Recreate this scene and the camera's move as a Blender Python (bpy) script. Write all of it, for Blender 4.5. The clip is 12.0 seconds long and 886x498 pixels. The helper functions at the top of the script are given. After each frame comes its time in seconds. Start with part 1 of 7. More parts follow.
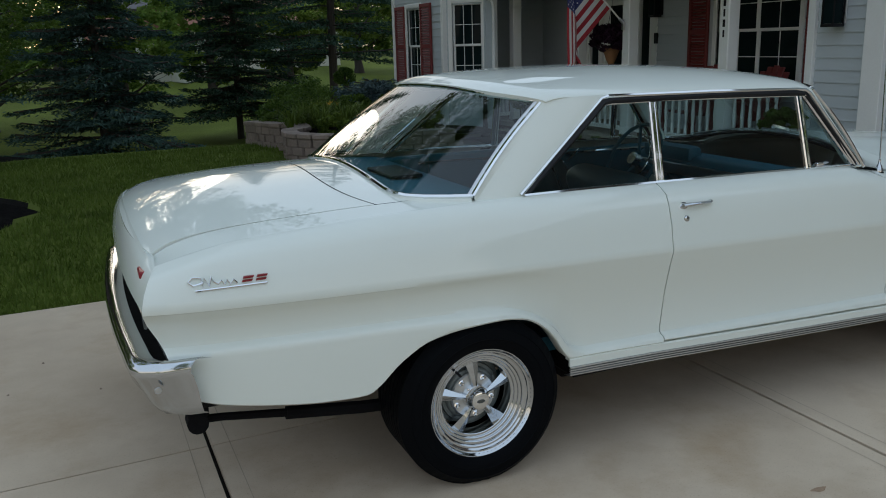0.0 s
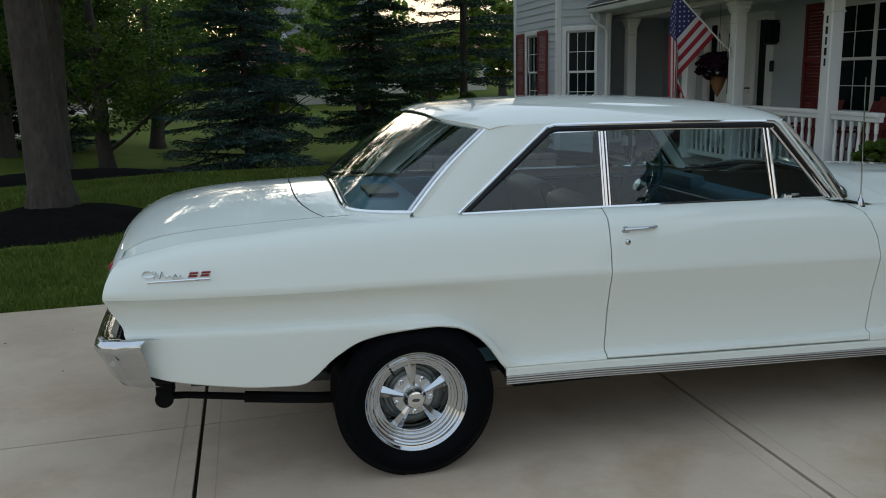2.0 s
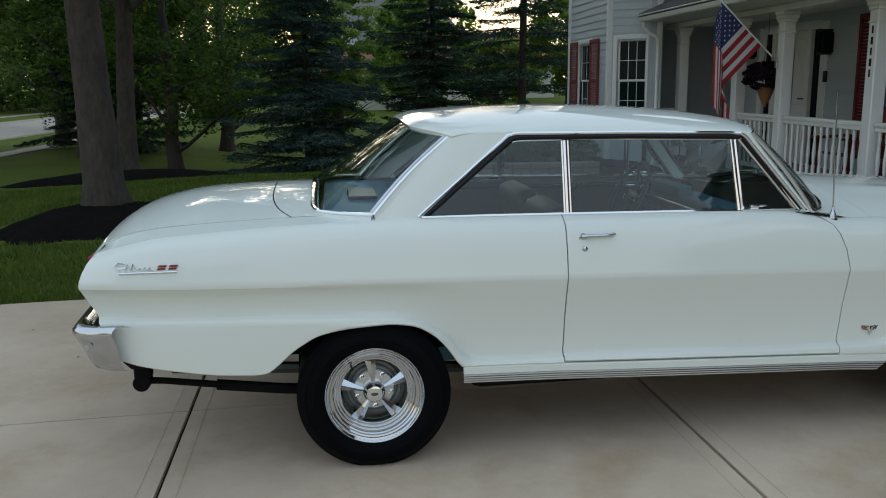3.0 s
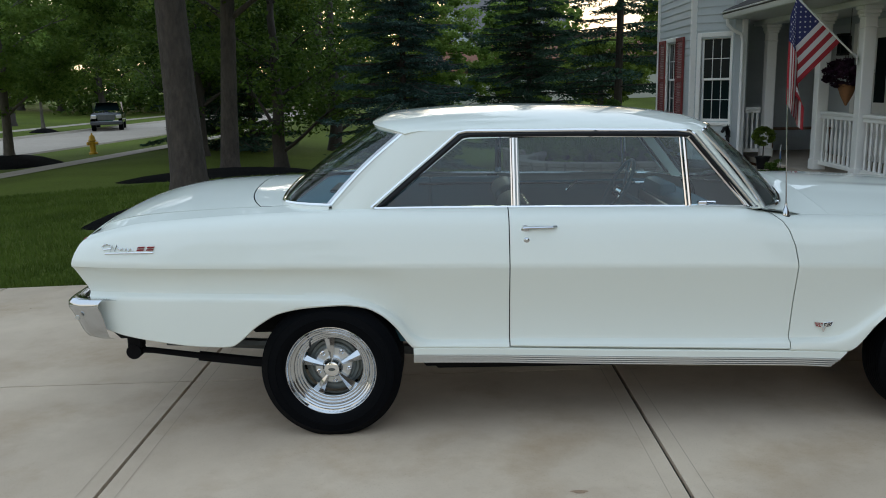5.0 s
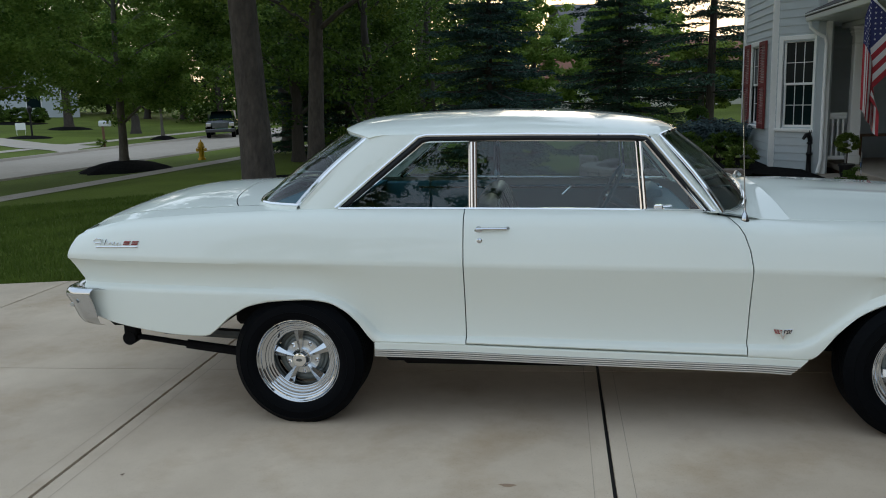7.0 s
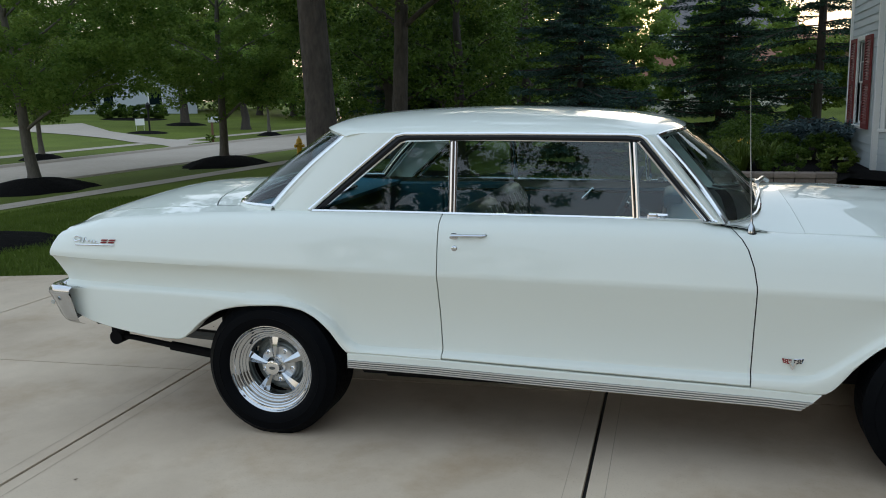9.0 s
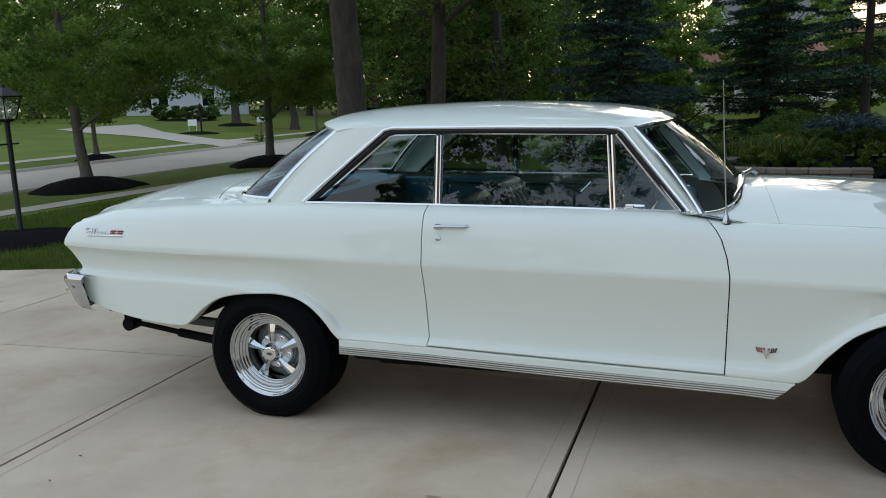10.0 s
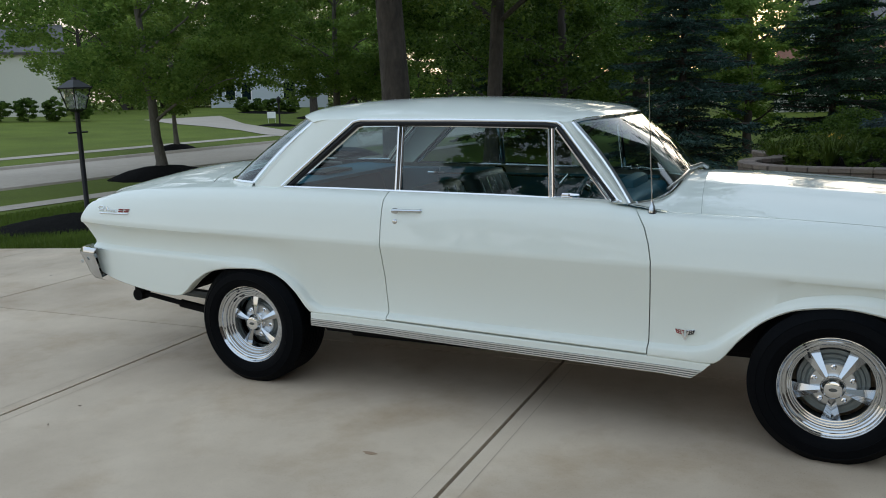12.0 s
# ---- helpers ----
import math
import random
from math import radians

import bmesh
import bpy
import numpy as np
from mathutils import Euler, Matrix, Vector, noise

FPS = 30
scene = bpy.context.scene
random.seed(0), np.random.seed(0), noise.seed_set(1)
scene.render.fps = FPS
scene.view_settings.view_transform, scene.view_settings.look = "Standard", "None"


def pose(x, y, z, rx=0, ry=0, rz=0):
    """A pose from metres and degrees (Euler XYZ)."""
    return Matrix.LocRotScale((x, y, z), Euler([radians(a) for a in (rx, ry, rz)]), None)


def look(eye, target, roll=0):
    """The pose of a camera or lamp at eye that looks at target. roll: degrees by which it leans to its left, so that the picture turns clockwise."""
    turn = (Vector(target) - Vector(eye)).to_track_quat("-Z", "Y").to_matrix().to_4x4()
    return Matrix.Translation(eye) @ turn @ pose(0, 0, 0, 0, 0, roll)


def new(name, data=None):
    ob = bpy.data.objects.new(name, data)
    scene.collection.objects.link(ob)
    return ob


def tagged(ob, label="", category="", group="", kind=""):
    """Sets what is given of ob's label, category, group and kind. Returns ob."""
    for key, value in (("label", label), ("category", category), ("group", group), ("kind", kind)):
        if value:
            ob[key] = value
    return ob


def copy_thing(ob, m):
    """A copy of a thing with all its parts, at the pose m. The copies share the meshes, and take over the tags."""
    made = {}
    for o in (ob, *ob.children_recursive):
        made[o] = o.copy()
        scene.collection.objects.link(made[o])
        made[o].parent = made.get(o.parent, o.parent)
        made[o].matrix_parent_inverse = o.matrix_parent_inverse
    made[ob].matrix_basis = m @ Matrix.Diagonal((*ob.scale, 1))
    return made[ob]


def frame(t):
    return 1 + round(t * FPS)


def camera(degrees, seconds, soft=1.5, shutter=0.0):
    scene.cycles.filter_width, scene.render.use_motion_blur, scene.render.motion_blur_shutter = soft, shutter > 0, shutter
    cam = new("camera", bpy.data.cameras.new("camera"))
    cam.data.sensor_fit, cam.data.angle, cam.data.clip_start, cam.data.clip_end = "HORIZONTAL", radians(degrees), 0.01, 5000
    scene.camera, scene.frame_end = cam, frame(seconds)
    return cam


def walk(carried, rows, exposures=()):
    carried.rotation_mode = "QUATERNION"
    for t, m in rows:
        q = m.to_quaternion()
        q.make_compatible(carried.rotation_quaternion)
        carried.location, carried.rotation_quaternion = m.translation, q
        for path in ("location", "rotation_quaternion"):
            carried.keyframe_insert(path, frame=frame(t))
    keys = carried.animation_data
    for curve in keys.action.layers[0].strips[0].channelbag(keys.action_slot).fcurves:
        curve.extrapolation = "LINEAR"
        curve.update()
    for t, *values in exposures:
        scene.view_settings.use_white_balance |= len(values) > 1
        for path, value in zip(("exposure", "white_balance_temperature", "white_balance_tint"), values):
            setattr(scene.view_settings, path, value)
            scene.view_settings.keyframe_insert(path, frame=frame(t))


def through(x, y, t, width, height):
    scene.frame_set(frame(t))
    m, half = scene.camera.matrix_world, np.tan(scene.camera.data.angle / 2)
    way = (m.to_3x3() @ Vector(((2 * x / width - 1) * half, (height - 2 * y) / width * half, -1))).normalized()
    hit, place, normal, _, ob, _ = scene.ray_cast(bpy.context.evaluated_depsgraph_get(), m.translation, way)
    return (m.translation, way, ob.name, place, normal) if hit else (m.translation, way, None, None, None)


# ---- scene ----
cam = camera(56.0, 12.0, soft=1.0)
PATH = [
    (0, (-1.161, -2.591, 1.579), (-0.435, -0.79, 1.102), -1.6),
    (0.5, (-1.022, -2.717, 1.599), (-0.38, -0.881, 1.134), -1.7),
    (1, (-0.83, -2.83, 1.6), (-0.273, -0.962, 1.154), -1.3),
    (1.5, (-0.663, -2.97, 1.598), (-0.191, -1.075, 1.168), -1.3),
    (2, (-0.492, -3.117, 1.587), (-0.107, -1.199, 1.174), -1.3),
    (2.5, (-0.295, -3.23, 1.596), (0.007, -1.294, 1.194), -1.2),
    (3, (-0.068, -3.331, 1.591), (0.149, -1.383, 1.196), -0.8),
    (5, (0.651, -3.638, 1.582), (0.583, -1.677, 1.193), -1.3),
    (5.5, (0.808, -3.686, 1.578), (0.676, -1.728, 1.195), -1.6),
    (6, (0.985, -3.744, 1.574), (0.785, -1.79, 1.197), -1.8),
    (6.5, (1.167, -3.762, 1.572), (0.903, -1.814, 1.201), -1.9),
    (7, (1.357, -3.726, 1.558), (1.027, -1.788, 1.193), -1.7),
    (7.5, (1.468, -3.627, 1.537), (1.079, -1.699, 1.175), -2.0),
    (9.3, (1.949, -3.308, 1.53), (1.334, -1.439, 1.169), -1.9),
    (9.5, (2.007, -3.309, 1.523), (1.369, -1.447, 1.164), -2.2),
    (10, (2.169, -3.347, 1.506), (1.476, -1.506, 1.145), -2.1),
    (10.5, (2.323, -3.384, 1.503), (1.586, -1.561, 1.138), -2.2),
    (11, (2.503, -3.378, 1.492), (1.719, -1.575, 1.124), -1.8),
    (11.5, (2.668, -3.403, 1.493), (1.843, -1.618, 1.123), -1.7),
    (12, (2.816, -3.434, 1.49), (1.952, -1.668, 1.123), -1.6),
]
EXPOSURES = [(0.0, 0.27, 6270, 5), (2.5, 0.31, 6270, 5), (3.0, 0.44, 6270, 5), (3.2, 0.48, 6270, 5), (5.0, 0.67, 6270, 5), (6.0, 0.65, 6270, 5), (7.0, 0.49, 6270, 5), (7.7, 0.52, 6270, 5), (9.5, 0.63, 6270, 5), (11.0, 0.57, 6270, 5), (12.0, 0.60, 6270, 5)]
walk(cam, [(t, look(eye, target, roll)) for t, eye, target, roll in PATH], EXPOSURES)

# ---- world and sun ----
SUN_ELEVATION, SUN_AZIMUTH = radians(8), radians(-6)
world = bpy.data.worlds.new("evening_sky")
scene.world = world
world.use_nodes = True
wn = world.node_tree.nodes
sky = wn.new("ShaderNodeTexSky")
sky.sky_type, sky.sun_disc = "NISHITA", False
sky.sun_elevation, sky.sun_rotation = SUN_ELEVATION, SUN_AZIMUTH
sky.air_density, sky.dust_density = 1.0, 2.0
# a thin even overcast over the evening sky
veil, both = wn.new("ShaderNodeBackground"), wn.new("ShaderNodeAddShader")
veil.inputs["Strength"].default_value = 0.69
glow_at, glow_up, glow = wn.new("ShaderNodeTexCoord"), wn.new("ShaderNodeSeparateXYZ"), wn.new("ShaderNodeValToRGB")
glow.color_ramp.interpolation = "EASE"
glow.color_ramp.elements[0].position, glow.color_ramp.elements[1].position = 0.02, 0.38
glow.color_ramp.elements[0].color, glow.color_ramp.elements[1].color = (1.02, 0.86, 0.72, 1), (0.755, 0.872, 1.055, 1)
world.node_tree.links.new(glow_at.outputs["Generated"], glow_up.inputs[0])
world.node_tree.links.new(glow_up.outputs["Z"], glow.inputs[0])
world.node_tree.links.new(glow.outputs[0], veil.inputs["Color"])
wn["Background"].inputs["Strength"].default_value = 0.024
world.node_tree.links.new(sky.outputs[0], wn["Background"].inputs["Color"])
world.node_tree.links.new(wn["Background"].outputs[0], both.inputs[0])
world.node_tree.links.new(veil.outputs[0], both.inputs[1])
world.node_tree.links.new(both.outputs[0], wn["World Output"].inputs["Surface"])
sun = new("sun", bpy.data.lights.new("sun", "SUN"))
sun.data.energy, sun.data.angle, sun.data.color = 0.3, radians(25), (1.0, 0.86, 0.7)
sun.matrix_world = look((60 * math.sin(SUN_AZIMUTH) * math.cos(SUN_ELEVATION), 60 * math.cos(SUN_AZIMUTH) * math.cos(SUN_ELEVATION), 60 * math.sin(SUN_ELEVATION)), (0, 0, 0))

# ---- mesh helpers ----


def curve(xs, ys):
    """A smooth line through points, as a function."""
    xs, ys = np.array(xs, float), np.array(ys, float)
    d = np.diff(ys) / np.diff(xs)
    m = np.r_[d[0], np.where(d[:-1] * d[1:] > 0, 2 * d[:-1] * d[1:] / (d[:-1] + d[1:] + 1e-12), 0), d[-1]]

    def value(x):
        x = min(max(x, xs[0]), xs[-1])
        i = min(int(np.searchsorted(xs, x, "right")) - 1, len(xs) - 2)
        h = xs[i + 1] - xs[i]
        t = (x - xs[i]) / h
        return float(ys[i] * (2 * t**3 - 3 * t**2 + 1) + h * m[i] * (t**3 - 2 * t**2 + t)
                     + ys[i + 1] * (3 * t**2 - 2 * t**3) + h * m[i + 1] * (t**3 - t**2))

    return value


def lerp(a, b, t):
    return a + (b - a) * t


def smooth(a, b, x):
    t = min(max((x - a) / (b - a), 0.0), 1.0)
    return t * t * (3 - 2 * t)


def finish(bm, mats, angle=35, smooth_it=True):
    mesh = bpy.data.meshes.new("mesh")
    bmesh.ops.recalc_face_normals(bm, faces=bm.faces)
    bm.to_mesh(mesh)
    bm.free()
    for m in mats if isinstance(mats, (list, tuple)) else [mats]:
        mesh.materials.append(m)
    if smooth_it:
        mesh.shade_smooth()
        mesh.set_sharp_from_angle(angle=radians(angle))
    return mesh


def part(name, bm, material, parent=None, label="", angle=35):
    ob = new(name, finish(bm, material, angle))
    ob.parent = parent
    if label:
        tagged(ob, label=label)
    return ob


def piece(name, mesh, parent, m=None):
    ob = new(name, mesh)
    ob.parent = parent
    if m is not None:
        ob.matrix_basis = m
    return ob


def thing(name, label, category, m=None, group="", kind=""):
    ob = new(name)
    ob.empty_display_size = 0.2
    if m is not None:
        ob.matrix_basis = m
    return tagged(ob, label, category, group, kind)


def solid(name, bm, material, label, category, m=None, group="", kind="", angle=35):
    ob = new(name, finish(bm, material, angle))
    if m is not None:
        ob.matrix_basis = m
    return tagged(ob, label, category, group, kind)


def box(bm, x0, x1, y0, y1, z0, z1, bevel=0.0, m=None, index=0, segments=1):
    r = bmesh.ops.create_cube(bm, size=1.0, matrix=Matrix.Translation(((x0 + x1) / 2, (y0 + y1) / 2, (z0 + z1) / 2)) @ Matrix.Diagonal((abs(x1 - x0), abs(y1 - y0), abs(z1 - z0), 1)))
    vs = r["verts"]
    if bevel:
        es = list({e for v in vs for e in v.link_edges})
        r = bmesh.ops.bevel(bm, geom=es, offset=bevel, segments=segments, affect="EDGES", profile=0.5)
        vs = list({v for f in r["faces"] for v in f.verts} | {v for v in vs if v.is_valid})
    if m is not None:
        bmesh.ops.transform(bm, matrix=m, verts=vs)
    for f in {f for v in vs for f in v.link_faces}:
        f.material_index = index
    return bm


def tube(bm, pts, radii, n=8, caps=True, squash=1.0, index=0):
    """A tube along points; radii is one number or one per point."""
    pts = [Vector(p) for p in pts]
    if not isinstance(radii, (list, tuple)):
        radii = [radii] * len(pts)
    rings, side = [], None
    for i, p in enumerate(pts):
        d = (pts[min(i + 1, len(pts) - 1)] - pts[max(i - 1, 0)]).normalized()
        if side is None:
            side = d.cross(Vector((0, 0, 1)) if abs(d.z) < 0.9 else Vector((1, 0, 0))).normalized()
        side = (side - d * side.dot(d)).normalized()
        up = d.cross(side)
        rings.append([bm.verts.new(p + radii[i] * (math.cos(a) * side + squash * math.sin(a) * up)) for a in (2 * math.pi * k / n for k in range(n))])
    for a, b in zip(rings, rings[1:]):
        for k in range(n):
            bm.faces.new((a[k], a[(k + 1) % n], b[(k + 1) % n], b[k])).material_index = index
    if caps:
        for r in (rings[0], rings[-1]):
            bm.faces.new(r).material_index = index
    return bm


def lathe(bm, profile, n=48, index=0, closed=False):
    """Turns (radius, y) points about the y axis."""
    rings = []
    for r, y in profile:
        rings.append([bm.verts.new((r * math.cos(a), y, r * math.sin(a))) for a in (2 * math.pi * k / n for k in range(n))] if r > 1e-5 else [bm.verts.new((0, y, 0))])
    pairs = list(zip(rings, rings[1:])) + ([(rings[-1], rings[0])] if closed else [])
    for a, b in pairs:
        for k in range(n):
            q = [a[k % len(a)], a[(k + 1) % len(a)], b[(k + 1) % len(b)], b[k % len(b)]]
            q = [v for i, v in enumerate(q) if v not in q[:i]]
            if len(q) > 2:
                bm.faces.new(q).material_index = index
    return bm


def sheet(bm, rows, index=0, close=False):
    """A surface through rows of points."""
    vs = [[bm.verts.new(p) for p in row] for row in rows]
    for a, b in zip(vs, vs[1:]):
        for i in range(len(a) - 1 + int(close)):
            j = (i + 1) % len(a)
            try:
                bm.faces.new((a[i], a[j], b[j], b[i])).material_index = index
            except ValueError:
                pass
    return vs


def thicken(bm, d):
    """Gives an open sheet a back and rims, d along its normals inwards."""
    bmesh.ops.recalc_face_normals(bm, faces=bm.faces)
    bmesh.ops.solidify(bm, geom=bm.faces[:], thickness=d)
    return bm


def prism(bm, outline, y0, y1, index=0):
    """An outline of (x, z) points pushed from y0 to y1."""
    a = [bm.verts.new((x, y0, z)) for x, z in outline]
    b = [bm.verts.new((x, y1, z)) for x, z in outline]
    bm.faces.new(a).material_index = index
    bm.faces.new(b).material_index = index
    for i in range(len(a)):
        j = (i + 1) % len(a)
        bm.faces.new((a[i], a[j], b[j], b[i])).material_index = index
    return bm


def outward(ob, centre):
    """Turns a pane's faces so that they look away from a point."""
    mesh = ob.data
    total = sum((p.normal.dot(p.center - Vector(centre)) * p.area for p in mesh.polygons), 0.0)
    if total < 0:
        mesh.flip_normals()
    return ob


def quick_mesh(verts, faces, material):
    """A mesh from arrays of points and of equal faces."""
    verts, faces = np.asarray(verts, np.float32), np.asarray(faces, np.int32)
    mesh = bpy.data.meshes.new("mesh")
    mesh.vertices.add(len(verts))
    mesh.vertices.foreach_set("co", verts.ravel())
    mesh.loops.add(faces.size)
    mesh.loops.foreach_set("vertex_index", faces.ravel())
    mesh.polygons.add(len(faces))
    mesh.polygons.foreach_set("loop_start", np.arange(0, faces.size, faces.shape[1], dtype=np.int32))
    mesh.update(calc_edges=True)
    mesh.materials.append(material)
    return mesh


# ---- materials ----


def surface(name, base, rough=0.6, metal=0.0, vary=0.12, scale=3.0, fine=40.0, bump=0.0, bump_scale=60.0, coat=0.0, tint=None, per_object=0.0, per_island=0.0, stretch=(1, 1, 1), spec=0.5, rough_vary=0.0):
    """A procedural material: colour varied at two scales, fine relief, gloss."""
    m = bpy.data.materials.new(name)
    m.use_nodes = True
    nt = m.node_tree
    n, l = nt.nodes, nt.links
    b = n["Principled BSDF"]
    b.inputs["Roughness"].default_value = rough
    b.inputs["Metallic"].default_value = metal
    b.inputs["Specular IOR Level"].default_value = spec
    if coat:
        b.inputs["Coat Weight"].default_value = coat
        b.inputs["Coat Roughness"].default_value = 0.012
    at = n.new("ShaderNodeTexCoord")
    mp = n.new("ShaderNodeMapping")
    mp.inputs["Scale"].default_value = stretch
    l.new(at.outputs["Object"], mp.inputs["Vector"])
    big, small = n.new("ShaderNodeTexNoise"), n.new("ShaderNodeTexNoise")
    big.inputs["Scale"].default_value, small.inputs["Scale"].default_value = scale, fine
    big.inputs["Detail"].default_value, small.inputs["Detail"].default_value = 4.0, 3.0
    for t in (big, small):
        l.new(mp.outputs[0], t.inputs["Vector"])
    add = n.new("ShaderNodeMath")
    add.operation = "MULTIPLY_ADD"
    add.inputs[1].default_value = 0.5
    half = n.new("ShaderNodeMath")
    half.operation = "MULTIPLY"
    half.inputs[1].default_value = 0.5
    l.new(small.outputs["Fac"], half.inputs[0])
    l.new(big.outputs["Fac"], add.inputs[0])
    l.new(half.outputs[0], add.inputs[2])
    value = add.outputs[0]
    if per_object or per_island:
        info = n.new("ShaderNodeObjectInfo" if per_object else "ShaderNodeNewGeometry")
        k = n.new("ShaderNodeMath")
        k.operation = "MULTIPLY_ADD"
        k.inputs[1].default_value = per_object or per_island
        k.inputs[2].default_value = -0.5 * (per_object or per_island)
        l.new(info.outputs["Random" if per_object else "Random Per Island"], k.inputs[0])
        s = n.new("ShaderNodeMath")
        l.new(value, s.inputs[0])
        l.new(k.outputs[0], s.inputs[1])
        value = s.outputs[0]
    ramp = n.new("ShaderNodeValToRGB")
    other = tint or base
    ramp.color_ramp.elements[0].position, ramp.color_ramp.elements[1].position = 0.25, 0.75
    ramp.color_ramp.elements[0].color = (*[max(0, c * (1 - vary)) for c in base], 1)
    ramp.color_ramp.elements[1].color = (*[min(1, c * (1 + vary)) for c in other], 1)
    l.new(value, ramp.inputs[0])
    l.new(ramp.outputs[0], b.inputs["Base Color"])
    if rough_vary:
        r = n.new("ShaderNodeMapRange")
        r.inputs["To Min"].default_value, r.inputs["To Max"].default_value = rough - rough_vary, rough + rough_vary
        l.new(big.outputs["Fac"], r.inputs["Value"])
        l.new(r.outputs[0], b.inputs["Roughness"])
    if bump:
        t = n.new("ShaderNodeTexNoise")
        t.inputs["Scale"].default_value, t.inputs["Detail"].default_value = bump_scale, 5.0
        l.new(mp.outputs[0], t.inputs["Vector"])
        u = n.new("ShaderNodeBump")
        u.inputs["Strength"].default_value, u.inputs["Distance"].default_value = min(1.0, bump), 0.02 if bump < 0.95 else 0.05
        l.new(t.outputs["Fac"], u.inputs["Height"])
        l.new(u.outputs[0], b.inputs["Normal"])
    return m


def window_glass(name, tint, base=0.055):
    """A thin pane: clear with a tint, and a mirror that grows towards grazing angles."""
    m = bpy.data.materials.new(name)
    m.use_nodes = True
    n, l = m.node_tree.nodes, m.node_tree.links
    n.remove(n["Principled BSDF"])
    clear, mirror, mix, lw = n.new("ShaderNodeBsdfTransparent"), n.new("ShaderNodeBsdfGlossy"), n.new("ShaderNodeMixShader"), n.new("ShaderNodeLayerWeight")
    clear.inputs["Color"].default_value = (*tint, 1)
    mirror.inputs["Roughness"].default_value = 0.0
    lw.inputs["Blend"].default_value = 0.5
    five, scaled = n.new("ShaderNodeMath"), n.new("ShaderNodeMath")
    five.operation, scaled.operation = "POWER", "MULTIPLY_ADD"
    five.inputs[1].default_value = 3.7
    scaled.inputs[1].default_value, scaled.inputs[2].default_value = 1 - base, base
    l.new(lw.outputs["Facing"], five.inputs[0])
    l.new(five.outputs[0], scaled.inputs[0])
    l.new(scaled.outputs[0], mix.inputs[0])
    l.new(clear.outputs[0], mix.inputs[1])
    l.new(mirror.outputs[0], mix.inputs[2])
    l.new(mix.outputs[0], n["Material Output"].inputs["Surface"])
    return m


def leaf_material(name, dark, light, rough=0.5, through=0.35):
    """Leaves: each one its own shade, with some light passing through."""
    m = bpy.data.materials.new(name)
    m.use_nodes = True
    n, l = m.node_tree.nodes, m.node_tree.links
    b = n["Principled BSDF"]
    b.inputs["Roughness"].default_value = rough
    b.inputs["Specular IOR Level"].default_value = 0.12
    geo, ramp = n.new("ShaderNodeNewGeometry"), n.new("ShaderNodeValToRGB")
    ramp.color_ramp.elements[0].color, ramp.color_ramp.elements[1].color = (*dark, 1), (*light, 1)
    big, at = n.new("ShaderNodeTexNoise"), n.new("ShaderNodeTexCoord")
    big.inputs["Scale"].default_value, big.inputs["Detail"].default_value = 1.1, 3.0
    l.new(at.outputs["Object"], big.inputs["Vector"])
    k = n.new("ShaderNodeMath")
    k.operation = "MULTIPLY_ADD"
    k.inputs[1].default_value = 0.5
    l.new(geo.outputs["Random Per Island"], k.inputs[0])
    h = n.new("ShaderNodeMath")
    h.operation = "MULTIPLY_ADD"
    h.inputs[1].default_value, h.inputs[2].default_value = 1.8, -0.64
    l.new(big.outputs["Fac"], h.inputs[0])
    l.new(h.outputs[0], k.inputs[2])
    l.new(k.outputs[0], ramp.inputs[0])
    l.new(ramp.outputs[0], b.inputs["Base Color"])
    tr, mix = n.new("ShaderNodeBsdfTranslucent"), n.new("ShaderNodeMixShader")
    l.new(ramp.outputs[0], tr.inputs["Color"])
    mix.inputs[0].default_value = through
    l.new(b.outputs[0], mix.inputs[1])
    l.new(tr.outputs[0], mix.inputs[2])
    l.new(mix.outputs[0], n["Material Output"].inputs["Surface"])
    return m


PAINT = surface("white_car_paint", (0.78, 0.82, 0.76), 0.6, vary=0.012, scale=1.5, fine=400, coat=1.0, spec=0.0)
CHROME = surface("chrome", (0.82, 0.83, 0.84), 0.045, 1.0, vary=0.03, fine=30)
BRUSHED = surface("bright_metal", (0.62, 0.64, 0.66), 0.28, 1.0, vary=0.06, fine=80)
STEEL = surface("dull_steel", (0.12, 0.13, 0.13), 0.45, 0.8, vary=0.2, fine=30)
RUBBER = surface("tyre_rubber", (0.0028, 0.0034, 0.0046), 0.55, spec=0.05, vary=0.25, fine=90, bump=0.05, bump_scale=180)
BLACK = surface("black_trim", (0.007, 0.007, 0.009), 0.4, vary=0.2, spec=0.3)
UNDER = surface("underbody_black", (0.008, 0.008, 0.009), 0.85, vary=0.4, fine=25, bump=0.1, spec=0.1)
AUTO_GLASS = window_glass("car_glass", (0.64, 0.75, 0.76), 0.07)
TEAL = surface("teal_vinyl", (0.028, 0.135, 0.185), 0.4, vary=0.15, fine=120, bump=0.06, bump_scale=250)
PALE_VINYL = surface("silver_aqua_vinyl", (0.036, 0.062, 0.066), 0.45, vary=0.08, fine=90, bump=0.05, bump_scale=220)
HEADLINER = surface("headliner_cloth", (0.10, 0.16, 0.18), 0.8, vary=0.1, fine=200)
RED = surface("red_enamel", (0.24, 0.014, 0.022), 0.3, vary=0.1)
LENS_RED = surface("red_lens", (0.30, 0.01, 0.012), 0.15, vary=0.1, coat=0.6)
WHEEL_CHROME = surface("wheel_chrome", (0.58, 0.60, 0.62), 0.10, 1.0, vary=0.04, fine=30)
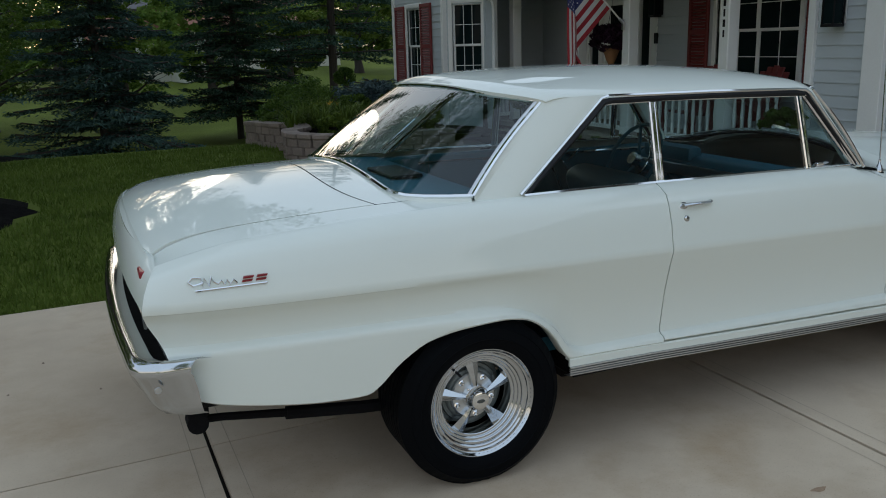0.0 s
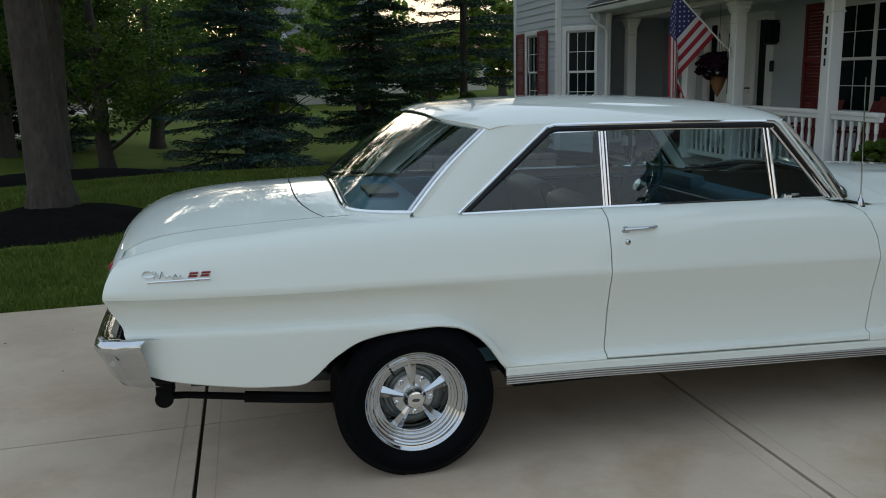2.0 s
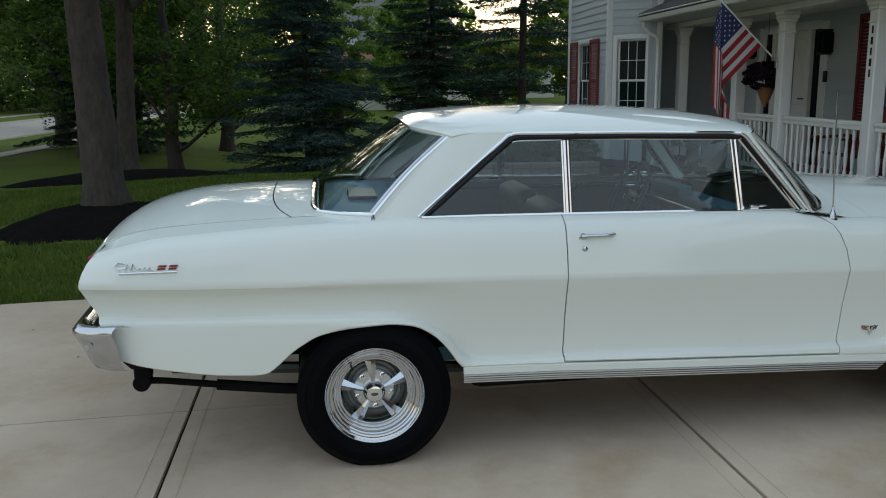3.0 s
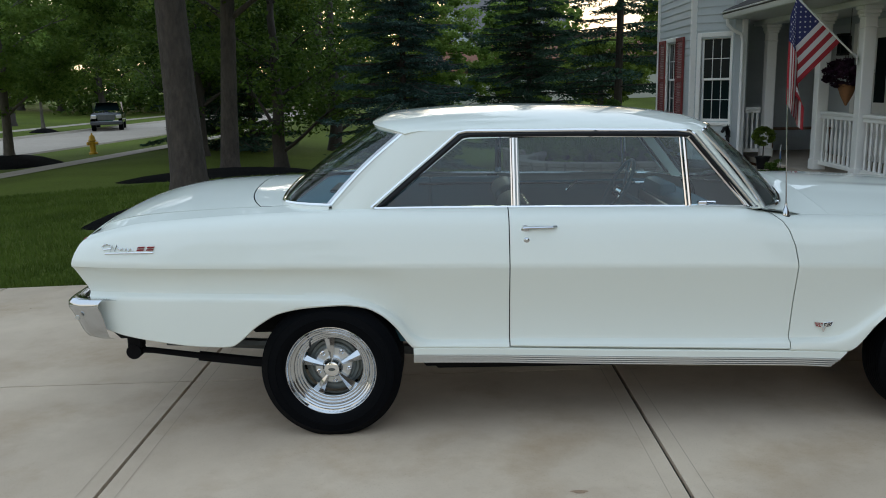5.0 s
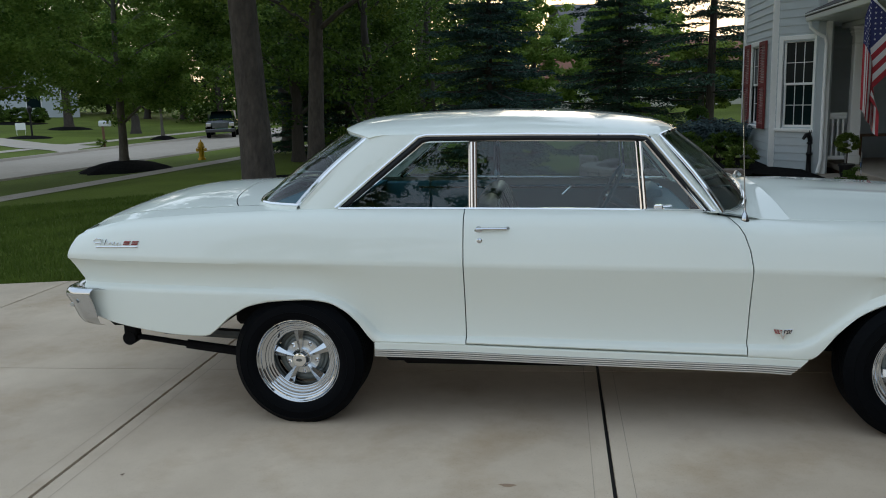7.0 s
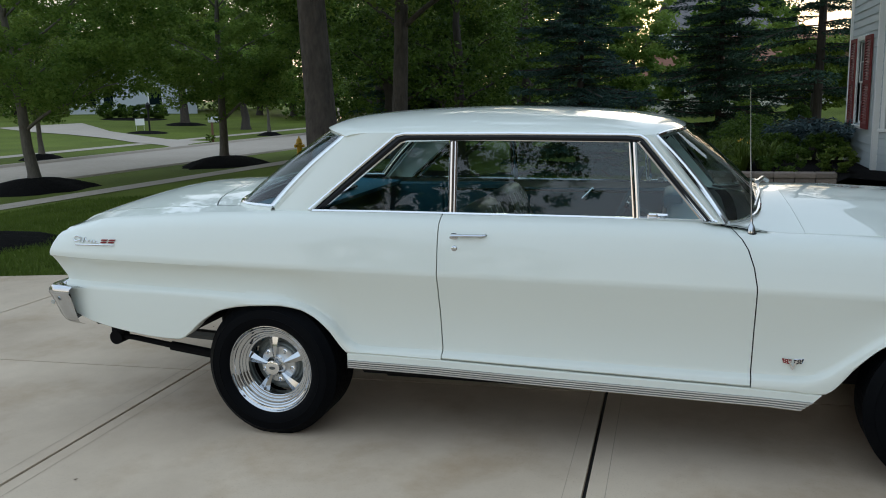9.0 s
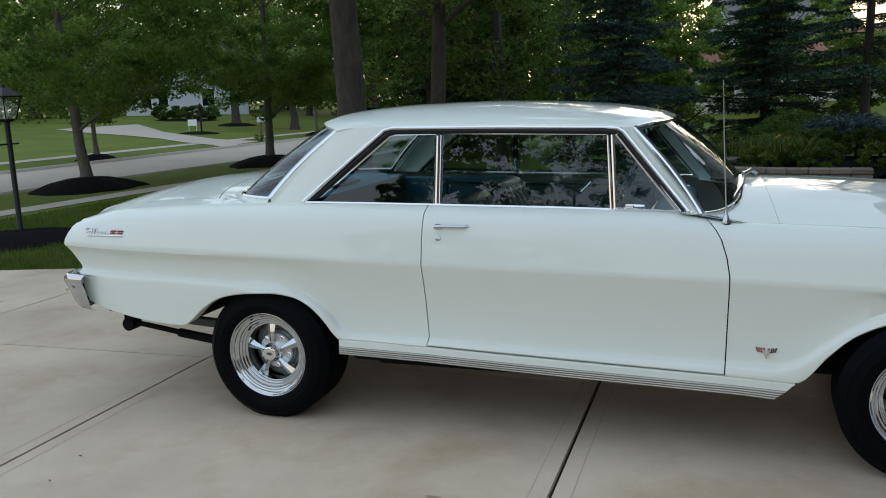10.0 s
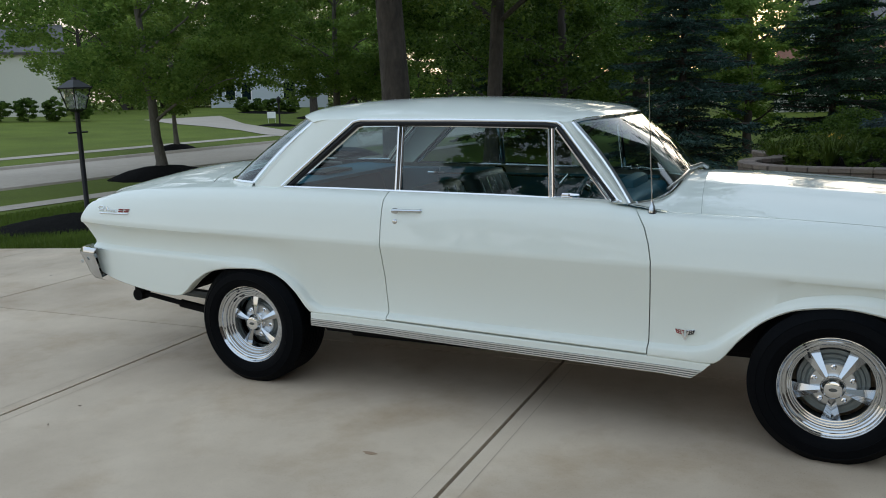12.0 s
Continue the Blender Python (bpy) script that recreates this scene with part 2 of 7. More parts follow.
SHELF = surface("teal_shelf_vinyl", (0.035, 0.165, 0.235), 0.5, vary=0.12, fine=120, bump=0.05, bump_scale=250)
STREET_BARK = surface("smooth_grey_bark", (0.12, 0.108, 0.090), 0.9, vary=0.4, scale=3, fine=12, bump=0.6, bump_scale=9, stretch=(2, 2, 0.6))


def concrete(name, low, high):
    """Broom-finished slabs: cloudy blotches, damp-looking stains, fine speckle and grain."""
    m = bpy.data.materials.new(name)
    m.use_nodes = True
    n, l = m.node_tree.nodes, m.node_tree.links
    b = n["Principled BSDF"]
    b.inputs["Roughness"].default_value = 0.72
    at, info = n.new("ShaderNodeTexCoord"), n.new("ShaderNodeObjectInfo")
    cloud, stain, speck, grain = (n.new("ShaderNodeTexNoise") for _ in range(4))
    for t, scale, detail, rough in ((cloud, 0.9, 9.0, 0.62), (stain, 1.5, 8.0, 0.66), (speck, 150.0, 2.0, 0.5), (grain, 420.0, 3.0, 0.6)):
        t.inputs["Scale"].default_value, t.inputs["Detail"].default_value, t.inputs["Roughness"].default_value = scale, detail, rough
        l.new(at.outputs["Object"], t.inputs["Vector"])
    ramp = n.new("ShaderNodeValToRGB")
    ramp.color_ramp.elements[0].position, ramp.color_ramp.elements[1].position = 0.28, 0.72
    ramp.color_ramp.elements[0].color, ramp.color_ramp.elements[1].color = (*low, 1), (*high, 1)
    tone = n.new("ShaderNodeMath")
    tone.operation = "MULTIPLY_ADD"
    tone.inputs[1].default_value = 0.10
    l.new(info.outputs["Random"], tone.inputs[0])
    l.new(cloud.outputs["Fac"], tone.inputs[2])
    l.new(tone.outputs[0], ramp.inputs[0])
    colour = ramp.outputs[0]
    for t, a, z, dark in ((stain, 0.50, 0.74, (0.78, 0.71, 0.62)), (speck, 0.60, 0.72, (0.80, 0.78, 0.76))):
        mask, mul = n.new("ShaderNodeMapRange"), n.new("ShaderNodeMix")
        mask.inputs["From Min"].default_value, mask.inputs["From Max"].default_value = a, z
        l.new(t.outputs["Fac"], mask.inputs["Value"])
        mul.data_type, mul.blend_type = "RGBA", "MULTIPLY"
        l.new(mask.outputs[0], mul.inputs[0])
        l.new(colour, mul.inputs[6])
        mul.inputs[7].default_value = (*dark, 1)
        colour = mul.outputs[2]
    l.new(colour, b.inputs["Base Color"])
    u = n.new("ShaderNodeBump")
    u.inputs["Strength"].default_value, u.inputs["Distance"].default_value = 0.35, 0.004
    l.new(grain.outputs["Fac"], u.inputs["Height"])
    l.new(u.outputs[0], b.inputs["Normal"])
    return m


CONCRETE = concrete("driveway_concrete", (0.42, 0.325, 0.231), (0.66, 0.541, 0.408))
JOINT = surface("joint_filler", (0.012, 0.011, 0.010), 0.9, vary=0.3, fine=40)
ROADMAT = surface("road_concrete", (0.39, 0.335, 0.275), 0.85, vary=0.15, scale=0.4, fine=6, bump=0.1, bump_scale=90)
GRASS = surface("lawn", (0.088, 0.116, 0.020), 0.9, vary=0.34, scale=0.35, fine=24, bump=0.5, bump_scale=90, tint=(0.116, 0.148, 0.025), spec=0.1)
BLADE = leaf_material("grass_blades", (0.058, 0.094, 0.014), (0.130, 0.182, 0.032), 0.6, 0.3)
MULCH = surface("black_mulch", (0.0085, 0.008, 0.008), 0.95, vary=0.7, scale=12, fine=60, bump=0.8, bump_scale=60, spec=0.04)
BARK = surface("grey_brown_bark", (0.054, 0.044, 0.035), 0.9, vary=0.6, scale=3, fine=9, bump=1.0, bump_scale=7, stretch=(2.2, 2.2, 0.9))
DRUM = surface("bare_cast_metal", (0.17, 0.19, 0.185), 0.5, 0.35, vary=0.2, fine=40)
DARK_BARK = surface("dark_bark", (0.05, 0.042, 0.036), 0.9, vary=0.4, scale=3, fine=16, bump=0.7, bump_scale=18, stretch=(2, 2, 0.4))
LEAF = leaf_material("maple_leaf", (0.022, 0.056, 0.009), (0.235, 0.31, 0.058), 0.5, 0.36)
LEAF_DARK = leaf_material("shade_leaf", (0.014, 0.040, 0.007), (0.150, 0.235, 0.042), 0.5, 0.36)
LEAF_BRIGHT = leaf_material("bright_leaf", (0.056, 0.124, 0.020), (0.262, 0.365, 0.082), 0.5, 0.62)
NEEDLE = leaf_material("spruce_needle", (0.012, 0.034, 0.026), (0.12, 0.205, 0.185), 0.8, 0.2)
NEEDLE_DARK = leaf_material("dark_spruce_needle", (0.012, 0.030, 0.019), (0.085, 0.150, 0.105), 0.8, 0.2)
NEEDLE_BLUE = leaf_material("blue_spruce_needle", (0.05, 0.085, 0.09), (0.17, 0.25, 0.28), 0.6, 0.15)
SIDING = surface("grey_blue_siding", (0.50, 0.55, 0.58), 0.6, vary=0.04, fine=60, bump=0.03, bump_scale=120, stretch=(1, 1, 6), per_object=0.08)
TRIM = surface("white_trim_paint", (0.83, 0.84, 0.83), 0.5, vary=0.04, fine=50)
SHUTTER = surface("barn_red_paint", (0.165, 0.022, 0.022), 0.55, vary=0.12, fine=40)
ROOFMAT = surface("grey_shingle", (0.12, 0.115, 0.12), 0.9, vary=0.2, fine=50, bump=0.4, per_object=0.3)
DARK_GLASS = surface("house_window_glass", (0.008, 0.016, 0.018), 0.03, vary=0.2, scale=0.8, spec=0.06)
BRICK = surface("red_brown_brick", (0.17, 0.075, 0.05), 0.85, vary=0.2, fine=40, bump=0.3, per_object=0.5)
STONE = surface("tan_wall_block", (0.23, 0.185, 0.16), 0.9, vary=0.2, scale=4, fine=35, bump=0.5, bump_scale=40, per_object=0.4)

# ---- ground ----


NEAR_LEAN, FAR_LEAN = 0.07, 0.04


def ground_z(x, y):
    """The lawn falls to the street on one side and to a swale behind the trees."""
    xs = x - NEAR_LEAN * (y - 9)
    street = -0.62 * (min(1.0, (-2.5 - xs) / 12.0) * 0.6 + 0.4 * (1 - smooth(-14.5, -2.5, xs))) if xs < -2.5 else 0.0
    swale = -0.75 * smooth(11.5, 19.0, y) * smooth(-9.0, -4.0, x) * (1 - smooth(2.5, 5.0, x))
    beyond = 0.11 * (1 - smooth(-23.6, -22.7, x - FAR_LEAN * (y - 14))) if x < -15 else 0.0
    rise = 1.2 * smooth(26, 60, y) * smooth(-13, -4, x)
    climb = 1.25 * smooth(26, 62, FAR_LEAN * (y - 14) - x)
    return street + swale + beyond + rise + climb


def spaced(a, b, fine_a, fine_b, step, grow=1.22):
    """Coordinates that are close together in a middle stretch and wider outside."""
    v = list(np.arange(fine_a, fine_b + 1e-6, step))
    d, x = step, fine_b
    while x < b:
        d *= grow
        x += d
        v.append(x)
    d, x = step, fine_a
    while x > a:
        d *= grow
        x -= d
        v.insert(0, x)
    return v


def draped(bm, xs, ys, lift, index=0):
    return sheet(bm, [[(x, y, ground_z(x, y) + lift) for y in ys] for x in xs], index)


bm = bmesh.new()
draped(bm, spaced(-2500, 2500, -30, 12, 0.75), spaced(-2500, 2500, -12, 45, 0.75), -0.03)
ground = solid("ground", bm, GRASS, "mown green lawn sloping down to the street", "lawn", kind="structure", angle=80)

# driveway slabs with recessed joints between them; the grid runs slightly askew to the car


def drive_point(x, y, dz=0.0):
    px, py = x - 0.028 * y, y + 0.06 * x
    return (px, py, ground_z(px, py) + dz)


bm = bmesh.new()
sheet(bm, [[drive_point(x, y, -0.022) for y in (-9.0, -6, -3, 0, 3.2)] for x in np.arange(-30, 8.1, 1.0)])
driveway = solid("driveway", bm, JOINT, "tan concrete driveway with dark joints between slabs", "driveway", kind="structure")
XJ = [-28.0, -24.0, -19.0, -16.6, -14.3, -12.0, -9.75, -7.45, -5.15, -3.14, -0.875, 1.465, 3.77, 6.1, 7.9]
YJ = [-8.9, -6.4, -3.9, -1.65, 0.745, 3.2]
for i in range(len(XJ) - 1):
    for j in range(len(YJ) - 1):
        bm = bmesh.new()
        main = 0.009
        xs = [lerp(XJ[i] + main, XJ[i + 1] - main, k / 3) for k in range(4)]
        sheet(bm, [[drive_point(x, y) for y in (YJ[j] + 0.005, YJ[j + 1] - 0.005)] for x in xs])
        r = bmesh.ops.extrude_edge_only(bm, edges=[e for e in bm.edges if e.is_boundary])
        bmesh.ops.translate(bm, vec=(0, 0, -0.035), verts=[v for v in r["geom"] if isinstance(v, bmesh.types.BMVert)])
        part("slab", bm, CONCRETE, driveway, angle=30)
# faint tooled line beside the long joints: a flat strip coloured as groove shade
GROOVE = surface("groove_shade", (0.44, 0.355, 0.265), 0.9, vary=0.25, scale=2)
for x in (-0.875, 1.465):
    for s in (-1, 1):
        bm = bmesh.new()
        sheet(bm, [[drive_point(x + s * 0.080 + w, y, 0.0012) for y in (-8.8, -3, 0, 3.1)] for w in (-0.0018, 0.0018)])
        part("tooled_groove", bm, GROOVE, driveway)

# pavements, road and kerbs on the street side
WALK_X, KERB_X, FAR_KERB_X, FAR_WALK_X = -12.4, -17.0, -22.3, -26.6


def near_x(x, y):
    return x + NEAR_LEAN * (y - 9)


def far_x(x, y):
    return x + FAR_LEAN * (y - 14)


ys = spaced(-200, 300, -12, 60, 1.5)
for x, bend, words in ((WALK_X, near_x, "pale concrete pavement running through the lawn"), (FAR_WALK_X, far_x, "pale concrete pavement across the street")):
    bm = bmesh.new()
    for y0 in np.arange(-40, 110, 1.5):
        sheet(bm, [[(bend(x + d, y), y, ground_z(bend(x + d, y), y) - 0.014) for y in (y0 + 0.008, y0 + 1.492)] for d in (-0.62, 0.62)])
    solid("pavement", bm, ROADMAT, words, "pavement", kind="structure")
bm = bmesh.new()
sheet(bm, [[(lerp(far_x(FAR_KERB_X, y), near_x(KERB_X, y), k / 6), y, -0.612 + 0.03 * (1 - (k / 3 - 1) ** 2)) for k in range(7)] for y in ys])
solid("road", bm, ROADMAT, "pale concrete street between rounded kerbs", "road", kind="structure")
for x, s, up, bend in ((KERB_X, 1, 0.0, near_x), (FAR_KERB_X, -1, 0.09, far_x)):
    bm = bmesh.new()
    sheet(bm, [[(bend(x + s * d, y), y, -0.62 + h + (up if d > 0 else 0)) for d, h in ((-0.3, 0.014), (-0.02, 0.018), (0.05, 0.022), (0.2, 0.03), (0.4, -0.2))] for y in ys])
    solid("kerb", bm, ROADMAT, "rounded pale concrete kerb along the street", "kerb", kind="structure")
# the neighbour's drive across the street
bm = bmesh.new()
sheet(bm, [[(x, yc + w, ground_z(x, yc) - 0.004) for w in (-hw, hw)] for x, yc, hw in ((-21.6, 33.6, 2.6), (-23.6, 34.2, 1.7), (-27.5, 36.8, 1.5), (-31.5, 39.8, 1.5), (-36, 42.3, 2.0), (-39.5, 44.2, 3.2), (-44, 47, 4.2))])
solid("neighbour_drive", bm, ROADMAT, "pale concrete drive across the street", "driveway", kind="structure")

# ---- the car ----
# Its own axes: x forwards from the rear axle, y across from the centre line, z up.
CAR = pose(0, 0.805, 0, 0, 0, 1.15)
car = thing("car", "white sixties two-door hardtop coupe parked on a concrete driveway", "car", CAR)

low_edge = curve([-1.12, -0.999, -0.78, -0.60, -0.47, -0.44, -0.412, -0.327, -0.219, -0.10, 0.05, 0.15, 0.224, 0.29, 0.33, 0.352, 0.366, 0.40, 0.83, 2.06, 2.30, 2.345, 2.38, 2.44, 2.545, 2.66, 2.80, 2.95, 3.06, 3.15, 3.20, 3.23, 3.48],
                 [0.535, 0.501, 0.467, 0.447, 0.441, 0.446, 0.463, 0.536, 0.594, 0.615, 0.622, 0.608, 0.570, 0.505, 0.445, 0.416, 0.406, 0.406, 0.397, 0.361, 0.354, 0.357, 0.387, 0.465, 0.562, 0.613, 0.630, 0.610, 0.55, 0.46, 0.40, 0.37, 0.40])
ledge = curve([-1.12, -0.94, -0.40, -0.10, 0.08, 0.20, 0.30, 0.37, 0.44, 0.83, 2.06, 2.24, 2.33, 2.42, 2.545, 2.70, 2.85, 3.0, 3.15, 3.25, 3.48],
              [0.690, 0.683, 0.668, 0.656, 0.645, 0.605, 0.535, 0.450, 0.425, 0.422, 0.402, 0.402, 0.423, 0.490, 0.584, 0.640, 0.655, 0.641, 0.585, 0.56, 0.56])
crease = curve([-1.12, -0.9, 0.82, 2.10, 3.0, 3.48], [0.842, 0.832, 0.787, 0.756, 0.729, 0.715])
shoulder = curve([-1.12, -1.0, -0.92, -0.70, -0.26, 0.24, 0.84, 1.88, 2.05, 2.15, 2.6, 3.0, 3.3, 3.48], [0.95, 0.985, 0.998, 1.012, 1.032, 1.040, 1.030, 1.008, 0.985, 0.966, 0.952, 0.930, 0.900, 0.87])
w_crease = curve([-1.12, -1.0, -0.6, 0.0, 0.8, 2.1, 3.0, 3.48], [0.885, 0.895, 0.900, 0.886, 0.868, 0.846, 0.832, 0.81])
w_low = curve([-1.12, -1.0, -0.6, 0.0, 0.25, 0.40, 2.1, 2.40, 2.8, 3.2, 3.48], [0.862, 0.872, 0.884, 0.880, 0.856, 0.832, 0.832, 0.836, 0.846, 0.83, 0.80])
w_belt = curve([-1.12, -0.9, -0.3, 0.02, 0.23, 0.84, 1.9, 2.05, 2.2, 3.48], [0.78, 0.785, 0.775, 0.765, 0.755, 0.728, 0.706, 0.700, 0.700, 0.68])
top_mid = curve([-1.16, -1.12, -1.0, -0.836, -0.7, -0.5, -0.37, -0.2, 2.10, 2.3, 2.6, 3.0, 3.3, 3.48], [0.966, 0.990, 1.042, 1.082, 1.097, 1.104, 1.106, 1.104, 1.080, 1.075, 1.055, 1.025, 0.985, 0.93])
tail_slope = curve([0.45, 0.54, 0.69, 0.835, 0.86, 0.92, 0.963, 1.0, 1.1], [0.12, 0.09, 0.045, -0.01, -0.006, 0.018, 0.060, 0.125, 0.14])
door_front = curve([0.34, 0.42, 0.60, 0.76, 0.86, 0.93, 0.97, 1.03], [-0.012, -0.009, -0.004, 0.0, -0.016, -0.044, -0.080, -0.19])
DOOR_A, DOOR_B = 0.803, 2.079


def skin(s, low=None):
    """The half section of the body side at a station, from its lower edge to the belt: (x, half width, z)."""
    zb, zl, zc, zs = low_edge(s) if low is None else low(s), ledge(s), crease(s), shoulder(s)
    wc, wl, wb = w_crease(s), w_low(s), w_belt(s)
    q = lerp(1.0, 0.55, smooth(2.2, 2.6, s))
    wi = min(wl - 0.034 * q, wc - 0.042 * q)
    rows = [(wl - 0.05, zb + 0.004), (wl - 0.006, zb), (wl, zb + 0.005), (wl + 0.002, lerp(zb + 0.005, max(zb + 0.010, zl - 0.024), 0.5)), (wl, max(zb + 0.010, zl - 0.024)),
            (wl - 0.001, max(zb + 0.013, zl - 0.008)), (wl - 0.006 * q, max(zb + 0.018, zl)), (wl - 0.021 * q, zl + 0.0065), (wl - 0.030 * q, zl + 0.013), (wi, zl + 0.028), (lerp(wi, wc, 0.34), lerp(zl + 0.05, zc, 0.45)),
            (lerp(wi, wc, 0.72), lerp(zl + 0.05, zc, 0.78)), (wc - 0.003, zc - 0.014), (wc, zc), (wc - 0.005, zc + 0.018),
            (wc - 0.018, lerp(zc, zs, 0.40)), (wc - 0.040, lerp(zc, zs, 0.70)), (wc - 0.060, lerp(zc, zs, 0.86)),
            (lerp(wc - 0.068, wb, 0.45), zs - 0.010), (wb + 0.012, zs), (wb, zs + 0.001)]
    tail = max(0.0, 1 - (s + 1.12) / 0.55) ** 1.5
    door = math.exp(-((s - DOOR_B) / 0.16) ** 2)
    return [(s + tail * tail_slope(z) + door * door_front(z), w, z) for w, z in rows]


def stations(a, b, step=0.022):
    n = max(2, int(round((b - a) / step)))
    return [lerp(a, b, k / n) for k in range(n + 1)]


def side_panel(name, a, b, side, first=0, low=None, label=""):
    bm = bmesh.new()
    sheet(bm, [[(x, side * w, z) for x, w, z in skin(s, low)[first:]] for s in stations(a, b)])
    # rims turned inwards, so that the gaps between panels are dark and deep
    rim = [e for e in bm.edges if e.is_boundary]
    r = bmesh.ops.extrude_edge_only(bm, edges=rim)
    bmesh.ops.translate(bm, vec=(0, -side * 0.02, 0), verts=[v for v in r["geom"] if isinstance(v, bmesh.types.BMVert)])
    return part(name, bm, PAINT, car, label, angle=38)


door_low = curve([0.7, 0.82, 2.06, 2.2], [0.409, 0.405, 0.369, 0.365])
sides = {}
for side in (-1, 1):
    sides[side] = dict(
        quarter=side_panel("rear_quarter_panel", -1.12, DOOR_A - 0.0025, side, label="white rear quarter panel over the wheel"),
        door=side_panel("door", DOOR_A + 0.0025, DOOR_B - 0.0025, side, 1, door_low, "white long passenger door with a chrome handle"),
        fender=side_panel("front_fender", DOOR_B + 0.0025, 3.48, side, label="white front fender"))
    # black strips behind the door gaps, standing in for the shade inside them
    for x in (DOOR_A, DOOR_B):
        bm = bmesh.new()
        sheet(bm, [[(px + d, side * (w - 0.022), z) for px, w, z in skin(x)[1:-2]] for d in (-0.03, 0.03)])
        part("door_gap_shade", bm, UNDER, car)
    # black strip along the door's lower gap, put there as its shade
    bm = bmesh.new()
    sheet(bm, [[(x, side * 0.785, z) for z in (0.33, 0.43)] for x in (DOOR_A - 0.02, DOOR_B + 0.02)])
    part("sill_gap_shade", bm, UNDER, car)
    # rocker with ribbed bright moulding
    bm = bmesh.new()
    xs = sorted(stations(0.365, 2.33, 0.2) + [0.80, 0.82, 2.06, 2.10])
    top = curve([0.365, 0.80, 0.82, 2.06, 2.10, 2.33], [0.400, 0.392, 0.391, 0.355, 0.354, 0.345])
    rows = []
    for x in xs:
        t = top(x)
        cut = 0.9 if x == xs[-1] else 0.0
        rows.append([(x, side * (0.80), t + 0.009), (x, side * 0.827, t + 0.008), (x - cut * 0.005, side * 0.832, t + 0.003), (x - cut * 0.033, side * 0.832, t - 0.024)])
    sheet(bm, rows)
    thicken(bm, 0.01)
    part("sill", bm, PAINT, car)
    bm = bmesh.new()
    rows = []
    for x in xs:
        t = top(x) - 0.024
        cut = 1.25 if x == xs[-1] else 0.0
        E = lambda w, z: (x - cut * (0.024 + t - z), side * w, z)  # noqa: E731
        row = [E(0.828, t)]
        for k in range(4):
            z0 = t - 0.0005 - k * 0.0095
            row += [E(0.836, z0 - 0.0015), E(0.8365, z0 - 0.006), E(0.829, z0 - 0.0075), E(0.829, z0 - 0.0095)]
        row.append(E(0.79, t - 0.046))
        rows.append(row)
    sheet(bm, rows)
    part("rocker_moulding", bm, BRUSHED, car, "ribbed bright metal rocker moulding", angle=20)

# top surfaces: deck, hood, cowl
def deck_z(x, y):
    w = w_belt(x)
    return lerp(top_mid(x), shoulder(x) + 0.001, min(1.0, abs(y) / w) ** 1.75)


def glass_base(y):
    """The foot of the rear window across the deck."""
    return -0.247 + 0.262 * min(1.0, abs(y) / 0.757) ** 13


def wind_base(y):
    """The foot of the windscreen across the cowl."""
    return 2.118 - 0.162 * min(1.02, abs(y) / 0.718) ** 7


def tail_x(y):
    return -1.142 + 0.082 * (abs(y) / 0.8) ** 2.5


bm = bmesh.new()
LID = 0.672
ys = [LID * k / 12 for k in range(-12, 13)]
LID_F = lambda y: -0.425 + 0.098 * (abs(y) / LID) ** 4  # noqa: E731
rows = []
for k in range(30):
    t = k / 29
    row = []
    for y in ys:
        x = lerp(tail_x(y) + 0.015, LID_F(y) - 0.003, t)
        z = deck_z(x, y) - 0.012 * max(0, 1 - t / 0.10) ** 2
        row.append((x, y, z))
    rows.append(row)
sheet(bm, rows)
rim = [e for e in bm.edges if e.is_boundary]
r = bmesh.ops.extrude_edge_only(bm, edges=rim)
bmesh.ops.translate(bm, vec=(0, 0, -0.02), verts=[v for v in r["geom"] if isinstance(v, bmesh.types.BMVert)])
part("trunk_lid", bm, PAINT, car, "white trunk lid with reflections of the trees", angle=40)
for side in (-1, 1):
    bm = bmesh.new()
    rows = []
    for s in stations(-1.12, 0.10, 0.03):
        tail = max(0.0, 1 - (s + 1.12) / 0.55) ** 1.5
        row = []
        for k in range(6):
            y = lerp(w_belt(s), LID + 0.005, k / 5)
            z = deck_z(s, y) - 0.012 * k / 5 * max(0.0, 1 - (s + 1.12) / 0.08) ** 2
            off = tail * lerp(tail_slope(shoulder(s)), 0.035, k / 5)
            row.append((s + off, side * y, z))
        rows.append(row)
    sheet(bm, rows)
    part("deck_side", bm, PAINT, car, angle=40)
# black strip below the lid seams, its colour standing in for their shade
bm = bmesh.new()
sheet(bm, [[(x, y, deck_z(max(-1.10, x), y) - 0.025) for y in (-0.71, -0.63, 0.63, 0.71)] for x in stations(-1.0, -0.30, 0.05)])
part("lid_seam_shade", bm, UNDER, car)
# panel between the lid and the rear window
bm = bmesh.new()
rows = []
for k in range(8):
    rows.append([(lerp(LID_F(y) + 0.003, glass_base(y) + 0.03, k / 7), y, deck_z(lerp(LID_F(y), glass_base(y), k / 7), y)) for y in ys])
sheet(bm, rows)
part("tulip_panel", bm, PAINT, car, angle=40)
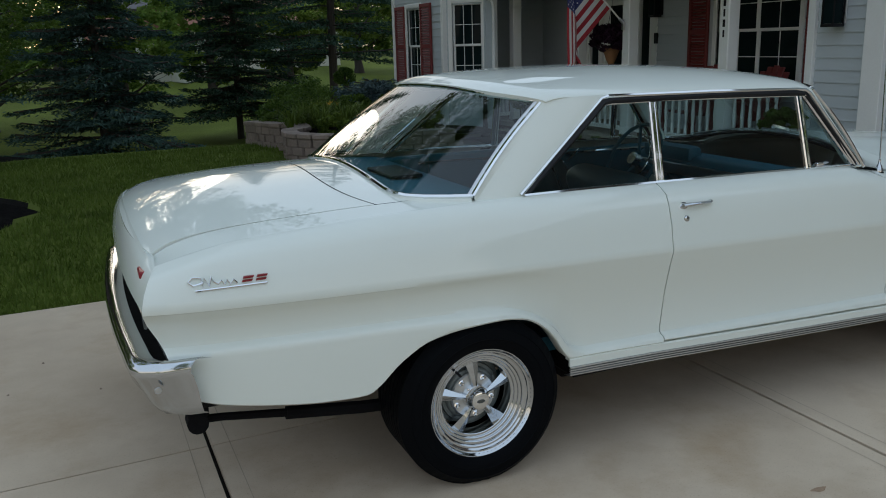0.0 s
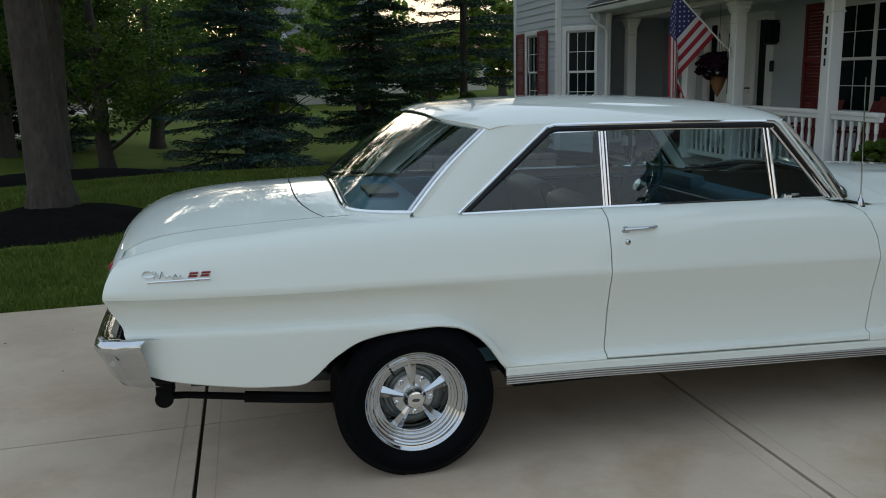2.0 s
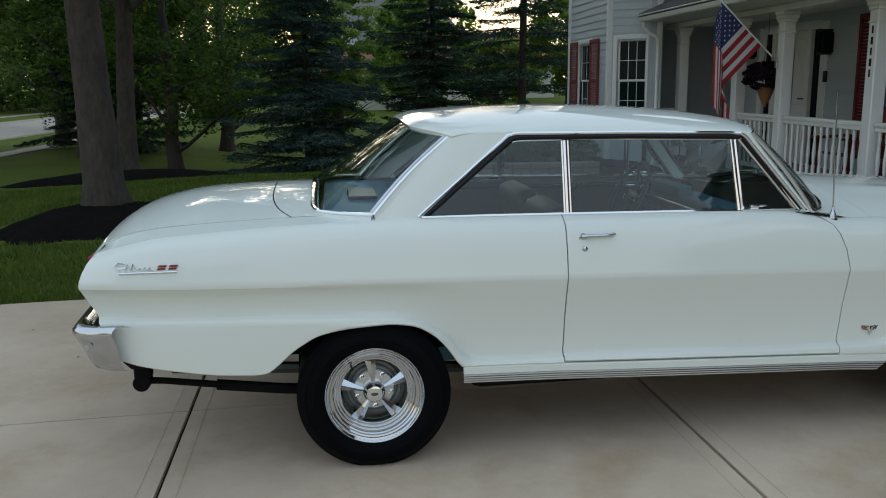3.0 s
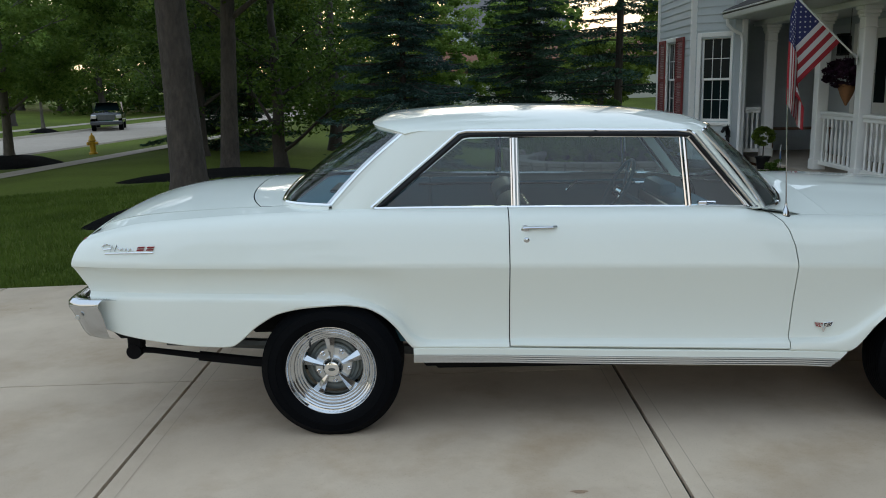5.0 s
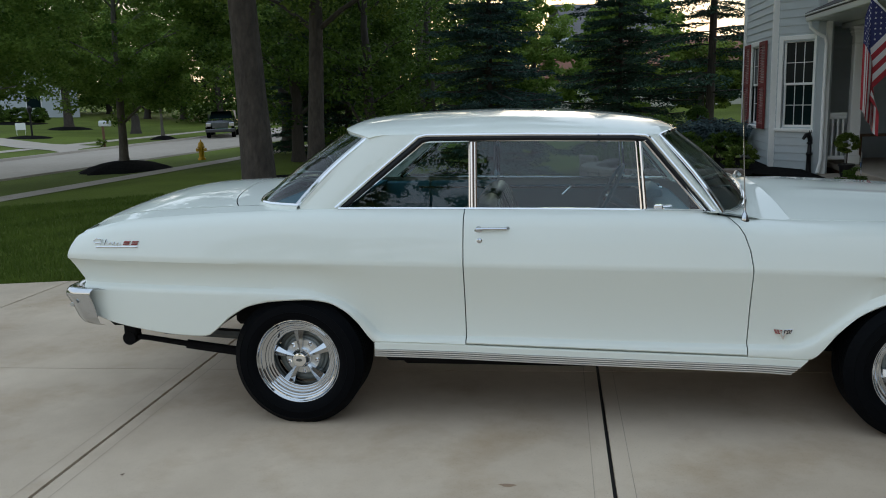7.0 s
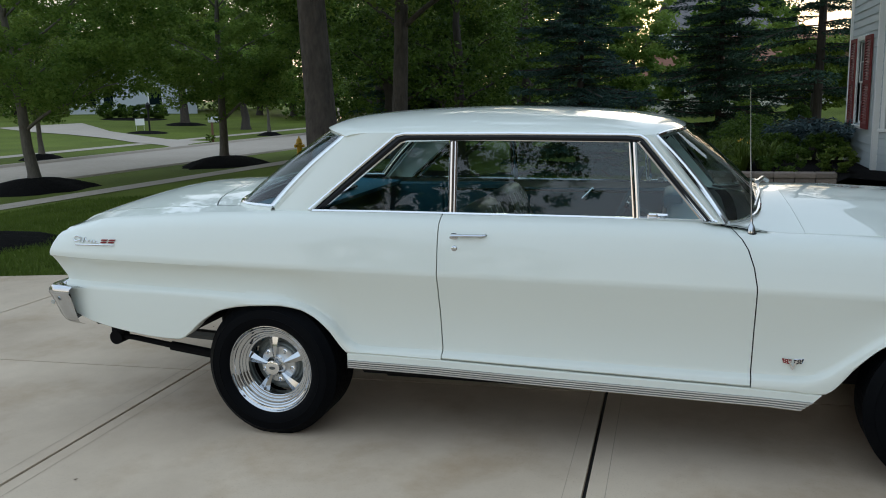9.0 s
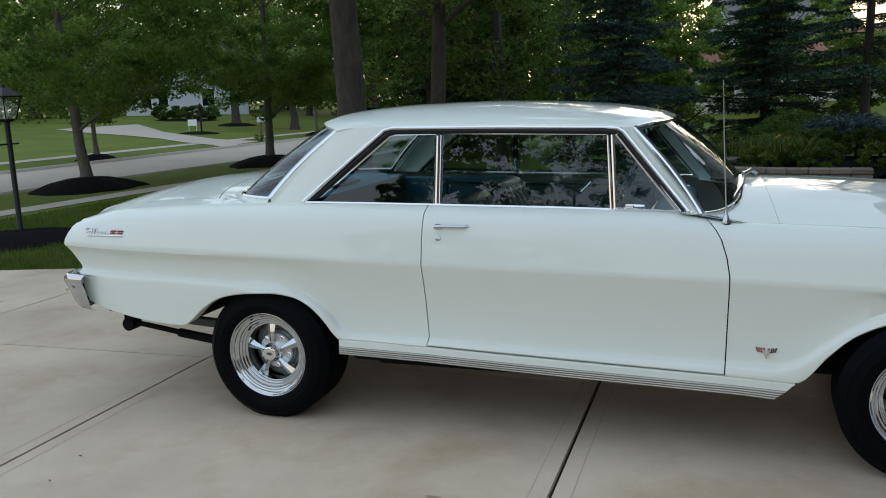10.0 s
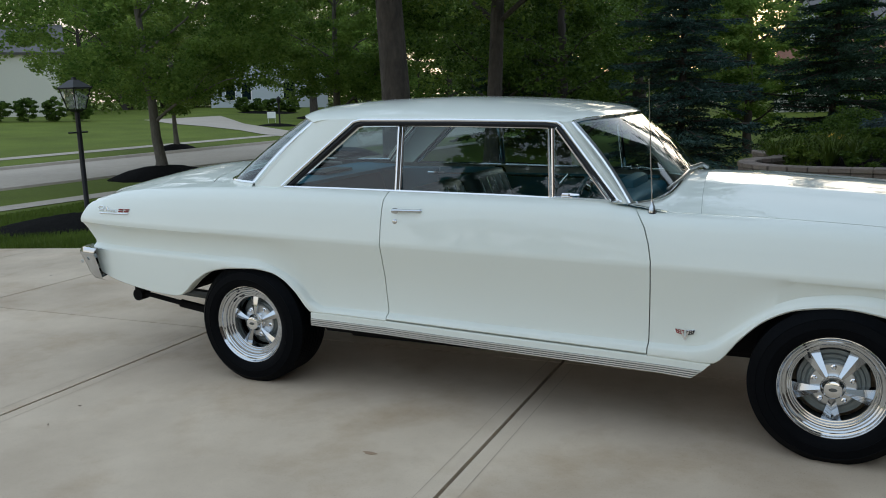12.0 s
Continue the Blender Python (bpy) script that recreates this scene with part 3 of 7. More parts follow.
# tail face
bm = bmesh.new()
end = skin(-1.12)
rows = []
for x, w, z in end[1:20]:
    rows.append([(x - 0.032 * (1 - (abs(k) / 10) ** 2.5) + (0.035 if 0.70 < z < 0.83 and abs(k) < 10 else 0), w * k / 10, z + 0.045 * max(0, (z - 0.86) / 0.1) * (1 - (abs(k) / 10) ** 2)) for k in range(-10, 11)])
rows.append([(lerp(tail_x(0.79 * k / 10) + 0.016, end[20][0], smooth(0.66, 0.79, 0.079 * abs(k))), 0.78 * k / 10, deck_z(lerp(tail_x(0.79 * k / 10) + 0.015, -1.12, smooth(0.6, 0.79, 0.079 * abs(k))), 0.78 * k / 10) - 0.014 * (abs(k) < 9)) for k in range(-10, 11)])
sheet(bm, rows)
part("tail_panel", bm, PAINT, car, "white tail panel behind the chrome bumper", angle=25)
for side in (-1, 1):
    bm = bmesh.new()
    lathe(bm, [(0.0, -0.016), (0.045, -0.013), (0.052, -0.008), (0.052, 0.0)], 20)
    bmesh.ops.transform(bm, matrix=pose(-1.108, side * 0.785, 0.812, 0, 0, -90) @ Matrix.Diagonal((0.95, 1, 0.8, 1)), verts=bm.verts)
    part("tail_light", bm, LENS_RED, car, "round red tail light lens")
    bm = bmesh.new()
    lathe(bm, [(0.052, 0.0), (0.066, -0.012), (0.062, -0.018), (0.052, -0.012)], 24)
    bmesh.ops.transform(bm, matrix=pose(-1.108, side * 0.785, 0.812, 0, 0, -90) @ Matrix.Diagonal((0.95, 1, 0.8, 1)), verts=bm.verts)
    part("lamp_bezel", bm, STEEL, car, "chrome tail light bezel")
bm = bmesh.new()
box(bm, -1.121, -1.100, -0.76, -0.68, 0.908, 0.932, 0.004)
part("tail_emblem", bm, RED, car, "small red and blue emblem")

# hood and cowl
bm = bmesh.new()
HOODW = 0.695
ysh = [HOODW * k / 14 for k in range(-14, 15)]


def hood_z(x, y):
    a = abs(y) / 0.70
    z = lerp(top_mid(x), shoulder(x) + 0.001, a**2.0)
    return z + 0.012 * math.exp(-((abs(y) - 0.33) / 0.05) ** 2) * smooth(2.25, 2.5, x)


def hood_back(y):
    """The rear edge of the hood across the cowl."""
    return 2.205 + 0.055 * (abs(y) / 0.7) ** 1.5


rows = []
for k in range(26):
    t = k / 25
    rows.append([(lerp(hood_back(y), 3.47 - 0.05 * (y / 0.7) ** 2, t), y, hood_z(lerp(hood_back(y), 3.45, t), y)) for y in ysh])
sheet(bm, rows)
rim = [e for e in bm.edges if e.is_boundary]
r = bmesh.ops.extrude_edge_only(bm, edges=rim)
bmesh.ops.translate(bm, vec=(0, 0, -0.02), verts=[v for v in r["geom"] if isinstance(v, bmesh.types.BMVert)])
part("hood", bm, PAINT, car, "long white hood with low raised ribs", angle=40)
bm = bmesh.new()
rows = []
for k in range(6):
    rows.append([(lerp(wind_base(y) - 0.02, hood_back(y) - 0.001, k / 5), y, hood_z(lerp(wind_base(y), hood_back(y), k / 5), y) - 0.004 * math.sin(math.pi * k / 5)) for y in ysh])
sheet(bm, rows)
part("cowl_panel", bm, PAINT, car, "white cowl panel below the windscreen", angle=40)
# the strip of fender top beside hood and cowl
for side in (-1, 1):
    bm = bmesh.new()
    rows = []
    for s in stations(1.93, 3.48, 0.04):
        door = math.exp(-((s - DOOR_B) / 0.16) ** 2) * door_front(shoulder(s)) * 0.25
        rows.append([(s, side * w_belt(s), shoulder(s) + 0.0005), (s, side * (HOODW + 0.003) if s > 2.1 else side * min(w_belt(s) - 0.012, 0.70), shoulder(s) + 0.002)])
    sheet(bm, rows)
    part("fender_top", bm, PAINT, car)
for side in (-1, 1):
    bm = bmesh.new()
    sheet(bm, [[(s, side * y, shoulder(s) - 0.005) for y in (0.60, 0.66, w_belt(s) + 0.016)] for s in stations(1.90, 2.20, 0.04)])
    part("cowl_side", bm, PAINT, car)
bm = bmesh.new()
tube(bm, [(x, y, hood_z(x, y) + 0.014) for x, y in ((2.085, -0.50), (2.118, -0.30), (2.128, -0.05), (2.13, 0.08))], 0.007, 6)
tube(bm, [(2.125, -0.10, hood_z(2.12, 0.1) + 0.024), (2.16, 0.03, hood_z(2.16, 0) + 0.03), (2.185, 0.06, hood_z(2.18, 0) + 0.012)], 0.010, 6)
part("wiper", bm, BRUSHED, car, "windscreen wiper arm resting at the glass foot")
bm = bmesh.new()
tube(bm, [(x, y, hood_z(x, y) + 0.014) for x, y in ((2.13, 0.12), (2.12, 0.35), (2.075, 0.58))], 0.007, 6)
part("wiper", bm, BRUSHED, car)

# front end
bm = bmesh.new()
end = skin(3.48)
sheet(bm, [[(x + 0.03 * (1 - (k / 8) ** 2), w * k / 8, z) for k in range(-8, 9)] for x, w, z in end[1:]] + [[(3.47, 0.69 * k / 8, hood_z(3.46, 0.69 * k / 8)) for k in range(-8, 9)]])
part("front_panel", bm, BRUSHED, car, "bright metal grille panel")
bm = bmesh.new()
sheet(bm, [[(3.56 - 0.10 * (abs(k) / 10) ** 3 + dx, 0.86 * k / 10, z) for k in range(-10, 11)] for dx, z in ((-0.05, 0.56), (0.0, 0.54), (0.02, 0.50), (0.0, 0.44), (-0.05, 0.42))])
thicken(bm, 0.006)
part("front_bumper", bm, CHROME, car, "chrome front bumper")

# greenhouse
gut_z = curve([0.2, 0.352, 0.607, 1.116, 1.592, 1.72, 1.8], [1.374, 1.376, 1.376, 1.369, 1.357, 1.348, 1.34])
roof_mid = curve([0.12, 0.16, 0.20, 0.27, 0.57, 0.87, 1.15, 1.46, 1.70, 1.80, 1.83], [1.404, 1.424, 1.436, 1.449, 1.468, 1.472, 1.464, 1.444, 1.410, 1.380, 1.368])
GUT = 0.672
gut_w = curve([0.2, 0.35, 1.63, 1.8], [0.684, 0.682, 0.662, 0.658])


def roof_rear(y):
    return 0.175 + 0.170 * (abs(y) / GUT) ** 7


def roof_front(y):
    return 1.812 - 0.135 * (abs(y) / GUT) ** 3.5


bm = bmesh.new()
ysr = [GUT * math.sin(math.pi / 2 * k / 16) for k in range(-16, 17)]
rows = []
for k in range(44):
    t = k / 43
    row = []
    for y in ysr:
        x = lerp(roof_rear(y), roof_front(y), t)
        a = abs(y) / GUT
        z = lerp(gut_z(x), roof_mid(x), max(0.0, 1 - a**2.6) ** 0.72)
        z -= 0.012 * max(0, 1 - t / 0.06) ** 2 + 0.012 * max(0, (t - 0.95) / 0.05) ** 2
        row.append((x, y * gut_w(x) / GUT, z))
    rows.append(row)
sheet(bm, rows)
thicken(bm, 0.022)
part("roof", bm, PAINT, car, "white steel roof with soft crown", angle=45)
bm = bmesh.new()
sheet(bm, [[(x, y * 0.985, z - 0.027) for x, y, z in row] for row in rows[2:-2]])
part("headliner", bm, HEADLINER, car, "dark cloth headliner")


def side_y(z):
    """Half width of the window plane at a height."""
    return lerp(0.736, 0.668, (z - 1.03) / 0.33)


for side in (-1, 1):
    # sail panel between rear window and quarter glass
    bm = bmesh.new()
    rows = []
    for k in range(15):
        t = k / 14
        back = lerp(0.014, 0.346, t)
        front = lerp(0.196, 0.600, t)
        z = lerp(1.036, 1.376, t)
        row = [(back + 0.03, side * lerp(0.715, 0.630, t), z + 0.004)]
        for j in range(9):
            u = j / 8
            row.append((lerp(back, front, u), side * (lerp(lerp(0.756, 0.668, t), lerp(0.768, 0.684, t), u) + 0.006 * math.sin(math.pi * u)), z))
        row.append((front, side * (side_y(z) - 0.03), z))
        rows.append(row)
    sheet(bm, rows)
    part("sail_panel", bm, PAINT, car, "broad white rear roof pillar", angle=40)
    # windscreen pillar
    bm = bmesh.new()
    rows = []
    for k in range(9):
        t = k / 8
        x, z = lerp(1.966, 1.684, t), lerp(1.000, 1.352, t)
        y = lerp(0.712, 0.656, t)
        rows.append([(x - 0.062, side * (y - 0.035), z - 0.005), (x - 0.060, side * (y + 0.006), z - 0.003), (x - 0.020, side * (y + 0.008), z), (x - 0.002, side * (y - 0.010), z), (x + 0.004, side * (y - 0.035), z - 0.005)])
    sheet(bm, rows, close=True)
    part("windscreen_pillar", bm, PAINT, car, "slim white windscreen pillar")
    # drip rail: black channel with a bright edge
    P = lambda x, z, out=0.006: (x, side * (side_y(z) + out), z)  # noqa: E731
    line = [P(0.190, 1.046, 0.036), P(0.390, 1.208, 0.028), P(0.583, 1.364, 0.018), P(0.62, 1.372, 0.016), P(1.116, 1.366, 0.008), P(1.57, 1.354, 0.002), P(1.625, 1.350, 0.0), P(1.650, 1.334, 0.0), P(1.915, 1.012, -0.012)]
    bm = bmesh.new()
    tube(bm, line, 0.0075, 6)
    part("drip_rail", bm, CHROME, car, "bright drip rail along the roof edge")
    bm = bmesh.new()
    tube(bm, [P(1.612, 1.334, -0.004), P(1.634, 1.322, -0.004), P(1.888, 1.014, -0.010)], 0.0065, 6)
    part("pillar_moulding", bm, CHROME, car, "bright moulding along the windscreen pillar")
    bm = bmesh.new()
    dark = [P(0.218, 1.042, 0.014), P(0.410, 1.197, 0.010), P(0.598, 1.349, 0.004), P(0.64, 1.356, 0.002), P(1.116, 1.351, -0.002), P(1.57, 1.339, -0.004), P(1.628, 1.330, -0.006), P(1.892, 1.012, -0.012)]
    tube(bm, dark, [0.015] * 6 + [0.011, 0.009], 6)
    part("door_seal", bm, BLACK, car, "black rubber seal around the windows")
    # frames of the glass
    belt = [(0.205, side * 0.768, 1.042), (0.5, side * 0.752, 1.038), (0.836, side * 0.742, 1.032), (1.4, side * 0.726, 1.022), (1.93, side * 0.716, 1.008)]
    bm = bmesh.new()
    tube(bm, belt, 0.009, 6, squash=0.8)
    part("belt_moulding", bm, CHROME, car, "chrome belt moulding under the side glass")
    F = lambda x, z: (x, side * (side_y(z) - 0.012), z)  # noqa: E731
    quarter = [F(0.232, 1.043), F(0.600, 1.335), F(0.628, 1.342), F(0.824, 1.340), F(0.826, 1.036)]
    doorg = [F(0.852, 1.034), F(0.850, 1.340), F(0.90, 1.344), F(1.582, 1.328), F(1.608, 1.020)]
    vent = [F(1.624, 1.020), F(1.602, 1.328), F(1.618, 1.326), F(1.870, 1.016)]
    for name, line, rad in (("quarter_window_frame", quarter, 0.007), ("door_window_frame", doorg, 0.0075), ("vent_window_frame", vent, 0.008)):
        bm = bmesh.new()
        tube(bm, line + ([line[0]] if name == "vent_window_frame" else []), rad, 6)
        part(name, bm, CHROME, car, "thin chrome window frame")
    bm = bmesh.new()
    tube(bm, [F(0.838, 1.028), F(0.836, 1.342)], 0.010, 6)
    part("window_post", bm, CHROME, car, "chrome division bar between side windows")
    for name, line in (("quarter_glass", quarter), ("door_glass", doorg), ("vent_glass", vent)):
        bm = bmesh.new()
        bm.faces.new([bm.verts.new((x, y - side * 0.003, z)) for x, y, z in line])
        outward(part(name, bm, AUTO_GLASS, car, "lightly tinted side glass"), (0.9, 0, 1.2))
    bm = bmesh.new()
    box(bm, 1.66, 1.70, side * 0.70, side * 0.735, 1.022, 1.04, 0.005)
    tube(bm, [(1.68, side * 0.725, 1.035), (1.74, side * 0.715, 1.032)], 0.006, 6)
    part("vent_latch", bm, CHROME, car)

# windscreen and rear window with bright surrounds
def pane(bottom_x, bottom_z, top_x, top_z, wb, wt, bulge):
    rows = []
    for k in range(9):
        t = k / 8
        row = []
        for j in range(-12, 13):
            u = math.sin(math.pi / 2 * j / 12)
            yb, yt = wb * u, wt * u
            x, z = lerp(bottom_x(yb), top_x(yt), t), lerp(bottom_z(yb), top_z(yt), t)
            row.append((x + bulge * math.sin(math.pi * t), lerp(yb, yt, t), z + abs(bulge) * 0.6 * math.sin(math.pi * t)))
        rows.append(row)
    return rows


def rear_foot_z(y):
    return deck_z(glass_base(y) - 0.02, y) + 0.006 + 0.012 * smooth(0.55, 0.75, abs(y))


def roof_edge_z(x, y):
    return lerp(gut_z(x), roof_mid(x), max(0.0, 1 - (abs(y) / GUT) ** 2.6) ** 0.72)


rear = pane(lambda y: glass_base(y) + 0.005, rear_foot_z, lambda y: roof_rear(y) + 0.010, lambda y: roof_edge_z(roof_rear(y), y) - 0.020, 0.754, 0.660, -0.012)
front = pane(lambda y: wind_base(y) - 0.004, lambda y: hood_z(wind_base(y), y) + 0.003, lambda y: roof_front(y) - 0.004, lambda y: roof_edge_z(roof_front(y), y) - 0.014, 0.712, 0.650, 0.012)
for name, rows, words in (("rear_window", rear, "wide curved rear window"), ("windscreen", front, "curved windscreen reflecting the trees")):
    bm = bmesh.new()
    sheet(bm, rows)
    glass = outward(part(name, bm, AUTO_GLASS, car, words, angle=80), (0.9, 0, 0.8))
    bm = bmesh.new()
    ring = rows[0] + [r[-1] for r in rows[1:-1]] + rows[-1][::-1] + [r[0] for r in rows[1:-1]][::-1]
    tube(bm, ring + [ring[0]], 0.009, 6)
    part("window_surround", bm, CHROME, glass, "chrome surround of the glass")
    bm = bmesh.new()
    tube(bm, [(x + (0.012 if name == "rear_window" else -0.012), y * 0.965, z - 0.006) for x, y, z in ring] + [(ring[0][0], ring[0][1] * 0.965, ring[0][2])], 0.008, 6)
    part("window_gasket", bm, BLACK, glass)
    s = -1 if name == "rear_window" else 1
    for e, f in ((0, 2), (-1, -3)):
        bm = bmesh.new()
        strip = []
        for r in rows:
            a, b = Vector(r[e]), Vector(r[f])
            d = (b - a).normalized() * 0.017
            strip.append([a + Vector((0.003 * s, 0, 0.003)) - d * 0.3, a + d * 0.5 + Vector((0.008 * s, 0, 0.006)), a + d + Vector((0.004 * s, 0, 0.003))])
        sheet(bm, strip)
        thicken(bm, 0.004)
        part("window_trim", bm, BRUSHED, glass, "broad bright metal trim beside the glass", angle=60)

# painted returns between the roof pillars and the rear glass
for side, e in ((-1, 0), (1, -1)):
    bm = bmesh.new()
    sheet(bm, [[(lerp(0.014, 0.346, k / 8) + 0.002, side * lerp(0.757, 0.669, k / 8), lerp(1.036, 1.376, k / 8)), (r[e][0] + 0.004, r[e][1], r[e][2] + 0.002), (r[e][0] + 0.03, r[e][1] * 0.97, r[e][2] - 0.004)] for k, r in enumerate(rear)])
    part("pillar_return", bm, PAINT, car, angle=60)
# body rising to the foot of the rear window
bm = bmesh.new()
foot = rear[0]
sheet(bm, [[(x - 0.030 * (1 - 0.7 * smooth(0.6, 0.757, abs(y))), y + math.copysign(0.014 * smooth(0.6, 0.757, abs(y)), y), deck_z(x - 0.03, y) - 0.006) for x, y, z in foot], [(x - 0.006, y * 1.002, z - 0.004) for x, y, z in foot], [(x + 0.02, y * 0.98, z - 0.012) for x, y, z in foot]])
part("window_foot", bm, PAINT, car, angle=60)

# rear bumper: a bar with wrapped, deeper ends
for_rows = []
for k in range(-22, 23):
    u = k / 22
    a = abs(u)
    e = max(0.0, (a - 0.80) / 0.20)
    y = math.copysign(0.74 * a / 0.80 if a <= 0.80 else 0.74 + 0.178 * math.sin(e * math.pi / 2) ** 0.8, u)
    x = -1.208 + 0.046 * a**2 + 0.160 * (1 - math.cos(e * math.pi / 2)) ** 1.8
    drop = 0.03 * smooth(0.5, 0.9, a)
    X = lambda q: lerp(x, -1.0, q * smooth(0.6, 0.9, a))  # noqa: E731
    for_rows.append([(X(0) + 0.06, y * 0.96, 0.668), (X(0) + 0.025, y * 0.985, 0.684), (X(0) + 0.004, y * 0.998, 0.680), (X(0) - 0.010, y * 1.004, 0.664), (X(0) - 0.013, y * 1.006, 0.645), (X(0) - 0.006, y * 1.003, 0.633),
                     (X(0.08) + 0.004, y * 0.998, 0.59), (X(0.16) + 0.010, y * 0.990, 0.550 - drop * 0.4), (X(0.25) + 0.016, y * 0.982, 0.530 - drop * 0.8), (X(0.32) + 0.04, y * 0.965, 0.522 - drop)])
bm = bmesh.new()
sheet(bm, for_rows)
bumper = part("rear_bumper", bm, WHEEL_CHROME, car, "polished chrome rear bumper with wrapped ends", angle=50)
# black sheet closing the gap to the body, coloured as the shade in it
bm = bmesh.new()
sheet(bm, [[(row[0][0], row[0][1], 0.625), (-1.0, row[0][1] * 0.95, 0.625), (-1.0, row[0][1] * 0.95, 0.55)] for row in for_rows[3:-3]])
part("bumper_gap_shade", bm, UNDER, bumper, "black sheet standing in for the shaded gap behind the bumper")
for side in (-1, 1):
    bm = bmesh.new()
    lathe(bm, [(0.0, -0.004), (0.010, -0.003), (0.011, 0.0), (0.007, 0.003)], 12)
    bmesh.ops.transform(bm, matrix=pose(-1.112, side * 0.918, 0.605, 0, 0, 0 if side < 0 else 180), verts=bm.verts)
    part("bumper_bolt", bm, BRUSHED, bumper)
    bm = bmesh.new()
    box(bm, -1.015, -0.945, side * 0.59, side * 0.65, 0.37, 0.50, 0.008)
    tube(bm, [(-0.985, side * 0.585, 0.355), (-0.985, side * 0.655, 0.355)], 0.036, 14)
    tube(bm, [(-0.98, side * 0.62, 0.358), (-0.90, side * 0.62, 0.352), (-0.5, side * 0.62, 0.296), (-0.2, side * 0.62, 0.262), (0.0, side * 0.62, 0.258)], [0.016, 0.015, 0.017, 0.02, 0.02], 8)
    tube(bm, [(-0.68, side * 0.62, 0.320), (-0.40, side * 0.62, 0.285), (-0.1, side * 0.62, 0.262)], 0.025, 8)
    part("leaf_spring", bm, UNDER, car, "black rear spring hanging below the quarter panel")

# underbody, wheel housings
bm = bmesh.new()
box(bm, -1.02, -0.40, -0.80, 0.80, 0.46, 0.60, 0.03)
box(bm, 0.40, 2.30, -0.79, 0.79, 0.30, 0.40, 0.02)
box(bm, 2.32, 3.40, -0.55, 0.55, 0.30, 0.62, 0.03)
box(bm, -0.45, 0.45, -0.53, 0.53, 0.40, 0.66, 0.02)
tube(bm, [(0.0, -0.7, 0.312), (0.0, 0.7, 0.312)], 0.045, 10)
tube(bm, [(2.794, -0.7, 0.312), (2.794, 0.7, 0.312)], 0.035, 10)
part("underbody", bm, UNDER, car, "black underbody and floor pan")
# rails and muffler, unseen, added to deepen the dark under the car
for side in (-1, 1):
    bm = bmesh.new()
    box(bm, 0.45, 2.2, side * 0.50, side * 0.62, 0.23, 0.302, 0.02)
    part("shade_rail", bm, UNDER, car)
bm = bmesh.new()
box(bm, 1.0, 1.75, -0.35, -0.10, 0.20, 0.302, 0.05, segments=2)
part("muffler", bm, UNDER, car)
bm = bmesh.new()
tube(bm, [(-0.9, -0.42, 0.34), (0.4, -0.40, 0.26), (1.0, -0.22, 0.25), (2.6, -0.30, 0.26), (2.75, -0.34, 0.36)], 0.028, 8)
part("exhaust_pipe", bm, STEEL, car, "dull steel exhaust pipe")
for side in (-1, 1):
    for cx, wide in ((-0.01, 0.40), (2.80, 0.46)):
        bm = bmesh.new()
        rows = []
        for k in range(17):
            a = math.pi * (k / 16) * (0.80 if cx < 1 else 1.0)
            zh = 0.34 + 0.32 * max(0.0, math.sin(a)) ** 0.7
            rows.append([(cx + wide * math.cos(a), side * y, zh) for y in (0.50, 0.79)])
        sheet(bm, rows)
        sheet(bm, [[(p[0][0], side * 0.50, p[0][2]) for p in rows], [(p[0][0], side * 0.50, 0.34) for p in rows]])
        part("wheel_housing", bm, UNDER, car)

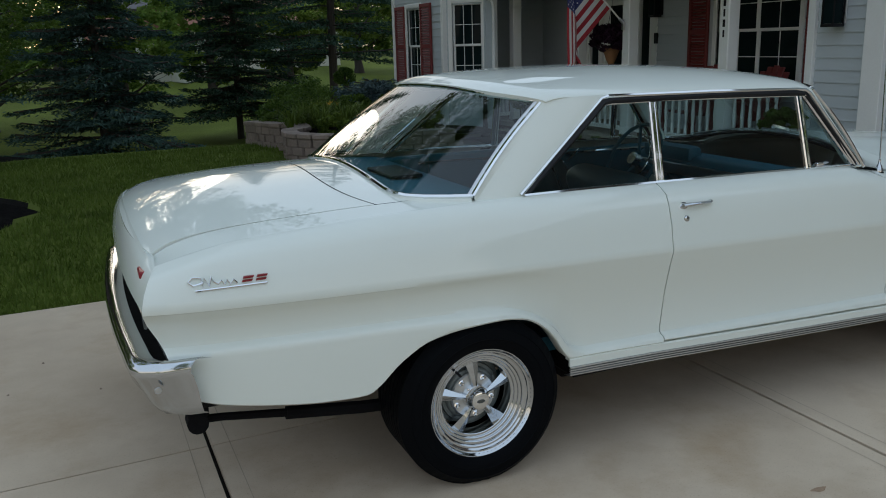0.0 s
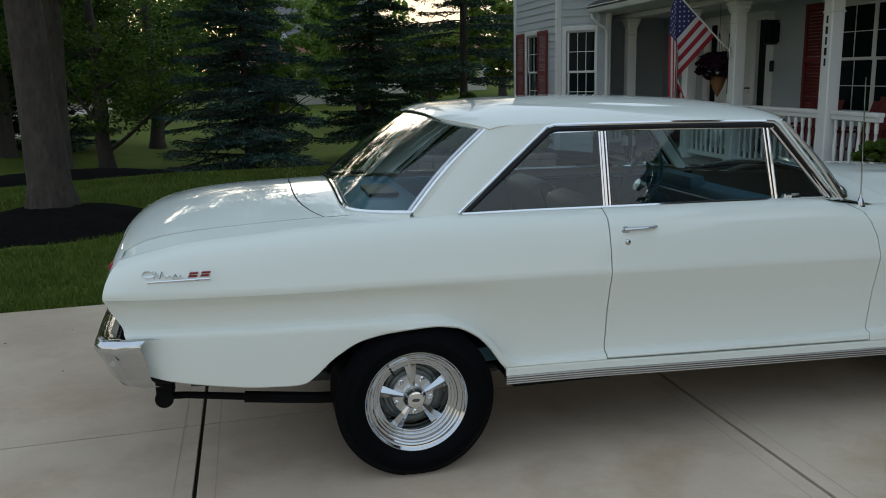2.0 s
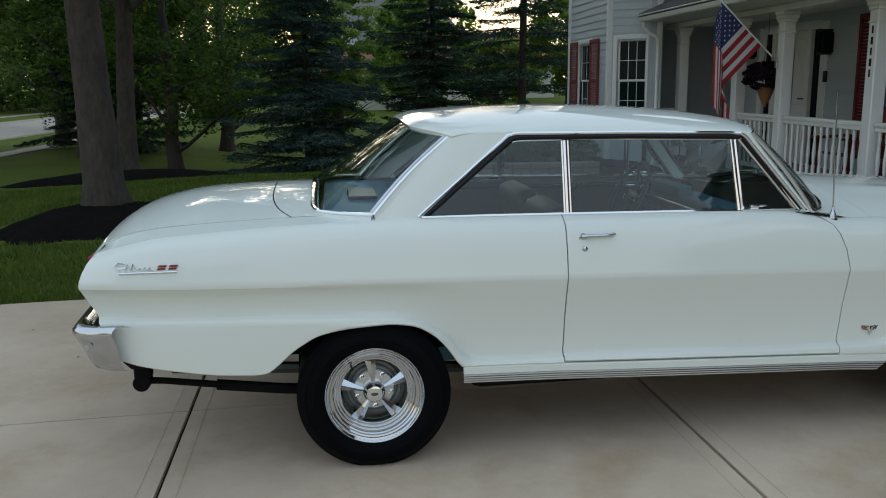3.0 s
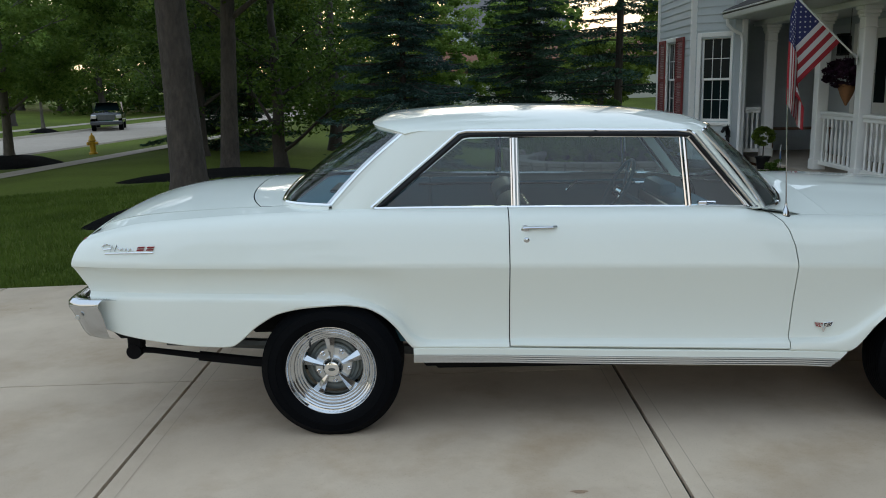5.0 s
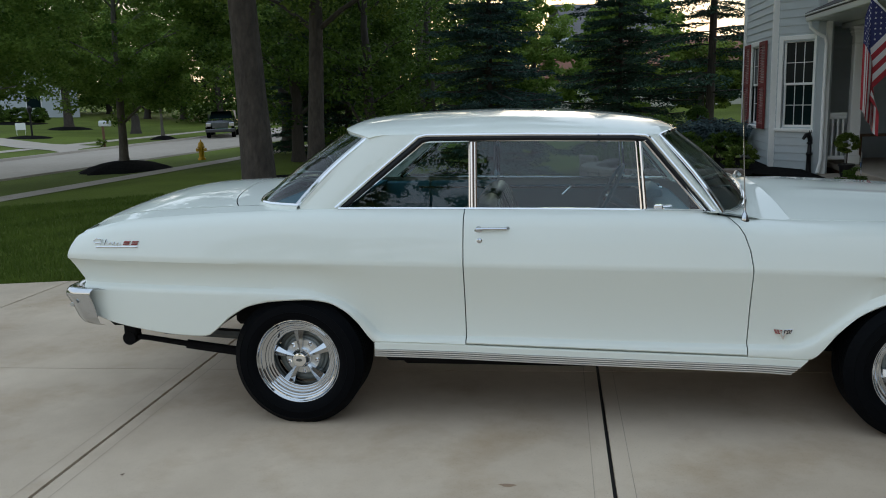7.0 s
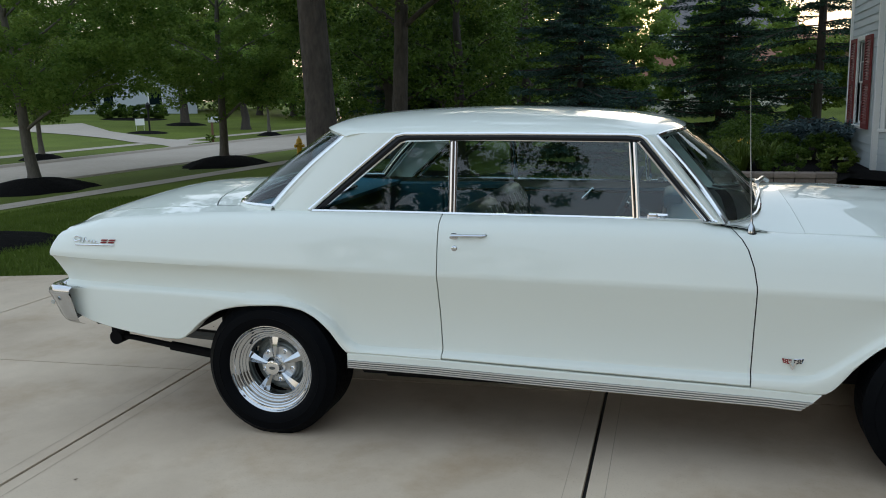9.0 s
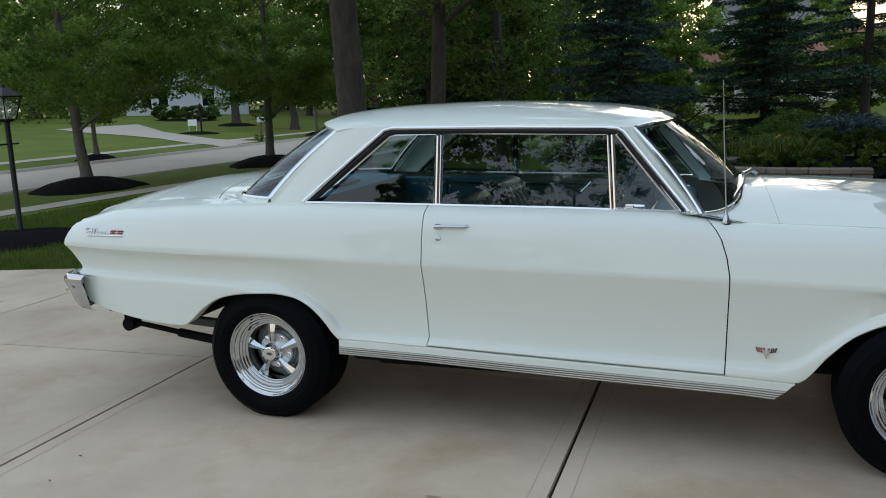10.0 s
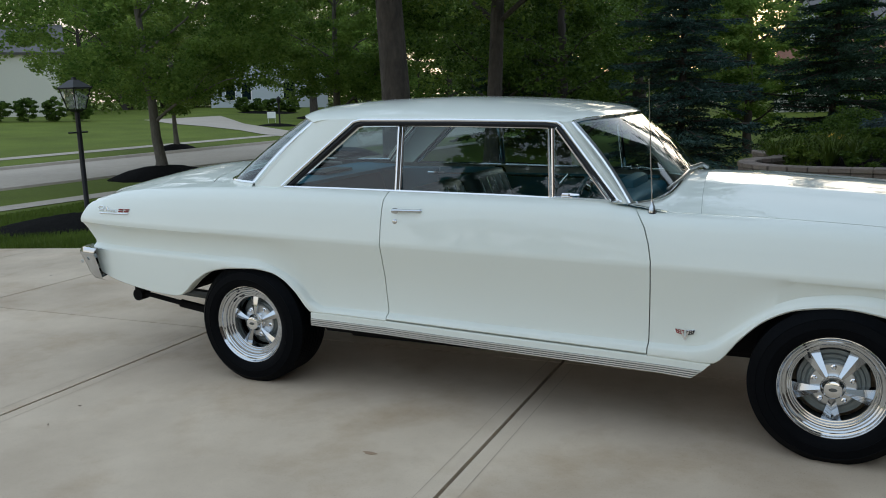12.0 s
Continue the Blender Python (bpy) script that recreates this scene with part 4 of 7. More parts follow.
# wheels
def wheel(x, side, lip, cap, opening, r, tread, roll):
    """lip, cap: how far out from the centre line the rim's edge and the hub cap stand."""
    w = part("wheel", bmesh.new(), BLACK, car, "five-spoke chrome wheel with a black tyre")
    w.matrix_basis = pose(x, 0, r - 0.009, 0, 0, 0 if side < 0 else 180)
    o = -lip
    bm = bmesh.new()
    mid = o + tread / 2 - 0.01
    h = tread / 2
    prof = [(0.197, mid - h + 0.012), (0.212, mid - h - 0.004), (0.235, mid - h - 0.014), (0.248, mid - h - 0.0155), (0.250, mid - h - 0.018), (0.253, mid - h - 0.0165), (0.266, mid - h - 0.0165), (0.284, mid - h - 0.011), (0.286, mid - h - 0.013), (0.290, mid - h - 0.009), (r - 0.016, mid - h + 0.006), (r - 0.005, mid - h + 0.018)]
    n = 8
    for k in range(n):
        a, b = lerp(mid - h + 0.022, mid + h - 0.022, k / n), lerp(mid - h + 0.022, mid + h - 0.022, (k + 0.78) / n)
        prof += [(r - 0.001, a), (r - 0.001, b), (r - 0.009, b + 0.001), (r - 0.009, lerp(mid - h + 0.022, mid + h - 0.022, (k + 1) / n) - 0.001)]
    prof += [(r - 0.005, mid + h - 0.018), (r - 0.02, mid + h - 0.004), (0.26, mid + h + 0.012), (0.197, mid + h - 0.012)]
    lathe(bm, prof, 144)
    # cross grooves over the shoulders of the tread
    for v in bm.verts:
        rad = math.hypot(v.co.x, v.co.z)
        turn = int(round(math.atan2(v.co.z, v.co.x) / (2 * math.pi) * 144)) % 3
        if r - 0.026 < rad < r - 0.004 and abs(v.co.y - mid) > h - 0.030 and turn == 0:
            v.co.x, v.co.z = v.co.x * (rad - 0.0035) / rad, v.co.z * (rad - 0.0035) / rad
    part("tyre", bm, RUBBER, w, "black rubber tyre", angle=40)
    bm = bmesh.new()
    lathe(bm, [(0.209, o + 0.004), (0.2098, o - 0.004), (0.2075, o - 0.008), (0.2045, o - 0.0085), (0.2020, o - 0.006), (0.1990, o + 0.000), (0.1945, o + 0.004), (0.1905, o + 0.005), (0.1885, o + 0.010), (0.1830, o + 0.014), (0.1770, o + 0.015), (0.1735, o + 0.018), (0.172, o + 0.024)], 72)
    prof, rad, y = [], 0.172, o + 0.024
    for k in range(3):
        step = (0.172 - opening) / 3
        prof += [(rad - 0.001, y), (rad - step * 0.75, y + 0.001), (rad - step * 0.95, y + 0.003), (rad - step, y + 0.010)]
        rad, y = rad - step, y + 0.011
    lathe(bm, prof + [(opening - 0.001, o + 0.10), (opening + 0.03, o + 0.13)], 72)
    part("rim", bm, WHEEL_CHROME, w, "polished stepped chrome rim", angle=24)
    c = -cap
    bm = bmesh.new()
    for k in range(5):
        m = Matrix.Rotation(2 * math.pi * k / 5 + roll, 4, "Y")
        secs = []
        for u in (0.0, 0.3, 0.65, 1.0):
            rad, half = lerp(0.036, opening + 0.004, u), lerp(0.005 if tread > 0.24 else 0.008, 0.027 if tread > 0.24 else 0.037, u)
            y = lerp(c + 0.004, o + 0.058, u) - 0.004 * math.sin(math.pi * u)
            secs.append([(-half - 0.003, y + 0.040, rad), (-half, y + 0.002 + 0.35 * half, rad), (0, y - 0.001, rad), (half, y + 0.002 + 0.35 * half, rad), (half + 0.003, y + 0.040, rad)])
        sheet(bm, [[m @ Vector(p) for p in q] for q in secs])
    part("spokes", bm, WHEEL_CHROME, w, "five chrome wedge spokes", angle=12)
    bm = bmesh.new()
    lathe(bm, [(0.03, c + 0.030), (0.084, c + 0.034), (0.089, c + 0.040), (0.089, c + 0.06)], 40)
    part("hub_plate", bm, BRUSHED, w, "grey metal plate under the wheel nuts")
    bm = bmesh.new()
    lathe(bm, [(0.0, c - 0.030), (0.024, c - 0.030), (0.033, c - 0.027), (0.037, c - 0.018), (0.040, c - 0.004), (0.047, c + 0.004), (0.049, c + 0.03)], 32)
    part("hub_cap", bm, CHROME, w, "small round chrome centre cap", angle=30)
    bm = bmesh.new()
    lathe(bm, [(0.0, c - 0.0312), (0.012, c - 0.0312), (0.0125, c - 0.030)], 16)
    bmesh.ops.transform(bm, matrix=Matrix.Diagonal((1.3, 1, 0.6, 1)), verts=bm.verts)
    part("cap_emblem", bm, STEEL, w)
    bm = bmesh.new()
    lathe(bm, [(0.0, c + 0.052), (0.094, c + 0.052), (0.100, c + 0.056), (0.104, c + 0.066), (0.116, c + 0.066), (0.120, c + 0.078), (0.134, c + 0.080), (0.137, c + 0.095), (0.139, c + 0.13)], 48)
    part("brake_drum", bm, DRUM, w, "dull grey brake drum behind the spokes")
    for k in range(5):
        a = 2 * math.pi * (k + 0.5) / 5 + roll
        bm = bmesh.new()
        lathe(bm, [(0.0, c + 0.018), (0.004, c + 0.018), (0.007, c + 0.021), (0.0075, c + 0.030), (0.012, c + 0.032), (0.012, c + 0.040)], 6)
        bmesh.ops.translate(bm, vec=(0.074 * math.sin(a), 0, 0.074 * math.cos(a)), verts=bm.verts)
        part("lug_nut", bm, CHROME, w, angle=20)
    bm = bmesh.new()
    tube(bm, [(0.160 * math.cos(2.2), o + 0.02, 0.160 * math.sin(2.2)), (0.150 * math.cos(2.2), o - 0.01, 0.150 * math.sin(2.2))], 0.005, 6)
    part("valve", bm, BLACK, w)
    return w


for side in (-1, 1):
    wheel(-0.012, side, 0.846, 0.803, 0.140, 0.322, 0.265, -0.08)
    wheel(2.795, side, 0.846, 0.840, 0.151, 0.322, 0.215, math.pi)

# handle, lock, badges, antenna
for side in (-1, 1):
    door = sides[side]["door"]
    bm = bmesh.new()
    zc = 0.945
    yy = 0.818
    lathe(bm, [(0.0, -0.016), (0.015, -0.014), (0.021, -0.006), (0.022, 0.006)], 20)
    bmesh.ops.transform(bm, matrix=pose(0.872, side * yy, zc - 0.004, 0, 0, 0 if side < 0 else 180) @ Matrix.Diagonal((1.15, 1, 0.75, 1)), verts=bm.verts)
    tube(bm, [(0.866, side * (yy + 0.018), zc + 0.006), (0.893, side * (yy + 0.024), zc + 0.008), (0.990, side * (yy + 0.022), zc + 0.008), (1.008, side * (yy + 0.004), zc + 0.007)], [0.012, 0.0095, 0.0085, 0.011], 8, squash=0.75)
    pad = bmesh.new()
    lathe(pad, [(0.0, -0.003), (0.027, -0.002), (0.029, 0.004)], 20)
    bmesh.ops.transform(pad, matrix=pose(0.872, side * (yy + 0.006), zc - 0.004, 0, 0, 0 if side < 0 else 180) @ Matrix.Diagonal((1.1, 1, 0.72, 1)), verts=pad.verts)
    part("handle_pad", pad, BLACK, door, "dark pad under the handle")
    part("door_handle", bm, WHEEL_CHROME, door, "chrome door handle")
    bm = bmesh.new()
    lathe(bm, [(0.0, -0.010), (0.008, -0.010), (0.013, -0.007), (0.015, 0.0)], 18)
    bmesh.ops.transform(bm, matrix=pose(0.878, side * 0.838, 0.897, 0, 0, 0 if side < 0 else 180), verts=bm.verts)
    part("door_lock", bm, WHEEL_CHROME, door, "round chrome door lock")

# script emblem on the quarter panel: plain metal strokes and a red pair of bars
def skin_at(x, z, side=-1):
    """A point on the body side at a height."""
    rows = [(w, zz) for _, w, zz in skin(x)]
    zs, ws = [r[1] for r in rows[7:]], [r[0] for r in rows[7:]]
    return side * float(np.interp(z, zs, ws))


quarter = sides[-1]["quarter"]
bm = bmesh.new()
tube(bm, [(x, skin_at(x, 0.884) - 0.004, 0.884 - 0.0 * x) for x in (-0.975, -0.86, -0.760)], 0.0035, 6)
stroke = [(-0.925, 0.905), (-0.955, 0.900), (-0.968, 0.910), (-0.955, 0.921), (-0.930, 0.918), (-0.927, 0.893), (-0.921, 0.918), (-0.908, 0.893), (-0.900, 0.919), (-0.894, 0.905), (-0.882, 0.897), (-0.872, 0.905), (-0.862, 0.893), (-0.855, 0.906), (-0.846, 0.892), (-0.836, 0.904), (-0.826, 0.893)]
tube(bm, [(x, skin_at(x, z) - 0.004, z) for x, z in ((p - 0.024, q) for p, q in stroke)], 0.0031, 6)
script = part("script_emblem", bm, CHROME, quarter, "slanted chrome script emblem")
for k in range(2):
    bm = bmesh.new()
    x0, yb = -0.832 + k * 0.042, skin_at(-0.79, 0.9)
    for dz in (0.0, 0.0105):
        prism(bm, [(x0 - 0.004 + dz * 0.4, 0.893 + dz), (x0 + 0.026 + dz * 0.4, 0.893 + dz), (x0 + 0.030 + dz * 0.4, 0.899 + dz), (x0 + dz * 0.4, 0.899 + dz)], yb - 0.006, yb + 0.008)
    part("red_emblem", bm, RED, quarter, "red enamel emblem")
fender = sides[-1]["fender"]
yb = skin_at(2.22, 0.465)
for sgn, m in ((-1, RED), (1, BLACK)):
    bm = bmesh.new()
    prism(bm, [(2.222 + sgn * a, z) for a, z in ((0.006, 0.463), (0.034, 0.469), (0.040, 0.487), (0.004, 0.483))], yb - 0.006, yb + 0.01)
    flag_e = part("flag_emblem", bm, m, fender, "small crossed flags emblem")
    bm = bmesh.new()
    for p in range(4):
        for q in range(2):
            x, z = 2.222 + sgn * (0.008 + p * 0.0075), 0.467 + q * 0.008 + p * 0.0012 + 0.003 * (p % 2)
            box(bm, x - 0.0022, x + 0.0022, yb - 0.0075, yb, z, z + 0.0042)
    tube(bm, [(2.222 + sgn * a, yb - 0.006, z) for a, z in ((0.004, 0.484), (0.041, 0.488), (0.034, 0.468))], 0.0014, 5)
    part("flag_checks", bm, CHROME, flag_e)
bm = bmesh.new()
prism(bm, [(2.205, 0.478), (2.212, 0.478), (2.222, 0.455), (2.232, 0.478), (2.239, 0.478), (2.224, 0.442), (2.220, 0.442)], yb - 0.008, yb + 0.01)
part("v_emblem", bm, CHROME, fender, "small chrome V emblem")
ant_x, ant_y, ant_z = 2.058, -0.716, 0.968
bm = bmesh.new()
lathe(bm, [(0.0, 0.062), (0.005, 0.060), (0.006, 0.042), (0.011, 0.034), (0.016, 0.018), (0.018, 0.010), (0.018, 0.0)], 20)
bmesh.ops.transform(bm, matrix=pose(ant_x, ant_y, ant_z - 0.008, 90, 0, 0), verts=bm.verts)
tube(bm, [(ant_x, ant_y, ant_z + 0.05), (ant_x - 0.015, ant_y, ant_z + 0.36), (ant_x - 0.022, ant_y, ant_z + 0.56)], [0.003, 0.0024, 0.0018], 6)
aerial = part("antenna", bm, WHEEL_CHROME, car, "thin chrome whip antenna on the fender")
bm = bmesh.new()
tube(bm, [(ant_x, ant_y, ant_z - 0.02), (ant_x, ant_y, ant_z - 0.002)], [0.024, 0.021], 16)
part("antenna_pad", bm, BLACK, aerial)

# inside
bm = bmesh.new()
box(bm, -0.18, 2.0, -0.70, 0.70, 0.40, 0.46)
part("cabin_floor", bm, TEAL, car, "dark teal carpet")
for side in (-1, 1):
    bm = bmesh.new()
    box(bm, 0.86, 1.84, side * 0.655, side * 0.695, 0.45, 0.985, 0.01)
    box(bm, 0.95, 1.65, side * 0.60, side * 0.665, 0.72, 0.76, 0.012)
    part("door_card", bm, TEAL, car, "teal vinyl inner door panel")
    bm = bmesh.new()
    box(bm, -0.15, 0.42, side * 0.64, side * 0.70, 0.72, 1.02, 0.01)
    box(bm, 0.42, 0.85, side * 0.641, side * 0.699, 0.45, 1.019, 0.01)
    part("side_trim", bm, TEAL, car, "teal vinyl rear side panel")
    bm = bmesh.new()
    tube(bm, [(0.35, side * 0.63, 0.985), (1.85, side * 0.655, 0.96)], 0.008, 6)
    part("trim_strip", bm, CHROME, car, "bright strip along the inner side panel")
    bm = bmesh.new()
    tube(bm, [(1.25, side * 0.655, 0.92), (1.25, side * 0.62, 0.93), (1.31, side * 0.60, 0.99)], 0.007, 6)
    part("window_crank", bm, CHROME, car)


def seat(x, y, wide):
    s = part("seat", bmesh.new(), TEAL, car, "pale vinyl bucket seat with rounded back")
    s.matrix_basis = pose(x, y, 0)
    bm = bmesh.new()
    box(bm, -0.05, 0.48, -wide / 2, wide / 2, 0.50, 0.66, 0.05, segments=3)
    part("seat_cushion", bm, PALE_VINYL, s)
    bm = bmesh.new()
    box(bm, -0.07, 0.07, -wide / 2, wide / 2, 0.0, 0.50, 0.055, pose(0, 0, 0.56, 0, -22), segments=3)
    part("backrest", bm, PALE_VINYL, s, "pale vinyl backrest")
    bm = bmesh.new()
    for k in range(5):
        yy = lerp(-wide / 2 + 0.06, wide / 2 - 0.06, k / 4)
        tube(bm, [Vector(pose(0, 0, 0.56, 0, -22) @ Vector((0.073, yy, z))) for z in (0.05, 0.45)], 0.006, 5)
    tube(bm, [Vector(pose(0, 0, 0.56, 0, -22) @ Vector((-0.02, yy, z))) for yy, z in ((-wide / 2 - 0.003, 0.02), (-wide / 2 - 0.003, 0.48), (wide / 2 + 0.003, 0.48), (wide / 2 + 0.003, 0.02))], 0.007, 5)
    part("piping", bm, CHROME, s, "bright seat trim")
    return s


seat(1.02, -0.33, 0.52)
seat(1.02, 0.33, 0.52)
bm = bmesh.new()
box(bm, 0.05, 0.55, -0.60, 0.60, 0.46, 0.66, 0.06, segments=3)
box(bm, -0.08, 0.08, -0.60, 0.60, 0.0, 0.42, 0.06, pose(0.08, 0, 0.60, 0, -18), segments=3)
part("rear_seat", bm, PALE_VINYL, car, "pale vinyl rear bench seat")
bm = bmesh.new()
sheet(bm, [[(glass_base(y) + 0.05, y, 1.045) for y in ys], [(0.14, y, 1.03) for y in ys]])
thicken(bm, 0.02)
part("parcel_shelf", bm, SHELF, car, "teal parcel shelf under the rear window")
bm = bmesh.new()
box(bm, -0.08, 0.06, -0.16, 0.16, 1.04, 1.056, 0.004)
part("speaker_grille", bm, BLACK, car, "black speaker grille on the parcel shelf")
bm = bmesh.new()
box(bm, 1.72, 1.90, -0.63, 0.63, 0.82, 0.965, 0.04, segments=3)
box(bm, 1.70, 1.80, 0.15, 0.55, 0.93, 1.015, 0.03, segments=2)
part("dashboard", bm, SHELF, car, "teal padded dashboard")
bm = bmesh.new()
box(bm, 1.70, 1.715, -0.66, 0.66, 0.86, 0.92, 0.004)
part("dash_strip", bm, BRUSHED, car, "bright dash insert")
wheel_m = pose(1.50, 0.36, 0.95, 0, 0, 0) @ Matrix.Rotation(radians(-62), 4, "Y")
bm = bmesh.new()
ring = [wheel_m @ Vector((0.20 * math.cos(a), 0.20 * math.sin(a), 0)) for a in (2 * math.pi * k / 32 for k in range(33))]
tube(bm, ring, 0.011, 8, caps=False)
for a in (0.3, math.pi - 0.3):
    tube(bm, [wheel_m @ Vector((0.2 * math.cos(a), 0.2 * math.sin(a), 0)), wheel_m @ Vector((0.0, 0.0, -0.04))], 0.009, 6)
tube(bm, [wheel_m @ Vector((0, 0, -0.02)), wheel_m @ Vector((0, 0, -0.35))], 0.025, 8)
steer = part("steering_wheel", bm, TEAL, car, "thin-rimmed teal steering wheel")
bm = bmesh.new()
tube(bm, [wheel_m @ Vector((0.13 * math.cos(a), 0.13 * math.sin(a), 0.0)) for a in (math.pi * k / 12 + math.pi for k in range(13))], 0.005, 6)
tube(bm, [wheel_m @ Vector((0, 0, 0.012)), wheel_m @ Vector((0, 0, -0.03))], 0.035, 14)
part("horn_ring", bm, CHROME, steer, "chrome horn ring")
bm = bmesh.new()
box(bm, 1.70, 1.73, -0.10, 0.10, -0.03, 0.03, 0.012, pose(0, 0, 1.33, 0, 0, 0))
tube(bm, [(1.71, 0, 1.36), (1.74, 0, 1.385)], 0.006, 6)
part("rear_view_mirror", bm, CHROME, car, "small inside mirror under the roof")

# ---- the house ----
house = thing("house", "pale grey clapboard house with white trim and red shutters", "house")
EXPOSE = 0.128
_board = {}


def board_mesh(length):
    """One clapboard: thin at its head, thick at its foot."""
    key = round(length, 2)
    if key not in _board:
        bm = bmesh.new()
        prof = [(0.0, 0.0), (-0.019, 0.0), (-0.020, 0.006), (-0.006, EXPOSE + 0.012), (0.0, EXPOSE + 0.012)]
        vs = [[bm.verts.new((x, y, z)) for y, z in prof] for x in (0.0, key)]
        for i in range(5):
            bm.faces.new((vs[0][i], vs[0][(i + 1) % 5], vs[1][(i + 1) % 5], vs[1][i]))
        bm.faces.new(vs[0])
        bm.faces.new(vs[1])
        _board[key] = finish(bm, SIDING, smooth_it=False)
    return _board[key]


def clap_wall(name, a, b, z0, z1, holes=(), label=""):
    """A wall from a to b (plan points); its face is on the right hand going from a to b. Holes: (along0, along1, z0, z1)."""
    ax, ay = a
    bx, by = b
    length = math.hypot(bx - ax, by - ay)
    m = pose(ax, ay, 0, 0, 0, math.degrees(math.atan2(by - ay, bx - ax)))
    bm = bmesh.new()
    cuts = sorted({0.0, length, *[h[0] for h in holes], *[h[1] for h in holes]})
    for s, e in zip(cuts, cuts[1:]):
        over = [h for h in holes if h[0] < (s + e) / 2 < h[1]]
        spans = [(z0, z1)]
        for h in over:
            spans = [q for lo, hi in spans for q in ((lo, min(hi, h[2])), (max(lo, h[3]), hi)) if q[1] - q[0] > 0.01]
        for lo, hi in spans:
            box(bm, s, e, 0.0, 0.15, lo, hi)
    wall = part(name, bm, SIDING, house, label or "pale grey clapboard wall")
    wall.matrix_basis = m
    z = z0
    while z < z1 - 0.02:
        runs = [(0.0, length)]
        for h in holes:
            if h[2] < z + EXPOSE * 0.6 and h[3] > z + EXPOSE * 0.4:
                runs = [q for lo, hi in runs for q in ((lo, min(hi, h[0])), (max(lo, h[1]), hi)) if q[1] - q[0] > 0.02]
        for lo, hi in runs:
            piece("clapboard", board_mesh(hi - lo), wall, pose(lo, 0, z))
        z += EXPOSE
    return wall, m


def sash_window(m, x0, x1, z0, z1, bars=2, double=1, shutters=(), parent=None):
    """A double-hung window in a wall's own axes (x along, y into the wall)."""
    win = part("window", bmesh.new(), TRIM, parent or house, "white double-hung window with dark panes")
    win.matrix_basis = m
    bm = bmesh.new()
    t = 0.075
    box(bm, x0 - t, x0, -0.035, 0.05, z0 - 0.02, z1 + t, 0.006)
    box(bm, x1, x1 + t, -0.035, 0.05, z0 - 0.02, z1 + t, 0.006)
    box(bm, x0, x1, -0.034, 0.05, z1, z1 + t, 0.006)
    part("window_frame", bm, TRIM, win)
    bm = bmesh.new()
    box(bm, x0 - t - 0.02, x1 + t + 0.02, -0.06, 0.05, z0 - 0.075, z0 - 0.021, 0.008)
    part("window_sill", bm, TRIM, win)
    step = (x1 - x0) / double
    for d in range(double):
        a, b = x0 + d * step, x0 + (d + 1) * step
        zm = (z0 + z1) / 2
        for lo, hi, y in ((z0, zm + 0.015, 0.035), (zm - 0.015, z1, 0.015)):
            bm = bmesh.new()
            s = 0.035
            box(bm, a, a + s, y, y + 0.03, lo, hi, 0.003)
            box(bm, b - s, b, y, y + 0.03, lo, hi, 0.003)
            box(bm, a + s, b - s, y + 0.001, y + 0.029, lo, lo + s, 0.003)
            box(bm, a + s, b - s, y + 0.001, y + 0.029, hi - s, hi, 0.003)
            for k in range(1, bars):
                xk = lerp(a + s, b - s, k / bars)
                box(bm, xk - 0.005, xk + 0.005, y + 0.004, y + 0.02, lo + s, hi - s)
            if bars > 1:
                zk = (lo + hi) / 2
                box(bm, a + s, b - s, y + 0.005, y + 0.019, zk - 0.005, zk + 0.005)
            part("sash", bm, TRIM, win)
            bm = bmesh.new()
            box(bm, a + s - 0.005, b - s + 0.005, y + 0.012, y + 0.016, lo + s - 0.005, hi - s + 0.005)
            part("pane", bm, DARK_GLASS, win)
    for sx in shutters:
        shutter(m, sx, sx + (0.30 if len(shutters) < 3 else 0.3), z0 - 0.05, z1 + 0.06)
    return win


def shutter(m, x0, x1, z0, z1, dx=0.0):
    s = part("shutter", bmesh.new(), SHUTTER, house, "red louvred shutter")
    s.matrix_basis = m
    bm = bmesh.new()
    box(bm, x0, x0 + 0.05, -0.06, -0.022, z0, z1, 0.004)
    box(bm, x1 - 0.05, x1, -0.06, -0.022, z0, z1, 0.004)
    zm = (z0 + z1) / 2
    for lo, hi in ((z0, z0 + 0.09), (zm - 0.04, zm + 0.04), (z1 - 0.07, z1)):
        box(bm, x0 + 0.05, x1 - 0.05, -0.058, -0.024, lo, hi, 0.003)
    part("shutter_frame", bm, SHUTTER, s)
    z = z0 + 0.10
    bm = bmesh.new()
    box(bm, -0.5, 0.5, -0.004, 0.004, -0.02, 0.02)
    slat = finish(bm, SHUTTER, smooth_it=False)
    while z < z1 - 0.08:
        if abs(z - zm) > 0.05:
            o = piece("louvre", slat, s, pose((x0 + x1) / 2, -0.042, z, -35) @ Matrix.Diagonal((x1 - x0 - 0.10, 1, 1, 1)))
        z += 0.045


def trim_post(name, x, y, w, z0, z1, label=""):
    bm = bmesh.new()
    box(bm, x - w / 2, x + w / 2, y - w / 2, y + w / 2, z0, z1, 0.008)
    return part(name, bm, TRIM, house, label)


